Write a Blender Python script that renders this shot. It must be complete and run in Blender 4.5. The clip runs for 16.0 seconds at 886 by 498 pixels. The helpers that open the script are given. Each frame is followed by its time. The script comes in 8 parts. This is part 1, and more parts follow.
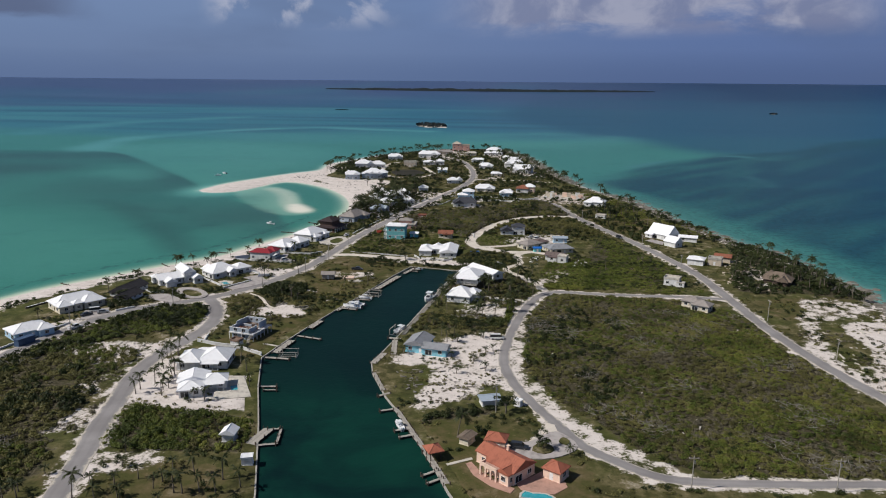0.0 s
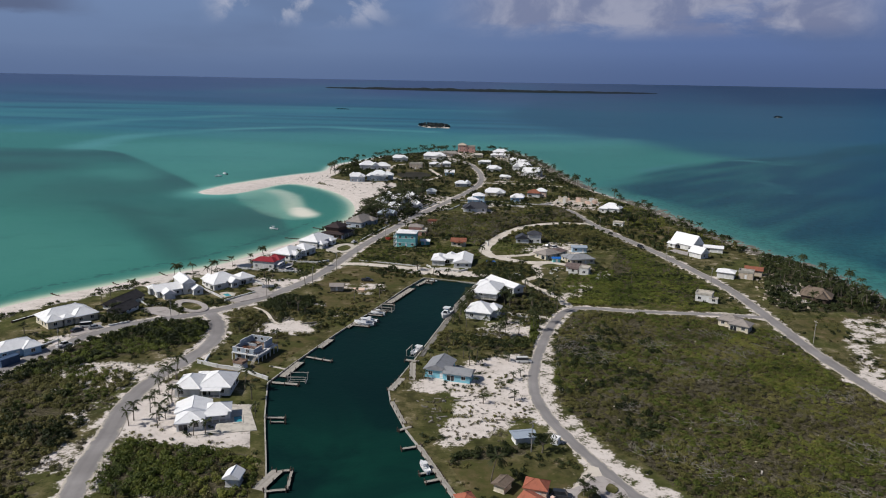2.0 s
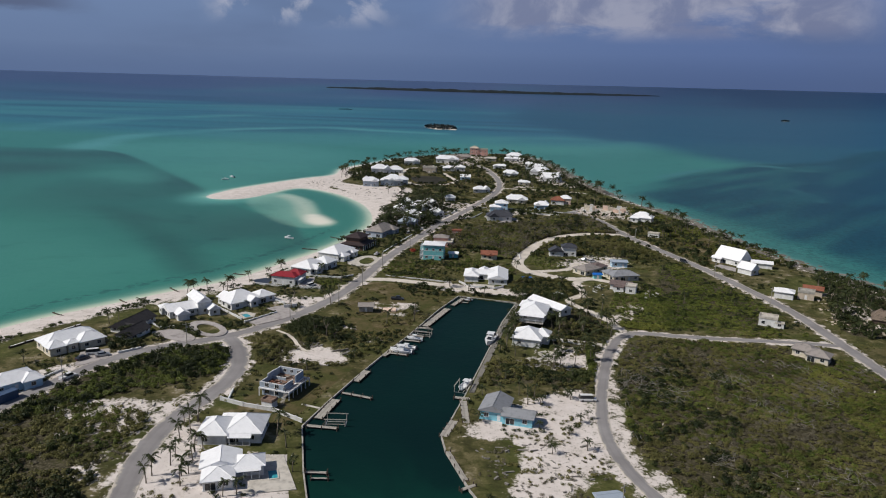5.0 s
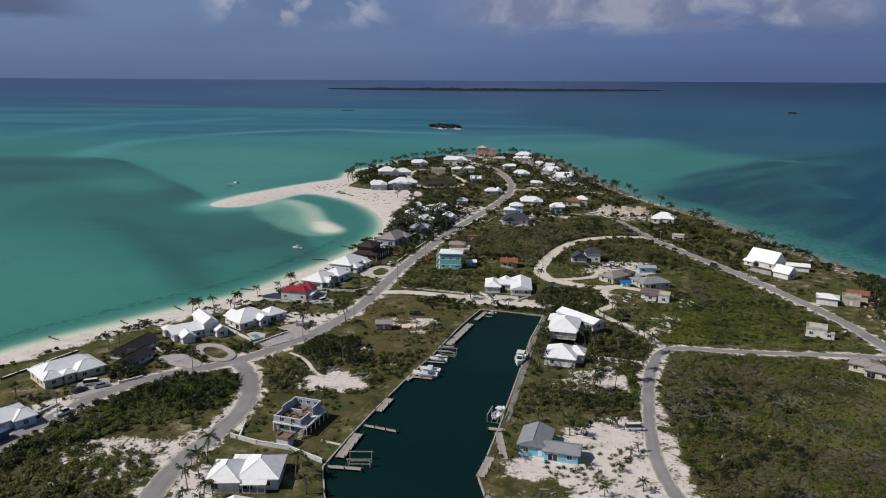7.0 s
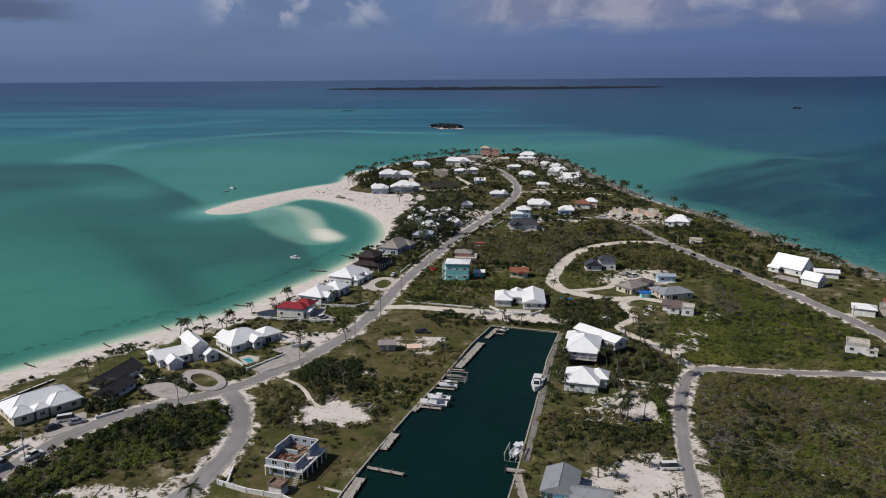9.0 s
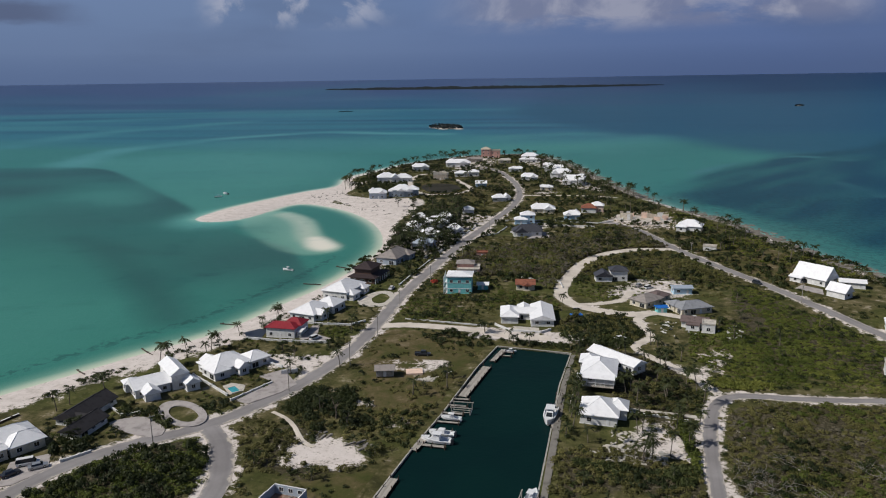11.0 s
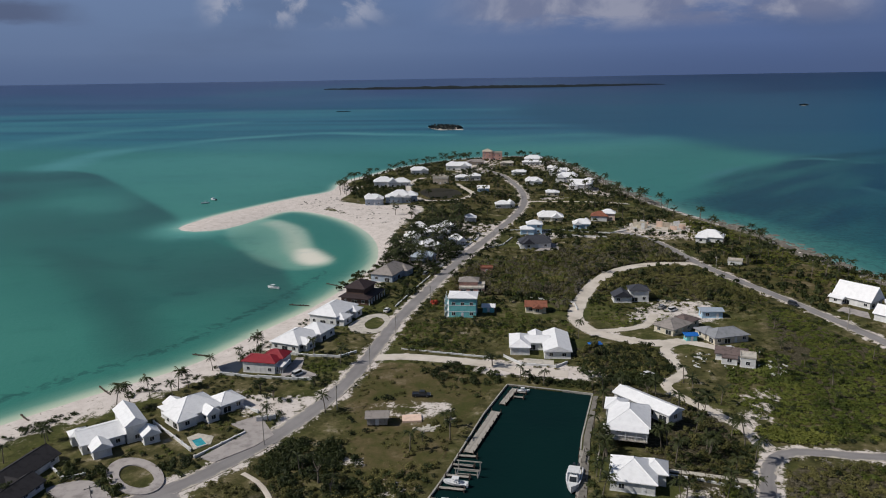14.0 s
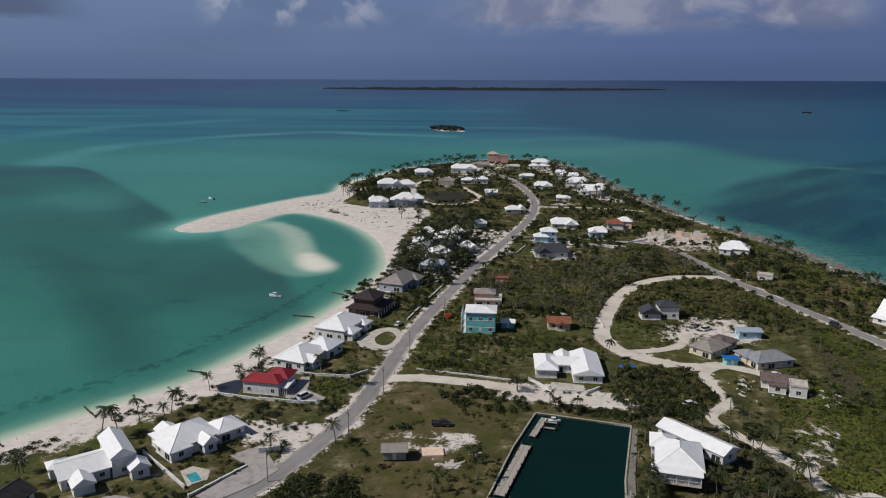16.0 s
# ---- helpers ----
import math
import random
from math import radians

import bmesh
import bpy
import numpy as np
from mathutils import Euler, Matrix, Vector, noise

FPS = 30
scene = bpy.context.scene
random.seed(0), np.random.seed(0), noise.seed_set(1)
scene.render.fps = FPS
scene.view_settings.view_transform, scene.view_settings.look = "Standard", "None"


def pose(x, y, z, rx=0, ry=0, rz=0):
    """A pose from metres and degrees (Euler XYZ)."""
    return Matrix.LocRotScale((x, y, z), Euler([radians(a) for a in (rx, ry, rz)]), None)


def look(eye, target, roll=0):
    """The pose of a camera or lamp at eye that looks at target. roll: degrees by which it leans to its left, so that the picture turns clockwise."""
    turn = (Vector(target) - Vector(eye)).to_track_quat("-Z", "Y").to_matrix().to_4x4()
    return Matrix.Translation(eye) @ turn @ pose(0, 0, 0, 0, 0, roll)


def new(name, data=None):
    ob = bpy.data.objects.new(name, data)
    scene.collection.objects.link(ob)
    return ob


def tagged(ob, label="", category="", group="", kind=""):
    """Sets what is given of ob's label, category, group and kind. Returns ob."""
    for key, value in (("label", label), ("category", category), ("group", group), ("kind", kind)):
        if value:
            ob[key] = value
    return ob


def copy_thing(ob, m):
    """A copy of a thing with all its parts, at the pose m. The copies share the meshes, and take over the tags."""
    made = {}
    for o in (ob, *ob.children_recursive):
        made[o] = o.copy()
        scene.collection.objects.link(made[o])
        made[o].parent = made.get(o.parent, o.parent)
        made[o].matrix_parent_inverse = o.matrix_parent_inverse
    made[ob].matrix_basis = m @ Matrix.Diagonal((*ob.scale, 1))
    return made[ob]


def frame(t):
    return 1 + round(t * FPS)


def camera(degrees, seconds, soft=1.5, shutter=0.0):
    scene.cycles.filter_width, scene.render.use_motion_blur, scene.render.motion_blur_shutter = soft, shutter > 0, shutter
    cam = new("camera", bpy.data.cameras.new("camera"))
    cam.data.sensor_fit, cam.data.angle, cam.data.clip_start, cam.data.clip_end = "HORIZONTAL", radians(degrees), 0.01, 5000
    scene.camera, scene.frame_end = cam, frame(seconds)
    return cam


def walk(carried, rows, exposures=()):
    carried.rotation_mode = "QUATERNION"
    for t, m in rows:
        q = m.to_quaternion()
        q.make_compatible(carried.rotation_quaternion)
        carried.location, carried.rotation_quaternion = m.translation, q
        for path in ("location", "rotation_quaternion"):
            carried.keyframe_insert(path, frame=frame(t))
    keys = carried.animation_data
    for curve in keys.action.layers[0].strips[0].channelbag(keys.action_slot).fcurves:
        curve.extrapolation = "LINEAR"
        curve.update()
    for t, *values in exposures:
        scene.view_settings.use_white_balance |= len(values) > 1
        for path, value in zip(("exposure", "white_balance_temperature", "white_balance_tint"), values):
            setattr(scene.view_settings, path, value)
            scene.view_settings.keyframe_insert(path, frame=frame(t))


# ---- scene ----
cam = camera(62.7, 16.0, soft=1.05)
PATH = [
    (0, (8.105, 1.156, 83.051), (7.834, 3.086, 82.605), 0.5),
    (2.5, (-4.981, 24.104, 82.929), (-5.245, 26.036, 82.483), 1.2),
    (4.2, (-15.918, 36.962, 82.868), (-16.176, 38.895, 82.424), 1.7),
    (6.3, (-27.059, 53.782, 83.174), (-27.325, 55.714, 82.727), 0.7),
    (8, (-31.813, 69.96, 83.102), (-32.086, 71.89, 82.653), -0.1),
    (11.3, (-37.317, 101.453, 83.882), (-37.591, 103.382, 83.43), -0.9),
    (13.5, (-40.652, 124.019, 83.612), (-40.925, 125.948, 83.159), -1.0),
    (14.5, (-43.391, 133.352, 83.503), (-43.661, 135.282, 83.051), -0.7),
    (16, (-51.64, 146.837, 82.1), (-51.9, 148.768, 81.651), 0.2),
]
walk(cam, [(t, look(eye, target, roll)) for t, eye, target, roll in PATH], [(0, 0.06), (4, -0.02), (8, -0.07), (13, -0.15), (16, -0.22)])

# ---- light: sun from the south-west, blue sky, a bank of grey cloud low round the horizon ----
SUN_TO = Vector((-0.80, -0.30, 0.86)).normalized()
sun_data = bpy.data.lights.new("sun", "SUN")
sun_data.energy, sun_data.angle, sun_data.color = 3.85, radians(0.6), (1.0, 0.95, 0.88)
sun = new("sun", sun_data)
sun.matrix_world = look(SUN_TO * 400, (0, 0, 0))


class Nodes:
    """A small writer of node trees."""

    def __init__(self, tree):
        self.tree = tree
        tree.nodes.clear()

    def add(self, kind, **inputs):
        node = self.tree.nodes.new(kind)
        for key, value in inputs.items():
            self.put(node, key, value)
        return node

    def put(self, node, key, value):
        socket = node.inputs[int(key[1:])] if key[0] == "i" and key[1:].isdigit() else node.inputs[key.replace("_", " ")]
        if isinstance(value, bpy.types.NodeSocket):
            self.tree.links.new(value, socket)
        else:
            socket.default_value = value

    def math(self, op, a, b=0.0, c=0.0, clamp=False):
        node = self.add("ShaderNodeMath", i0=a, i1=b, i2=c)
        node.operation, node.use_clamp = op, clamp
        return node.outputs[0]

    def noise(self, where, scale, detail=4.0, rough=0.55, warp=0.0):
        return self.add("ShaderNodeTexNoise", Vector=where, Scale=scale, Detail=detail, Roughness=rough, Distortion=warp).outputs["Fac"]

    def ramp(self, fac, stops):
        node = self.add("ShaderNodeValToRGB", Fac=fac)
        els = node.color_ramp.elements
        while len(els) < len(stops):
            els.new(0.5)
        for el, (p, c) in zip(els, stops):
            el.position, el.color = p, (*c, 1.0) if len(c) == 3 else c
        return node.outputs["Color"]

    def mix(self, fac, a, b, kind="MIX"):
        node = self.add("ShaderNodeMix")
        node.data_type, node.blend_type = "RGBA", kind
        self.put(node, "i0", fac)
        for n, v in ((6, a), (7, b)):
            self.put(node, f"i{n}", v if isinstance(v, bpy.types.NodeSocket) else (*v, 1.0))
        return node.outputs[2]

    def step(self, value, low, high):
        node = self.add("ShaderNodeMapRange", Value=value, i1=low, i2=high, i3=0.0, i4=1.0)
        node.interpolation_type = "SMOOTHSTEP"
        return node.outputs[0]


world = bpy.data.worlds.new("sky")
scene.world = world
world.use_nodes = True
w = Nodes(world.node_tree)
sky = w.add("ShaderNodeTexSky")
sky.sky_type, sky.sun_disc = "NISHITA", False
sky.sun_elevation = math.asin(SUN_TO.z)
sky.sun_rotation = math.atan2(SUN_TO.x, SUN_TO.y)
sky.altitude, sky.air_density, sky.dust_density, sky.ozone_density = 80, 1.0, 0.6, 2.0
way = w.add("ShaderNodeTexCoord").outputs["Generated"]
parts_xyz = w.add("ShaderNodeSeparateXYZ", Vector=way)
high = parts_xyz.outputs["Z"]
# the low cloud bank: slate blue, paler to the west, with puffs and a broad grey cloud over it
east_way = parts_xyz.outputs["X"]
flat = w.add("ShaderNodeVectorMath", i0=way, i1=(1.0, 1.0, 4.0))
flat.operation = "MULTIPLY"
drift = w.noise(flat.outputs[0], 2.2, 4, 0.55)
pale = w.ramp(w.step(high, -0.002, 0.12), [(0.0, (0.108, 0.162, 0.298)), (0.25, (0.139, 0.202, 0.350)), (1.0, (0.160, 0.234, 0.402))])
deep_tone = w.ramp(w.step(high, -0.002, 0.12), [(0.0, (0.079, 0.123, 0.255)), (0.3, (0.103, 0.158, 0.322)), (1.0, (0.108, 0.172, 0.362))])
bank = w.mix(w.step(east_way, -0.45, 0.30), pale, deep_tone)
bank = w.mix(w.math("MULTIPLY", w.step(drift, 0.45, 0.72), 0.4), bank, (0.088, 0.125, 0.225))
puff_way = w.add("ShaderNodeVectorMath", i0=way, i1=(1.0, 1.0, 1.3))
puff_way.operation = "MULTIPLY"
puff = w.noise(puff_way.outputs[0], 15.0, 8, 0.58, 0.35)
broad = w.noise(flat.outputs[0], 6.0, 6, 0.6, 0.2)
puff_mask = w.math("MULTIPLY", w.step(puff, 0.46, 0.62), w.step(high, 0.062, 0.090))
puff_mask = w.math("MULTIPLY", puff_mask, w.math("MULTIPLY", w.step(east_way, -0.44, -0.40), w.math("SUBTRACT", 1.0, w.step(east_way, -0.25, -0.19))))
wide_mask = w.math("MULTIPLY", w.step(w.math("ADD", broad, w.math("MULTIPLY", high, 4.0)), 0.60, 0.82), w.math("MULTIPLY", w.step(east_way, -0.17, -0.03), w.math("SUBTRACT", 1.0, w.step(east_way, 0.32, 0.40))))
wide_mask = w.math("MULTIPLY", wide_mask, w.step(high, 0.052, 0.078))
bank = w.mix(w.math("MULTIPLY", wide_mask, 0.72), bank, w.mix(w.step(puff, 0.38, 0.62), (0.20, 0.22, 0.33), (0.38, 0.385, 0.47)))
bank = w.mix(w.math("MULTIPLY", puff_mask, 0.62), bank, (0.46, 0.48, 0.58))
dusk = w.math("SUBTRACT", 1.0, w.step(w.math("ABSOLUTE", w.math("SUBTRACT", w.math("ADD", high, w.math("MULTIPLY", w.math("SUBTRACT", broad, 0.5), 0.03)), 0.084)), 0.006, 0.017))
dusk = w.math("MULTIPLY", dusk, w.math("SUBTRACT", 1.0, w.step(w.math("ADD", east_way, w.math("MULTIPLY", puff, 0.05)), -0.57, -0.50)))
bank = w.mix(w.math("MULTIPLY", dusk, 0.6), bank, (0.075, 0.085, 0.145))
clear = w.mix(1.0, sky.outputs[0], (0.045, 0.045, 0.047), "MULTIPLY")
veil = w.step(high, 0.13, 0.42)
shown = w.mix(veil, bank, clear)
back = w.add("ShaderNodeBackground", Color=shown, Strength=1.0)
w.tree.links.new(back.outputs[0], w.add("ShaderNodeOutputWorld").inputs[0])


# ---- materials ----
MATS = {}


def material(name, build, rough=0.7, metal=0.0, spec=0.5):
    """A node material; build(n, where) gives the colour socket and, if any, a height socket with its depth in metres."""
    mat = bpy.data.materials.new(name)
    mat.use_nodes = True
    n = Nodes(mat.node_tree)
    where = n.add("ShaderNodeTexCoord").outputs["Object"]
    made = build(n, where)
    colour, height, deep = made if isinstance(made, tuple) else (made, None, 0)
    bsdf = n.add("ShaderNodeBsdfPrincipled", Base_Color=colour, Roughness=rough, Metallic=metal)
    bsdf.inputs["Specular IOR Level"].default_value = spec
    if height is not None:
        n.put(bsdf, "Normal", n.add("ShaderNodeBump", Height=height, Distance=deep, Strength=1.0).outputs[0])
    n.tree.links.new(bsdf.outputs[0], n.add("ShaderNodeOutputMaterial").inputs[0])
    MATS[name] = mat
    return mat


def paint(name, colour, worn=0.12, rough=0.65, scale=0.8, metal=0.0, spec=0.4):
    """Plain painted or cast surface with stains at two scales."""
    def build(n, where):
        stain = n.noise(where, scale, 5, 0.6)
        grain = n.noise(where, scale * 14, 3, 0.6)
        dark = tuple(c * (1 - 2.2 * worn) for c in colour)
        lite = tuple(min(1, c * (1 + 0.5 * worn)) for c in colour)
        base = n.ramp(stain, [(0.3, dark), (0.52, colour), (0.75, lite)])
        one = n.add("ShaderNodeObjectInfo").outputs["Random"]
        base = n.mix(n.math("MULTIPLY", one, worn), base, tuple(c * 0.8 for c in colour))
        return n.mix(n.math("MULTIPLY", grain, worn), base, tuple(c * 0.75 for c in colour)), grain, 0.004
    return material(name, build, rough, metal, spec)


def roofing(name, colour, spacing=0.5, rough=0.5, worn=0.15):
    """Metal or tile roofing: courses as relief, weather streaks."""
    def build(n, where):
        streak = n.noise(where, 0.7, 5, 0.62)
        fine = n.noise(where, 9.0, 3, 0.6)
        base = n.ramp(streak, [(0.28, tuple(c * (1 - 2 * worn) for c in colour)), (0.5, colour), (0.78, tuple(min(1, c * 1.06) for c in colour))])
        base = n.mix(n.math("MULTIPLY", fine, worn), base, tuple(c * 0.6 for c in colour))
        wave = n.add("ShaderNodeTexWave", Vector=where, Scale=0.314 / spacing, Distortion=0.15, Detail=1.0)
        wave.bands_direction = "DIAGONAL"
        return base, n.math("ADD", wave.outputs["Fac"], fine), 0.015
    return material(name, build, rough, 0.0, 0.4)


def leafage(name, dark, mid, lite, rough=0.6):
    """Leaves; each clump has its own tone."""
    def build(n, where):
        isle = n.add("ShaderNodeNewGeometry").outputs["Random Per Island"]
        one = n.add("ShaderNodeObjectInfo").outputs["Random"]
        patch = n.noise(where, 0.05, 3, 0.6)
        clump = n.noise(where, 0.42, 2, 0.5)
        stand = n.noise(where, 0.13, 3, 0.6)
        tone = n.math("ADD", n.math("MULTIPLY", isle, 0.16), n.math("MULTIPLY", patch, 0.9))
        tone = n.math("ADD", tone, n.math("MULTIPLY", stand, 0.95))
        tone = n.math("ADD", tone, n.math("SUBTRACT", n.math("MULTIPLY", clump, 0.35), 0.55))
        tone = n.math("ADD", tone, n.math("MULTIPLY", one, 0.12))
        return n.ramp(tone, [(0.25, dark), (0.55, mid), (0.95, lite)])
    mat = material(name, build, rough, 0.0, 0.25)
    n = mat.node_tree
    body = next(k for k in n.nodes if k.type == "BSDF_PRINCIPLED")
    out = next(k for k in n.nodes if k.type == "OUTPUT_MATERIAL")
    thin = n.nodes.new("ShaderNodeBsdfTranslucent")
    n.links.new(body.inputs["Base Color"].links[0].from_socket, thin.inputs["Color"])
    both = n.nodes.new("ShaderNodeMixShader")
    both.inputs[0].default_value = 0.3
    n.links.new(body.outputs[0], both.inputs[1])
    n.links.new(thin.outputs[0], both.inputs[2])
    n.links.new(both.outputs[0], out.inputs[0])
    return mat


paint("white_wall", (0.71, 0.71, 0.70), 0.10)
paint("cream_wall", (0.68, 0.62, 0.50), 0.12)
paint("sand_wall", (0.55, 0.47, 0.38), 0.18)
paint("grey_wall", (0.38, 0.44, 0.51), 0.12)
paint("pink_wall", (0.62, 0.36, 0.30), 0.12)
paint("peach_wall", (0.82, 0.61, 0.49), 0.10)
paint("turquoise_wall", (0.19, 0.56, 0.57), 0.10)
paint("pale_blue_wall", (0.24, 0.55, 0.66), 0.12)
paint("sky_blue_wall", (0.42, 0.60, 0.74), 0.12)
paint("navy_wall", (0.05, 0.09, 0.17), 0.12)
paint("brown_wall", (0.11, 0.065, 0.05), 0.15)
paint("trim_white", (0.78, 0.78, 0.78), 0.06, 0.5, 2.0)
paint("concrete", (0.42, 0.40, 0.36), 0.22, 0.85, 0.6)
paint("pale_concrete", (0.56, 0.52, 0.46), 0.2, 0.85, 0.6)
paint("paving", (0.41, 0.375, 0.36), 0.2, 0.85, 0.5)
paint("terracotta_paving", (0.47, 0.28, 0.22), 0.2, 0.8, 0.6)
paint("weathered_wood", (0.40, 0.37, 0.33), 0.25, 0.9, 1.1)
paint("old_boards", (0.23, 0.215, 0.19), 0.35, 0.9, 0.5)
paint("deck_boards", (0.25, 0.17, 0.13), 0.3, 0.9, 0.9)
paint("dark_wood", (0.09, 0.065, 0.05), 0.25, 0.85, 1.1)
paint("dead_wood", (0.27, 0.25, 0.225), 0.3, 0.9, 0.6)
paint("palm_bark", (0.20, 0.17, 0.135), 0.3, 0.95, 2.0)
paint("gelcoat", (0.78, 0.79, 0.80), 0.05, 0.25, 1.5, 0.0, 0.5)
paint("blue_tarp", (0.02, 0.16, 0.55), 0.2, 0.5, 1.5)
paint("rubber", (0.02, 0.02, 0.02), 0.2, 0.8, 3.0)
paint("car_white", (0.72, 0.72, 0.72), 0.05, 0.3, 1.0, 0.0, 0.5)
paint("car_silver", (0.40, 0.42, 0.44), 0.05, 0.3, 1.0, 0.5, 0.5)
paint("car_dark", (0.03, 0.035, 0.045), 0.1, 0.3, 1.0, 0.0, 0.5)
paint("car_blue", (0.03, 0.06, 0.16), 0.1, 0.3, 1.0, 0.0, 0.5)
paint("steel", (0.45, 0.46, 0.47), 0.12, 0.4, 2.0, 0.8)
paint("flowers", (0.42, 0.06, 0.03), 0.3, 0.8, 2.0)
roofing("white_roof", (0.84, 0.845, 0.86), 0.5, 0.5, 0.05)
roofing("grey_roof", (0.27, 0.28, 0.30), 0.3, 0.7, 0.15)
roofing("warm_grey_roof", (0.30, 0.27, 0.25), 0.3, 0.8, 0.2)
roofing("slate_roof", (0.055, 0.058, 0.07), 0.3, 0.6, 0.2)
roofing("black_roof", (0.034, 0.032, 0.036), 0.3, 0.9, 0.3)
roofing("brown_roof", (0.040, 0.026, 0.027), 0.3, 0.7, 0.2)
roofing("red_roof", (0.27, 0.017, 0.027), 0.4, 0.5, 0.12)
roofing("rust_roof", (0.27, 0.10, 0.06), 0.3, 0.8, 0.25)
roofing("clay_roof", (0.38, 0.125, 0.075), 0.28, 0.75, 0.2)
roofing("brown_grey_roof", (0.165, 0.125, 0.118), 0.3, 0.85, 0.35)
roofing("thatch_roof", (0.20, 0.155, 0.12), 0.2, 0.95, 0.3)
roofing("blue_grey_roof", (0.36, 0.42, 0.50), 0.4, 0.55, 0.1)
leafage("scrub_leaf", (0.034, 0.037, 0.012), (0.098, 0.097, 0.031), (0.210, 0.195, 0.068))
leafage("bright_leaf", (0.024, 0.038, 0.007), (0.074, 0.100, 0.018), (0.170, 0.195, 0.040))
leafage("dull_leaf", (0.048, 0.043, 0.028), (0.118, 0.105, 0.068), (0.220, 0.198, 0.140))
leafage("lime_leaf", (0.045, 0.058, 0.010), (0.115, 0.138, 0.024), (0.215, 0.225, 0.050))
leafage("palm_leaf", (0.014, 0.022, 0.008), (0.034, 0.046, 0.014), (0.080, 0.090, 0.030))
leafage("tree_leaf", (0.010, 0.015, 0.006), (0.026, 0.037, 0.012), (0.064, 0.080, 0.022))


def glass_build(n, where):
    return n.ramp(n.noise(where, 0.6, 2, 0.5), [(0.3, (0.015, 0.018, 0.022)), (0.7, (0.04, 0.045, 0.05))])


material("glass", glass_build, 0.08, 0.0, 0.6)


def pool_build(n, where):
    return n.ramp(n.noise(where, 0.8, 3, 0.5), [(0.3, (0.03, 0.27, 0.33)), (0.7, (0.07, 0.40, 0.45))]), n.noise(where, 3.0, 2, 0.5), 0.02


material("pool_water", pool_build, 0.06, 0.0, 0.5)


def worn_edge(n, where, base, fine, soil, start, wear=1.0):
    """Soil drifted over the sides of a road, in a ragged line; wheel tracks and patches along its middle."""
    side_a = n.add("ShaderNodeAttribute")
    side_a.attribute_name = "side"
    side = side_a.outputs["Fac"]
    drift_ = n.math("ADD", n.math("MULTIPLY", n.math("SUBTRACT", n.noise(where, 0.35, 5, 0.65), 0.5), 1.3), n.math("MULTIPLY", n.math("SUBTRACT", fine, 0.5), 0.5))
    wheel = n.math("MULTIPLY", n.step(n.math("ABSOLUTE", n.math("SUBTRACT", side, 0.45)), 0.22, 0.05), 0.22 * wear)
    base = n.mix(wheel, base, n.mix(1.0, base, (0.72, 0.72, 0.73), "MULTIPLY"))
    patch_ = n.step(n.noise(where, 0.06, 3, 0.5), 0.58, 0.62)
    base = n.mix(n.math("MULTIPLY", patch_, 0.3 * wear), base, n.mix(1.0, base, (0.78, 0.78, 0.80), "MULTIPLY"))
    return n.mix(n.step(n.math("ADD", side, drift_), start, start + 0.30), base, soil)


def road_build(n, where):
    tone = n.noise(where, 0.10, 5, 0.6)
    fine = n.noise(where, 3.5, 4, 0.7)
    base = n.ramp(tone, [(0.3, (0.225, 0.212, 0.212)), (0.55, (0.280, 0.266, 0.266)), (0.75, (0.345, 0.328, 0.325))])
    base = n.mix(n.math("MULTIPLY", fine, 0.3), base, (0.19, 0.178, 0.17))
    return worn_edge(n, where, base, fine, (0.52, 0.47, 0.40), 0.74), fine, 0.01


def dark_road_build(n, where):
    tone = n.noise(where, 0.12, 5, 0.6)
    fine = n.noise(where, 3.5, 4, 0.7)
    base = n.ramp(tone, [(0.3, (0.145, 0.142, 0.142)), (0.55, (0.185, 0.18, 0.178)), (0.75, (0.24, 0.232, 0.225))])
    return n.mix(n.math("MULTIPLY", fine, 0.35), base, (0.07, 0.07, 0.072)), fine, 0.01


def track_build(n, where):
    tone = n.noise(where, 0.16, 6, 0.62)
    fine = n.noise(where, 2.6, 4, 0.7)
    base = n.ramp(tone, [(0.28, (0.48, 0.43, 0.37)), (0.5, (0.66, 0.60, 0.53)), (0.75, (0.76, 0.70, 0.63))])
    base = n.mix(n.math("MULTIPLY", fine, 0.3), base, (0.36, 0.32, 0.26))
    return worn_edge(n, where, base, fine, (0.11, 0.10, 0.05), 0.92, 0.0), fine, 0.03


material("old_asphalt", road_build, 0.92, 0.0, 0.2)
material("asphalt", dark_road_build, 0.9, 0.0, 0.2)
material("sand_track", track_build, 0.95, 0.0, 0.1)


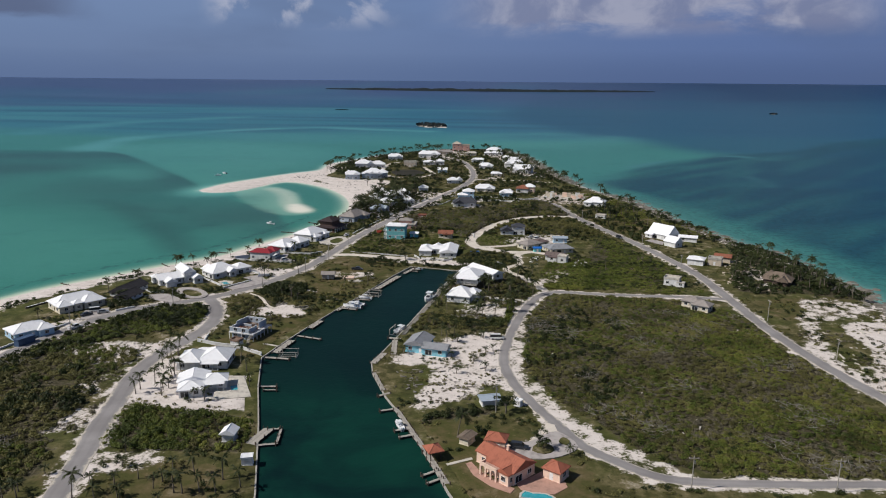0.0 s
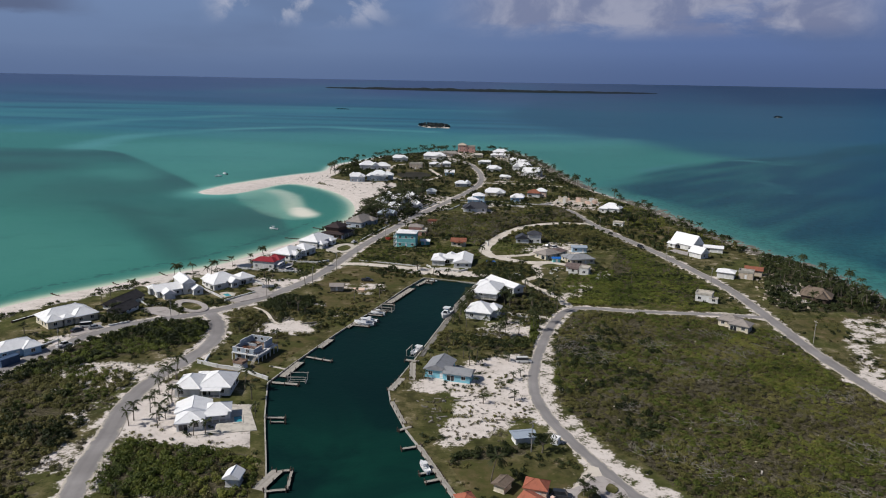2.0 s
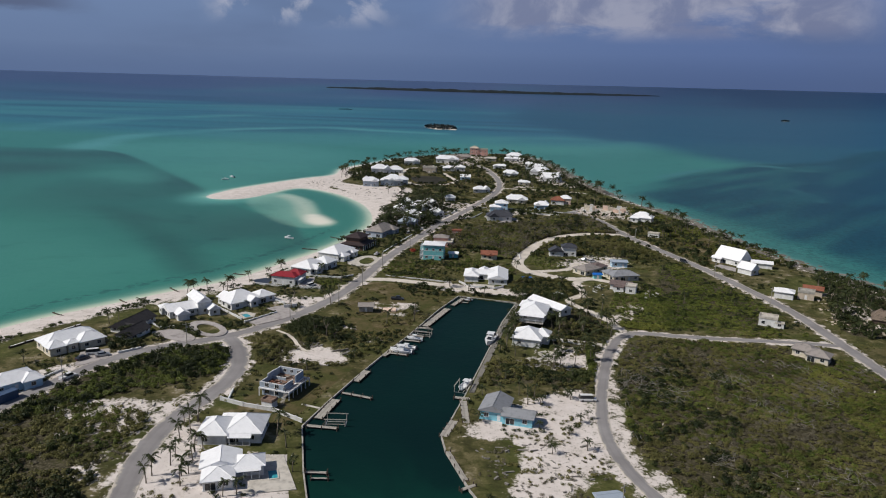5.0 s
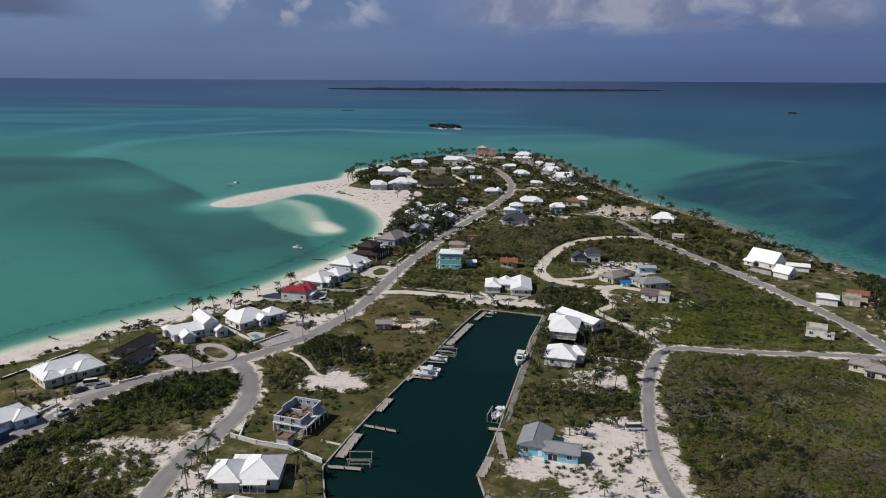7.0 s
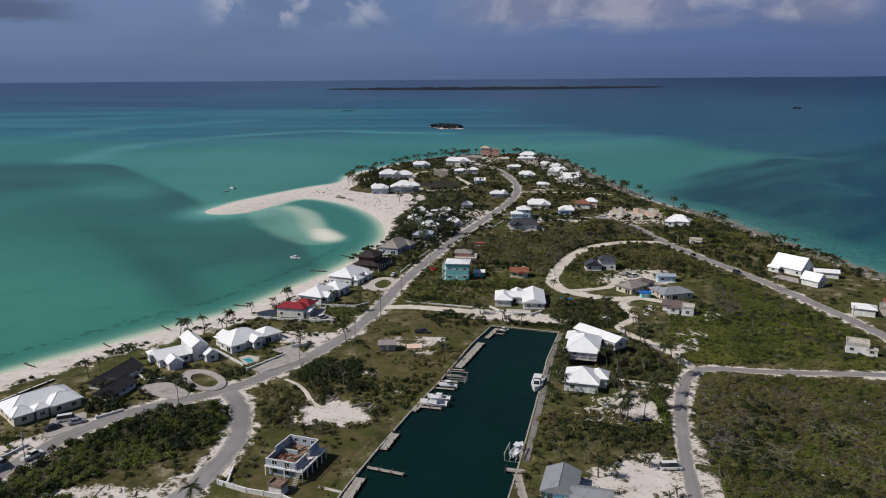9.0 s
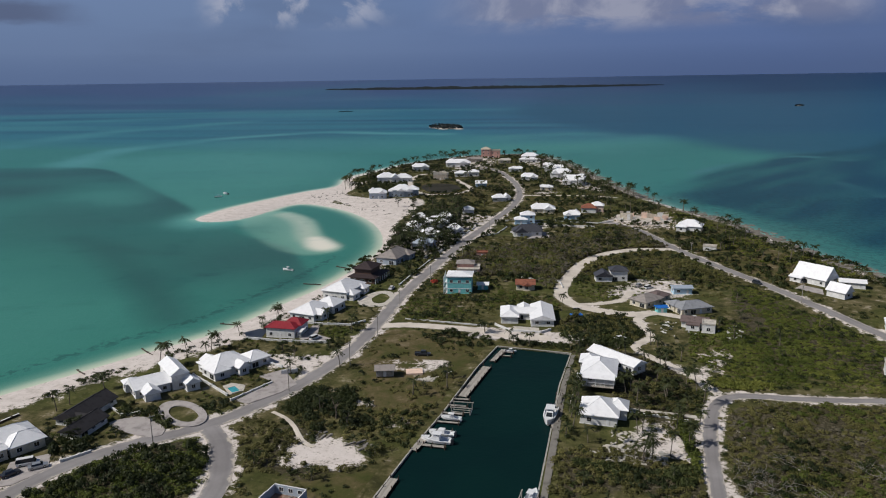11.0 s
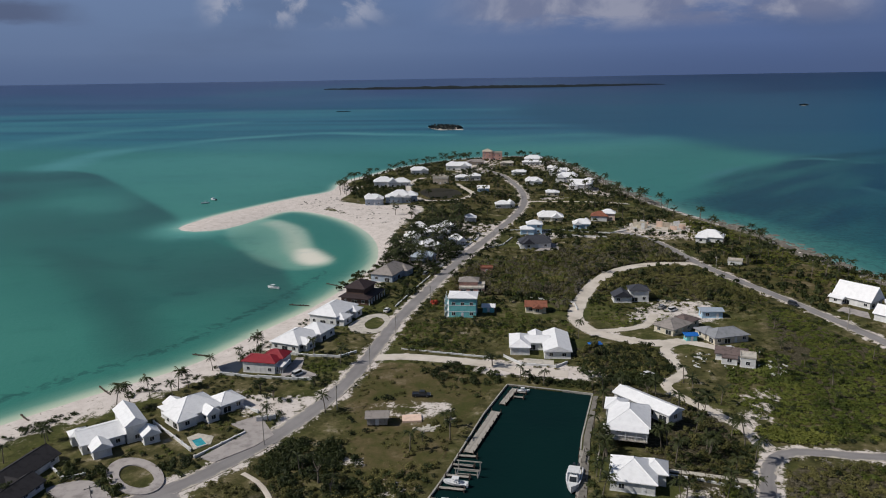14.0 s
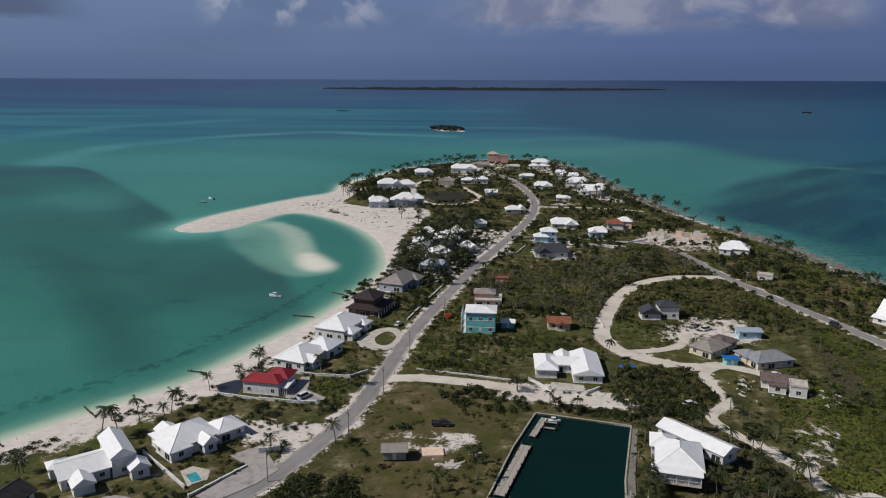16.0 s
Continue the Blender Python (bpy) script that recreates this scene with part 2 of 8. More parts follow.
def ground_build(n, where):
    """Rough grass, with bare sand, mown lawn and dark litter where the land has them."""
    sand_a = n.add("ShaderNodeAttribute")
    sand_a.attribute_name = "cover"
    rgb = n.add("ShaderNodeSeparateColor", Color=sand_a.outputs["Color"])
    big = n.noise(where, 0.035, 5, 0.6)
    mid = n.noise(where, 0.22, 6, 0.65)
    fine = n.noise(where, 1.4, 5, 0.7)
    tuft = n.noise(where, 0.75, 4, 0.7, 0.4)
    grass = n.ramp(mid, [(0.30, (0.034, 0.036, 0.014)), (0.47, (0.078, 0.074, 0.028)), (0.60, (0.165, 0.140, 0.072)), (0.70, (0.40, 0.35, 0.27))])
    grass = n.mix(n.step(big, 0.42, 0.62), grass, n.ramp(mid, [(0.3, (0.040, 0.050, 0.014)), (0.55, (0.086, 0.094, 0.028)), (0.72, (0.17, 0.15, 0.07))]))
    lawn = n.ramp(n.math("ADD", n.math("MULTIPLY", mid, 0.6), n.math("MULTIPLY", big, 0.4)), [(0.35, (0.058, 0.070, 0.019)), (0.46, (0.080, 0.078, 0.027)), (0.56, (0.128, 0.102, 0.050)), (0.70, (0.29, 0.24, 0.16))])
    litter = n.ramp(fine, [(0.3, (0.024, 0.022, 0.012)), (0.5, (0.062, 0.055, 0.032)), (0.70, (0.19, 0.165, 0.12))])
    sand = n.ramp(n.math("ADD", n.math("MULTIPLY", mid, 0.6), n.math("MULTIPLY", fine, 0.4)), [(0.3, (0.44, 0.39, 0.335)), (0.48, (0.71, 0.643, 0.60)), (0.7, (0.84, 0.775, 0.735))])
    weeds = n.math("MULTIPLY", n.step(tuft, 0.56, 0.66), 0.75)
    grass = n.mix(weeds, grass, (0.036, 0.042, 0.014))
    grass = n.mix(n.math("MULTIPLY", n.step(tuft, 0.40, 0.30), 0.65), grass, (0.24, 0.205, 0.125))
    lawn = n.mix(n.math("MULTIPLY", weeds, 0.6), lawn, (0.044, 0.052, 0.016))
    lawn = n.mix(n.math("MULTIPLY", n.step(tuft, 0.38, 0.30), 0.5), lawn, (0.23, 0.19, 0.105))
    sand = n.mix(n.math("MULTIPLY", n.math("MULTIPLY", n.step(tuft, 0.56, 0.68), n.step(mid, 0.42, 0.54)), 0.8), sand, (0.20, 0.175, 0.115))
    wob = n.math("ADD", n.math("MULTIPLY", n.math("SUBTRACT", mid, 0.5), 1.5), n.math("MULTIPLY", n.math("SUBTRACT", fine, 0.5), 0.7))
    base = n.mix(n.step(n.math("ADD", rgb.outputs[1], wob), 0.40, 0.62), grass, lawn)
    base = n.mix(n.step(n.math("ADD", rgb.outputs[2], wob), 0.40, 0.62), base, litter)
    base = n.mix(n.step(n.math("ADD", rgb.outputs[0], wob), 0.42, 0.60), base, sand)
    return n.mix(n.math("MULTIPLY", fine, 0.22), base, (0.04, 0.036, 0.02)), n.math("ADD", mid, fine), 0.12


material("ground", ground_build, 0.95, 0.0, 0.1)


def sea_build(n, where):
    """Shallow and deep water over sand and weed; the seabed's tint and the far haze are in the sheet."""
    bed = n.add("ShaderNodeAttribute")
    bed.attribute_name = "seabed"
    streak_way = n.add("ShaderNodeVectorMath", i0=where, i1=(0.4, 1.0, 1.0))
    streak_way.operation = "MULTIPLY"
    slow = n.noise(streak_way.outputs[0], 0.008, 5, 0.55, 0.6)
    weed = n.noise(where, 0.045, 6, 0.62, 0.3)
    ripple = n.noise(where, 0.9, 4, 0.6)
    base = n.mix(n.math("MULTIPLY", n.step(slow, 0.48, 0.70), 0.28), bed.outputs["Color"], n.mix(1.0, bed.outputs["Color"], (0.55, 0.68, 0.78), "MULTIPLY"))
    base = n.mix(n.math("MULTIPLY", n.step(weed, 0.52, 0.72), 0.45), base, n.mix(1.0, base, (0.50, 0.66, 0.70), "MULTIPLY"))
    spots = n.math("ADD", n.noise(where, 0.30, 5, 0.66, 0.6), n.math("MULTIPLY", bed.outputs["Alpha"], 0.22))
    base = n.mix(n.math("MULTIPLY", n.step(spots, 0.66, 0.74), n.math("MULTIPLY", bed.outputs["Alpha"], 0.75)), base, n.mix(1.0, base, (0.42, 0.42, 0.46), "MULTIPLY"))
    return base, n.math("ADD", ripple, n.noise(where, 0.25, 3, 0.6)), 0.10


material("sea", sea_build, 0.40, 0.0, 0.08)


def canal_build(n, where):
    slow = n.noise(where, 0.035, 5, 0.6, 0.6)
    fine = n.noise(where, 0.8, 3, 0.6)
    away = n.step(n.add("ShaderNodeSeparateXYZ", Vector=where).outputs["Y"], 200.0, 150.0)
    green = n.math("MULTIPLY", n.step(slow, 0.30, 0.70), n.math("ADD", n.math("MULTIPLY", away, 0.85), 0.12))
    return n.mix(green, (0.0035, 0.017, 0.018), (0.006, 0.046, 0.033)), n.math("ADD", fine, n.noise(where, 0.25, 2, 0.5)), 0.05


material("canal", canal_build, 0.3, 0.0, 0.05)
for node in MATS["canal"].node_tree.nodes:
    if node.type == "BSDF_PRINCIPLED":
        node.inputs["IOR"].default_value = 1.22
paint("pond_water", (0.045, 0.042, 0.030), 0.25, 0.6, 0.12, 0.0, 0.05)


def rock_ground_build(n, where):
    mid = n.noise(where, 0.25, 6, 0.65)
    fine = n.noise(where, 2.0, 5, 0.7)
    base = n.ramp(mid, [(0.3, (0.10, 0.09, 0.075)), (0.5, (0.22, 0.20, 0.17)), (0.7, (0.38, 0.35, 0.31))])
    return n.mix(n.math("MULTIPLY", fine, 0.5), base, (0.08, 0.075, 0.065)), fine, 0.2


material("shore_rock", rock_ground_build, 0.95, 0.0, 0.1)
# leaves of the distant islands, with blue-grey haze mixed into the colour
leafage("haze_leaf", (0.014, 0.020, 0.022), (0.022, 0.030, 0.034), (0.034, 0.044, 0.046))

# ---- the plan of the place, in metres ----
def smooth_line(points, step=3.0, closed=False):
    """A Catmull-Rom line through the points, at even steps."""
    p = np.array(points, float)
    p = np.vstack([p[-1:], p, p[:2]]) if closed else np.vstack([2 * p[0] - p[1], p, 2 * p[-1] - p[-2]])
    out = []
    for a, b, c, d in zip(p[:-3], p[1:-2], p[2:-1], p[3:]):
        for s in np.arange(0, 1, 1 / max(2, int(np.linalg.norm(c - b) / step))):
            out.append(0.5 * (2 * b + (c - a) * s + (2 * a - 5 * b + 4 * c - d) * s * s + (3 * b - a - 3 * c + d) * s**3))
    return np.array(out if closed else out + [p[-2]])


def inside(poly, x, y):
    """Whether points lie in a polygon."""
    hit = np.zeros(np.shape(x), bool)
    for (x0, y0), (x1, y1) in zip(poly, np.roll(poly, -1, 0)):
        if y0 != y1:
            hit ^= ((y0 > y) != (y1 > y)) & (x < (x1 - x0) * (y - y0) / (y1 - y0) + x0)
    return hit


def near(line, x, y, closed=False):
    """The distance of points from a line."""
    far = np.full(np.shape(x), 1e9)
    ends = np.roll(line, -1, 0) if closed else line[1:]
    for (x0, y0), (x1, y1) in zip(line, ends):
        dx, dy = x1 - x0, y1 - y0
        s = np.clip(((x - x0) * dx + (y - y0) * dy) / (dx * dx + dy * dy + 1e-9), 0, 1)
        far = np.minimum(far, (x - x0 - s * dx) ** 2 + (y - y0 - s * dy) ** 2)
    return np.sqrt(far)


WEST_SHORE = [(-300, -200), (-262, 0), (-237, 100), (-215, 190), (-198, 243), (-190, 262), (-178, 280), (-165, 300), (-153, 316), (-145, 330), (-138, 355), (-130, 378), (-124, 405), (-121, 430), (-120, 456)]
COVE = [(-128, 492), (-144, 529), (-169, 564), (-200, 588), (-215, 582), (-221, 548), (-228, 528), (-242, 519), (-257, 527), (-255, 560), (-241, 603), (-223, 647), (-207, 676)]
NORTH_SHORE = [(-212, 727), (-200, 773), (-180, 840), (-145, 895), (-110, 930), (-75, 938), (-43, 920), (-10, 824), (18, 689), (36, 620)]
EAST_SHORE = [(55, 572), (73, 530), (86, 476), (97, 440), (111, 403), (125, 372), (132, 340), (138, 320), (140, 290), (150, 240), (170, 150), (190, 0), (200, -200)]
LAND = smooth_line(WEST_SHORE + COVE + NORTH_SHORE + EAST_SHORE, 9.0)
CANAL_WEST = [(-51, 317), (-56, 298), (-62, 267), (-66, 250), (-70, 230), (-73, 213), (-75, 199), (-68, 179), (-59, 157), (-48, 128), (-35, 90), (-20, 40), (0, -100)]
CANAL_EAST = [(-28, 313), (-32, 288), (-35, 255), (-38, 225), (-41, 200), (-39, 193), (-32, 178), (-23, 163), (-15, 147), (-9, 134), (-1, 120), (20, 85), (40, 30), (60, -100)]
CANAL = np.array(CANAL_WEST[::-1] + CANAL_EAST, float)


def shore(x, y):
    """How far inland, in metres; negative at sea."""
    d = near(LAND, x, y)
    return np.where(inside(LAND, x, y), d, -d)


def lift(x, y, sd=None):
    """Height of the land over the sea."""
    sd = shore(x, y) if sd is None else sd
    z = np.where(sd > 0, 1.35 * (1 - np.exp(-np.maximum(sd, 0) / 11)), np.maximum(sd * 0.13, -3))
    z = z + np.clip((sd - 15) / 40, 0, 1) * (0.25 * np.sin(x / 17 + 1.3) * np.sin(y / 23))
    return z


STEP = 2.5
gx, gy = np.meshgrid(np.arange(-315, 232.6, STEP), np.arange(-150, 965.1, STEP))
far_in = shore(gx, gy)
LIFT = lift(gx, gy, far_in)


def gz(x, y):
    """Height of the ground at one place."""
    u, v = min(max((x + 315) / STEP, 0), gx.shape[1] - 1.01), min(max((y + 150) / STEP, 0), gx.shape[0] - 1.01)
    j, i = int(u), int(v)
    u, v = u - j, v - i
    return float((LIFT[i, j] * (1 - u) + LIFT[i, j + 1] * u) * (1 - v) + (LIFT[i + 1, j] * (1 - u) + LIFT[i + 1, j + 1] * u) * v)


ROADS = {
    "main": (5.0, "old_asphalt", [(-166, 130), (-158, 165), (-153, 187), (-150, 203), (-147, 217), (-142, 231), (-131, 244), (-119, 255), (-110, 269), (-103, 285), (-97, 305), (-94, 330), (-92, 370), (-87, 409), (-79, 463), (-69, 516), (-59, 572), (-55, 625), (-58, 670), (-66, 715), (-78, 765), (-95, 800)]),
    "side": (5.4, "old_asphalt", [(-120, 256), (-111, 245), (-104.5, 229), (-104, 213), (-106, 200), (-106, 188), (-104, 176), (-100, 163), (-96, 149), (-91, 134), (-84, 112), (-74, 85), (-60, 40), (-40, -60)]),
    "east": (4.8, "old_asphalt", [(0, 528), (7, 519), (17, 498), (27, 461), (40, 426), (53, 393), (66, 358), (76, 325), (81, 290), (85, 257), (90, 232), (95, 212), (101, 195), (112, 165), (130, 120), (150, 20)]),
    "bend": (3.4, "old_asphalt", [(140, 165), (110, 154), (82, 151), (62, 148), (43, 146), (34, 147), (26, 152), (19, 158), (12, 170), (6, 181), (1, 193), (-2, 207), (-2, 225), (0, 245), (3.5, 266), (8, 280), (15, 286), (29, 285.5), (46, 286), (60, 287), (80, 287)]),
}
TRACKS = {
    "loop": (5.4, [(28, 458), (7, 455), (-9, 444), (-20, 424), (-27, 398), (-30, 378), (-26, 364), (-17, 357), (-6, 353), (3, 356)]),
    "inner": (3.2, [(-24, 363), (-14, 366), (-6, 372), (-2, 384)]),
    "footway": (3.0, [(3, 356), (-4, 348), (-3, 338), (-2, 329), (-8, 320), (-4, 311), (4, 300), (10, 287)]),
    "yard": (5.0, [(-93, 332), (-82, 334), (-68, 333), (-56, 331), (-47, 327), (-34, 326)]),
    "lane": (3.5, [(-55, 628), (-30, 628), (-5, 625), (14, 620)]),
    "pond_lane": (4.0, [(-138, 752), (-148, 742), (-150, 708), (-142, 662), (-133, 640), (-122, 627), (-108, 627), (-97, 640), (-94, 662), (-104, 690), (-112, 712)]),
    "tip_lane": (4.0, [(-95, 800), (-110, 815), (-108, 850), (-100, 872)]),
    "villa_drive": (4.5, [(13, 168), (9, 158), (6, 153.5), (2, 152.5)]),
    "grey_yard": (4.0, [(3, 356), (10, 352), (20, 346)]),
    "lot_path": (1.2, [(-105.5, 264), (-101, 261), (-97, 256.5), (-93, 250), (-89, 247)]),
}
LINES = {k: smooth_line(v[2]) for k, v in ROADS.items()} | {k: smooth_line(v[1]) for k, v in TRACKS.items()}
WIDTHS = {k: v[0] for k, v in ROADS.items()} | {k: v[0] for k, v in TRACKS.items()}

# Covers of the land: bare sand, mown lawn and dark scrub litter, each as rings of places with their strength.
SAND = [
    (1.0, [(-118, 470), (-124, 524), (-122, 602), (-163, 610), (-187, 628), (-198, 662), (-210, 690), (-235, 640), (-270, 560), (-260, 505), (-215, 515), (-200, 600), (-170, 580), (-135, 520)]),
    (0.74, [(-37, 204), (-34, 212), (-14, 232), (-4, 231), (-4, 206), (0, 196), (-7, 184), (-20, 170), (-26, 177), (-22, 187), (-25, 200), (-36, 199.5)]),
    (0.95, [(-97, 163), (-101, 174), (-96, 181), (-84, 183), (-68, 179), (-63, 167), (-76, 161)]),
    (0.72, [(-98, 258), (-93, 250.5), (-87, 252.5), (-78, 248), (-74.5, 240), (-80, 237), (-87, 237), (-93, 237.6), (-96.8, 240.5)]),
    (0.60, [(-89, 274), (-81, 272), (-82, 267), (-87, 268)]),
    (0.60, [(-75, 262), (-70, 266), (-68, 260), (-73, 257)]),
    (0.66, [(-117, 297), (-104, 307), (-100, 299), (-107, 288)]),
    (0.55, [(-143, 195), (-133, 206), (-119, 208), (-110, 208), (-109, 200), (-118, 192), (-126, 187)]),
    (0.50, [(-86, 300), (-76, 304), (-63, 305), (-61, 300), (-65, 294), (-76, 291)]),
    (0.84, [(100, 205), (112, 232), (112, 262), (128, 270), (138, 285), (150, 240), (160, 180), (130, 190)]),
    (0.74, [(92, 228), (100, 262), (106, 262), (100, 232), (103, 205), (97, 205)]),
    (0.84, [(8, 182), (13, 172), (20, 161), (28, 154), (36, 150), (37, 153), (28, 160), (20, 170), (13, 180), (9, 192), (4, 203), (4, 240), (2, 240), (1, 207)]),
    (0.62, [(-95, 134), (-90, 140), (-76, 142), (-72, 136), (-82, 128)]),
    (0.72, [(-135, 300), (-122, 305), (-106, 300), (-108, 292), (-126, 292)]),
    (0.66, [(-10, 375), (0, 372), (20, 378), (20, 398), (5, 402), (-8, 392)]),
    (0.60, [(-18, 252), (-2, 250), (-4, 270), (-14, 268)]),
    (0.64, [(0, 520), (35, 510), (50, 540), (20, 560), (0, 545)]),
    (0.58, [(5, 300), (14, 320), (22, 318), (12, 297)]),
    (0.62, [(-110, 505), (-85, 500), (-78, 540), (-98, 548)]),
    (0.58, [(98, 345), (112, 335), (106, 310), (94, 318)]),
    (0.66, [(-117, 442), (-119, 500), (-118, 550), (-98, 560), (-84, 500), (-86, 445)]),
    (0.62, [(-97, 534), (-92, 548), (-70, 546), (-62, 524), (-66, 484), (-76, 478), (-90, 474), (-84, 505), (-80, 526)]),
    (0.56, [(-142, 760), (-140, 775), (-105, 778), (-104, 764)]),
    (0.60, [(-60, 880), (-30, 880), (-24, 800), (-36, 790), (-62, 836)]),
    (0.58, [(-125, 790), (-92, 790), (-88, 905), (-118, 905)]),
    (0.62, [(-32, 735), (-14, 740), (2, 690), (10, 655), (-2, 650), (-22, 676)]),
    (0.58, [(-56, 524), (-48, 505), (-30, 508), (2, 506), (5, 514), (-28, 518), (-46, 530)]),
    (0.62, [(-30, 648), (-24, 640), (-40, 632), (-46, 642)]),
    (0.55, [(-180, 700), (-170, 720), (-146, 716), (-148, 690), (-164, 680)]),
    (0.60, [(-112, 190), (-104.5, 205), (-109, 212), (-118, 200), (-130, 184), (-126, 178)]),
    (0.80, [(-62, 324), (-60, 335), (-34, 333), (-22, 327), (-30, 321), (-46, 323)]),
    (0.52, [(92, 236), (98, 262), (110, 296), (128, 296), (136, 290), (128, 274), (106, 258)]),
    (0.50, [(98, 420), (112, 405), (128, 372), (136, 330), (126, 330), (112, 372), (96, 408)]),
    (0.56, [(-160, 215), (-150, 228), (-146, 220), (-156, 205)]),
    (0.58, [(-138.6, 191.8), (-138.8, 196.4), (-131.5, 200.7), (-121.6, 200.2), (-110.8, 192.6), (-109.4, 185.3), (-119.8, 186.6), (-131.3, 191.4)]),
    (0.57, [(-116.6, 170.4), (-114.8, 178), (-111.7, 182), (-107.5, 172.1), (-105.5, 166), (-111.2, 164)]),
    (0.52, [(-108.6, 142), (-111, 150.6), (-109, 156), (-108.5, 161), (-103.8, 161), (-99.6, 152.3), (-100.5, 146.8), (-103.8, 142)]),
    (0.80, [(-102.6, 168), (-103, 178), (-103.4, 194), (-98, 197), (-95, 190), (-94, 184), (-78, 184), (-72, 187), (-70, 178), (-90, 172)]),
]
LAWN = [
    (0.9, [(-66, 262), (-60, 290), (-54, 322), (-90, 328), (-92, 305), (-86, 280), (-80, 262)]),
    (0.9, [(-92, 196), (-95, 214), (-88, 232), (-70, 238), (-73, 213), (-76, 200)]),
    (0.8, [(-16, 132), (-24, 164), (-8, 168), (14, 160), (22, 138), (8, 120)]),
    (0.8, [(-95, 110), (-92, 132), (-62, 138), (-52, 128), (-60, 100)]),
    (0.3, [(-4, 292), (70, 294), (62, 330), (35, 400), (15, 330), (-2, 315)]),
    (0.7, [(90, 285), (98, 262), (128, 278), (132, 300), (110, 296)]),
    (0.7, [(-90, 395), (-60, 395), (-55, 440), (-78, 445)]),
    (0.6, [(-70, 600), (-60, 560), (-20, 560), (-10, 610), (-50, 622)]),
    (0.6, [(-140, 640), (-80, 600), (-65, 690), (-100, 760), (-140, 720)]),
    (0.7, [(40, 430), (60, 395), (90, 400), (80, 450), (50, 500), (30, 500)]),
]
SCRUB = [
    (1.0, [(9, 190), (22, 173), (42, 151), (84, 155), (140, 172), (96, 186), (92, 212), (84, 232), (80, 262), (62, 280), (20, 281), (8, 268), (4, 235), (4, 205)]),
    (1.0, [(-76, 405), (-45, 400), (-30, 380), (-24, 425), (-8, 449), (25, 462), (14, 495), (0, 515), (-40, 470), (-70, 450)]),
    (0.9, [(-8, 440), (-18, 420), (-20, 405), (10, 402), (40, 400), (30, 430), (22, 452)]),
    (1.0, [(-152, 190), (-148, 213), (-142, 226), (-131, 239), (-117, 248), (-109, 241), (-108.5, 226), (-116, 217), (-126, 209), (-134, 200), (-142, 188)]),
    (0.9, [(-152, 130), (-152, 180), (-136, 200), (-112, 195), (-118, 175), (-140, 168), (-135, 135), (-104, 140), (-100, 120), (-145, 110)]),
    (0.95, [(-160, 84), (-155, 140), (-153, 175), (-130, 178), (-110, 165), (-106, 142), (-98, 118), (-92, 90)]),
    (1.0, [(-95, 142), (-99, 160), (-78, 161), (-62, 158), (-56, 146), (-70, 142)]),
    (0.9, [(-40, 312), (-26, 318), (-5, 312), (4, 296), (-2, 262), (-14, 270), (-24, 300)]),
    (0.9, [(-34, 232), (-20, 236), (-4, 232), (-2, 246), (-14, 252), (-34, 250)]),
    (0.8, [(-100, 262), (-92, 262), (-84, 244), (-76, 240), (-88, 232), (-102, 240)]),
    (0.8, [(-30, 330), (-34, 345), (-16, 352), (-6, 345), (-8, 325)]),
    (0.9, [(88, 300), (96, 345), (112, 400), (130, 360), (136, 300), (112, 300)]),
    (0.9, [(20, 330), (24, 340), (30, 352), (40, 390), (60, 350), (70, 310), (40, 300), (22, 305)]),
    (0.9, [(-19, 163), (-10, 168), (-2, 173), (-1, 177), (-8, 174), (-18, 168)]),
]
CELL_X, CELL_Y = np.meshgrid(np.arange(-340, 240) + 0.5, np.arange(-160, 980) + 0.5)
TAKEN = np.zeros(CELL_X.shape, bool)


def take_line(line, r):
    """Keeps plants off a strip of half width r along a line."""
    for (x0, y0), (x1, y1) in zip(line[:-1], line[1:]):
        i0, i1 = int(max(min(y0, y1) - r + 160, 0)), int(max(max(y0, y1) + r + 162, 0))
        j0, j1 = int(max(min(x0, x1) - r + 340, 0)), int(max(max(x0, x1) + r + 342, 0))
        part_of = np.s_[i0:i1, j0:j1]
        TAKEN[part_of] |= near(np.array([(x0, y0), (x1, y1)]), CELL_X[part_of], CELL_Y[part_of]) < r


for key, line in LINES.items():
    take_line(line, WIDTHS[key] / 2 + 0.8)
take_line(CANAL, 2.0)
TAKEN |= inside(CANAL, CELL_X, CELL_Y)


def take(x, y, w, d, rot=0.0, margin=0.8):
    """Keeps plants off a rectangle."""
    c, s = math.cos(radians(rot)), math.sin(radians(rot))
    u, v = (CELL_X - x) * c + (CELL_Y - y) * s, -(CELL_X - x) * s + (CELL_Y - y) * c
    TAKEN[(abs(u) < w / 2 + margin) & (abs(v) < d / 2 + margin)] = True


def is_free(x, y):
    i, j = int(y + 160), int(x + 340)
    return 0 <= i < TAKEN.shape[0] and 0 <= j < TAKEN.shape[1] and not TAKEN[i, j]


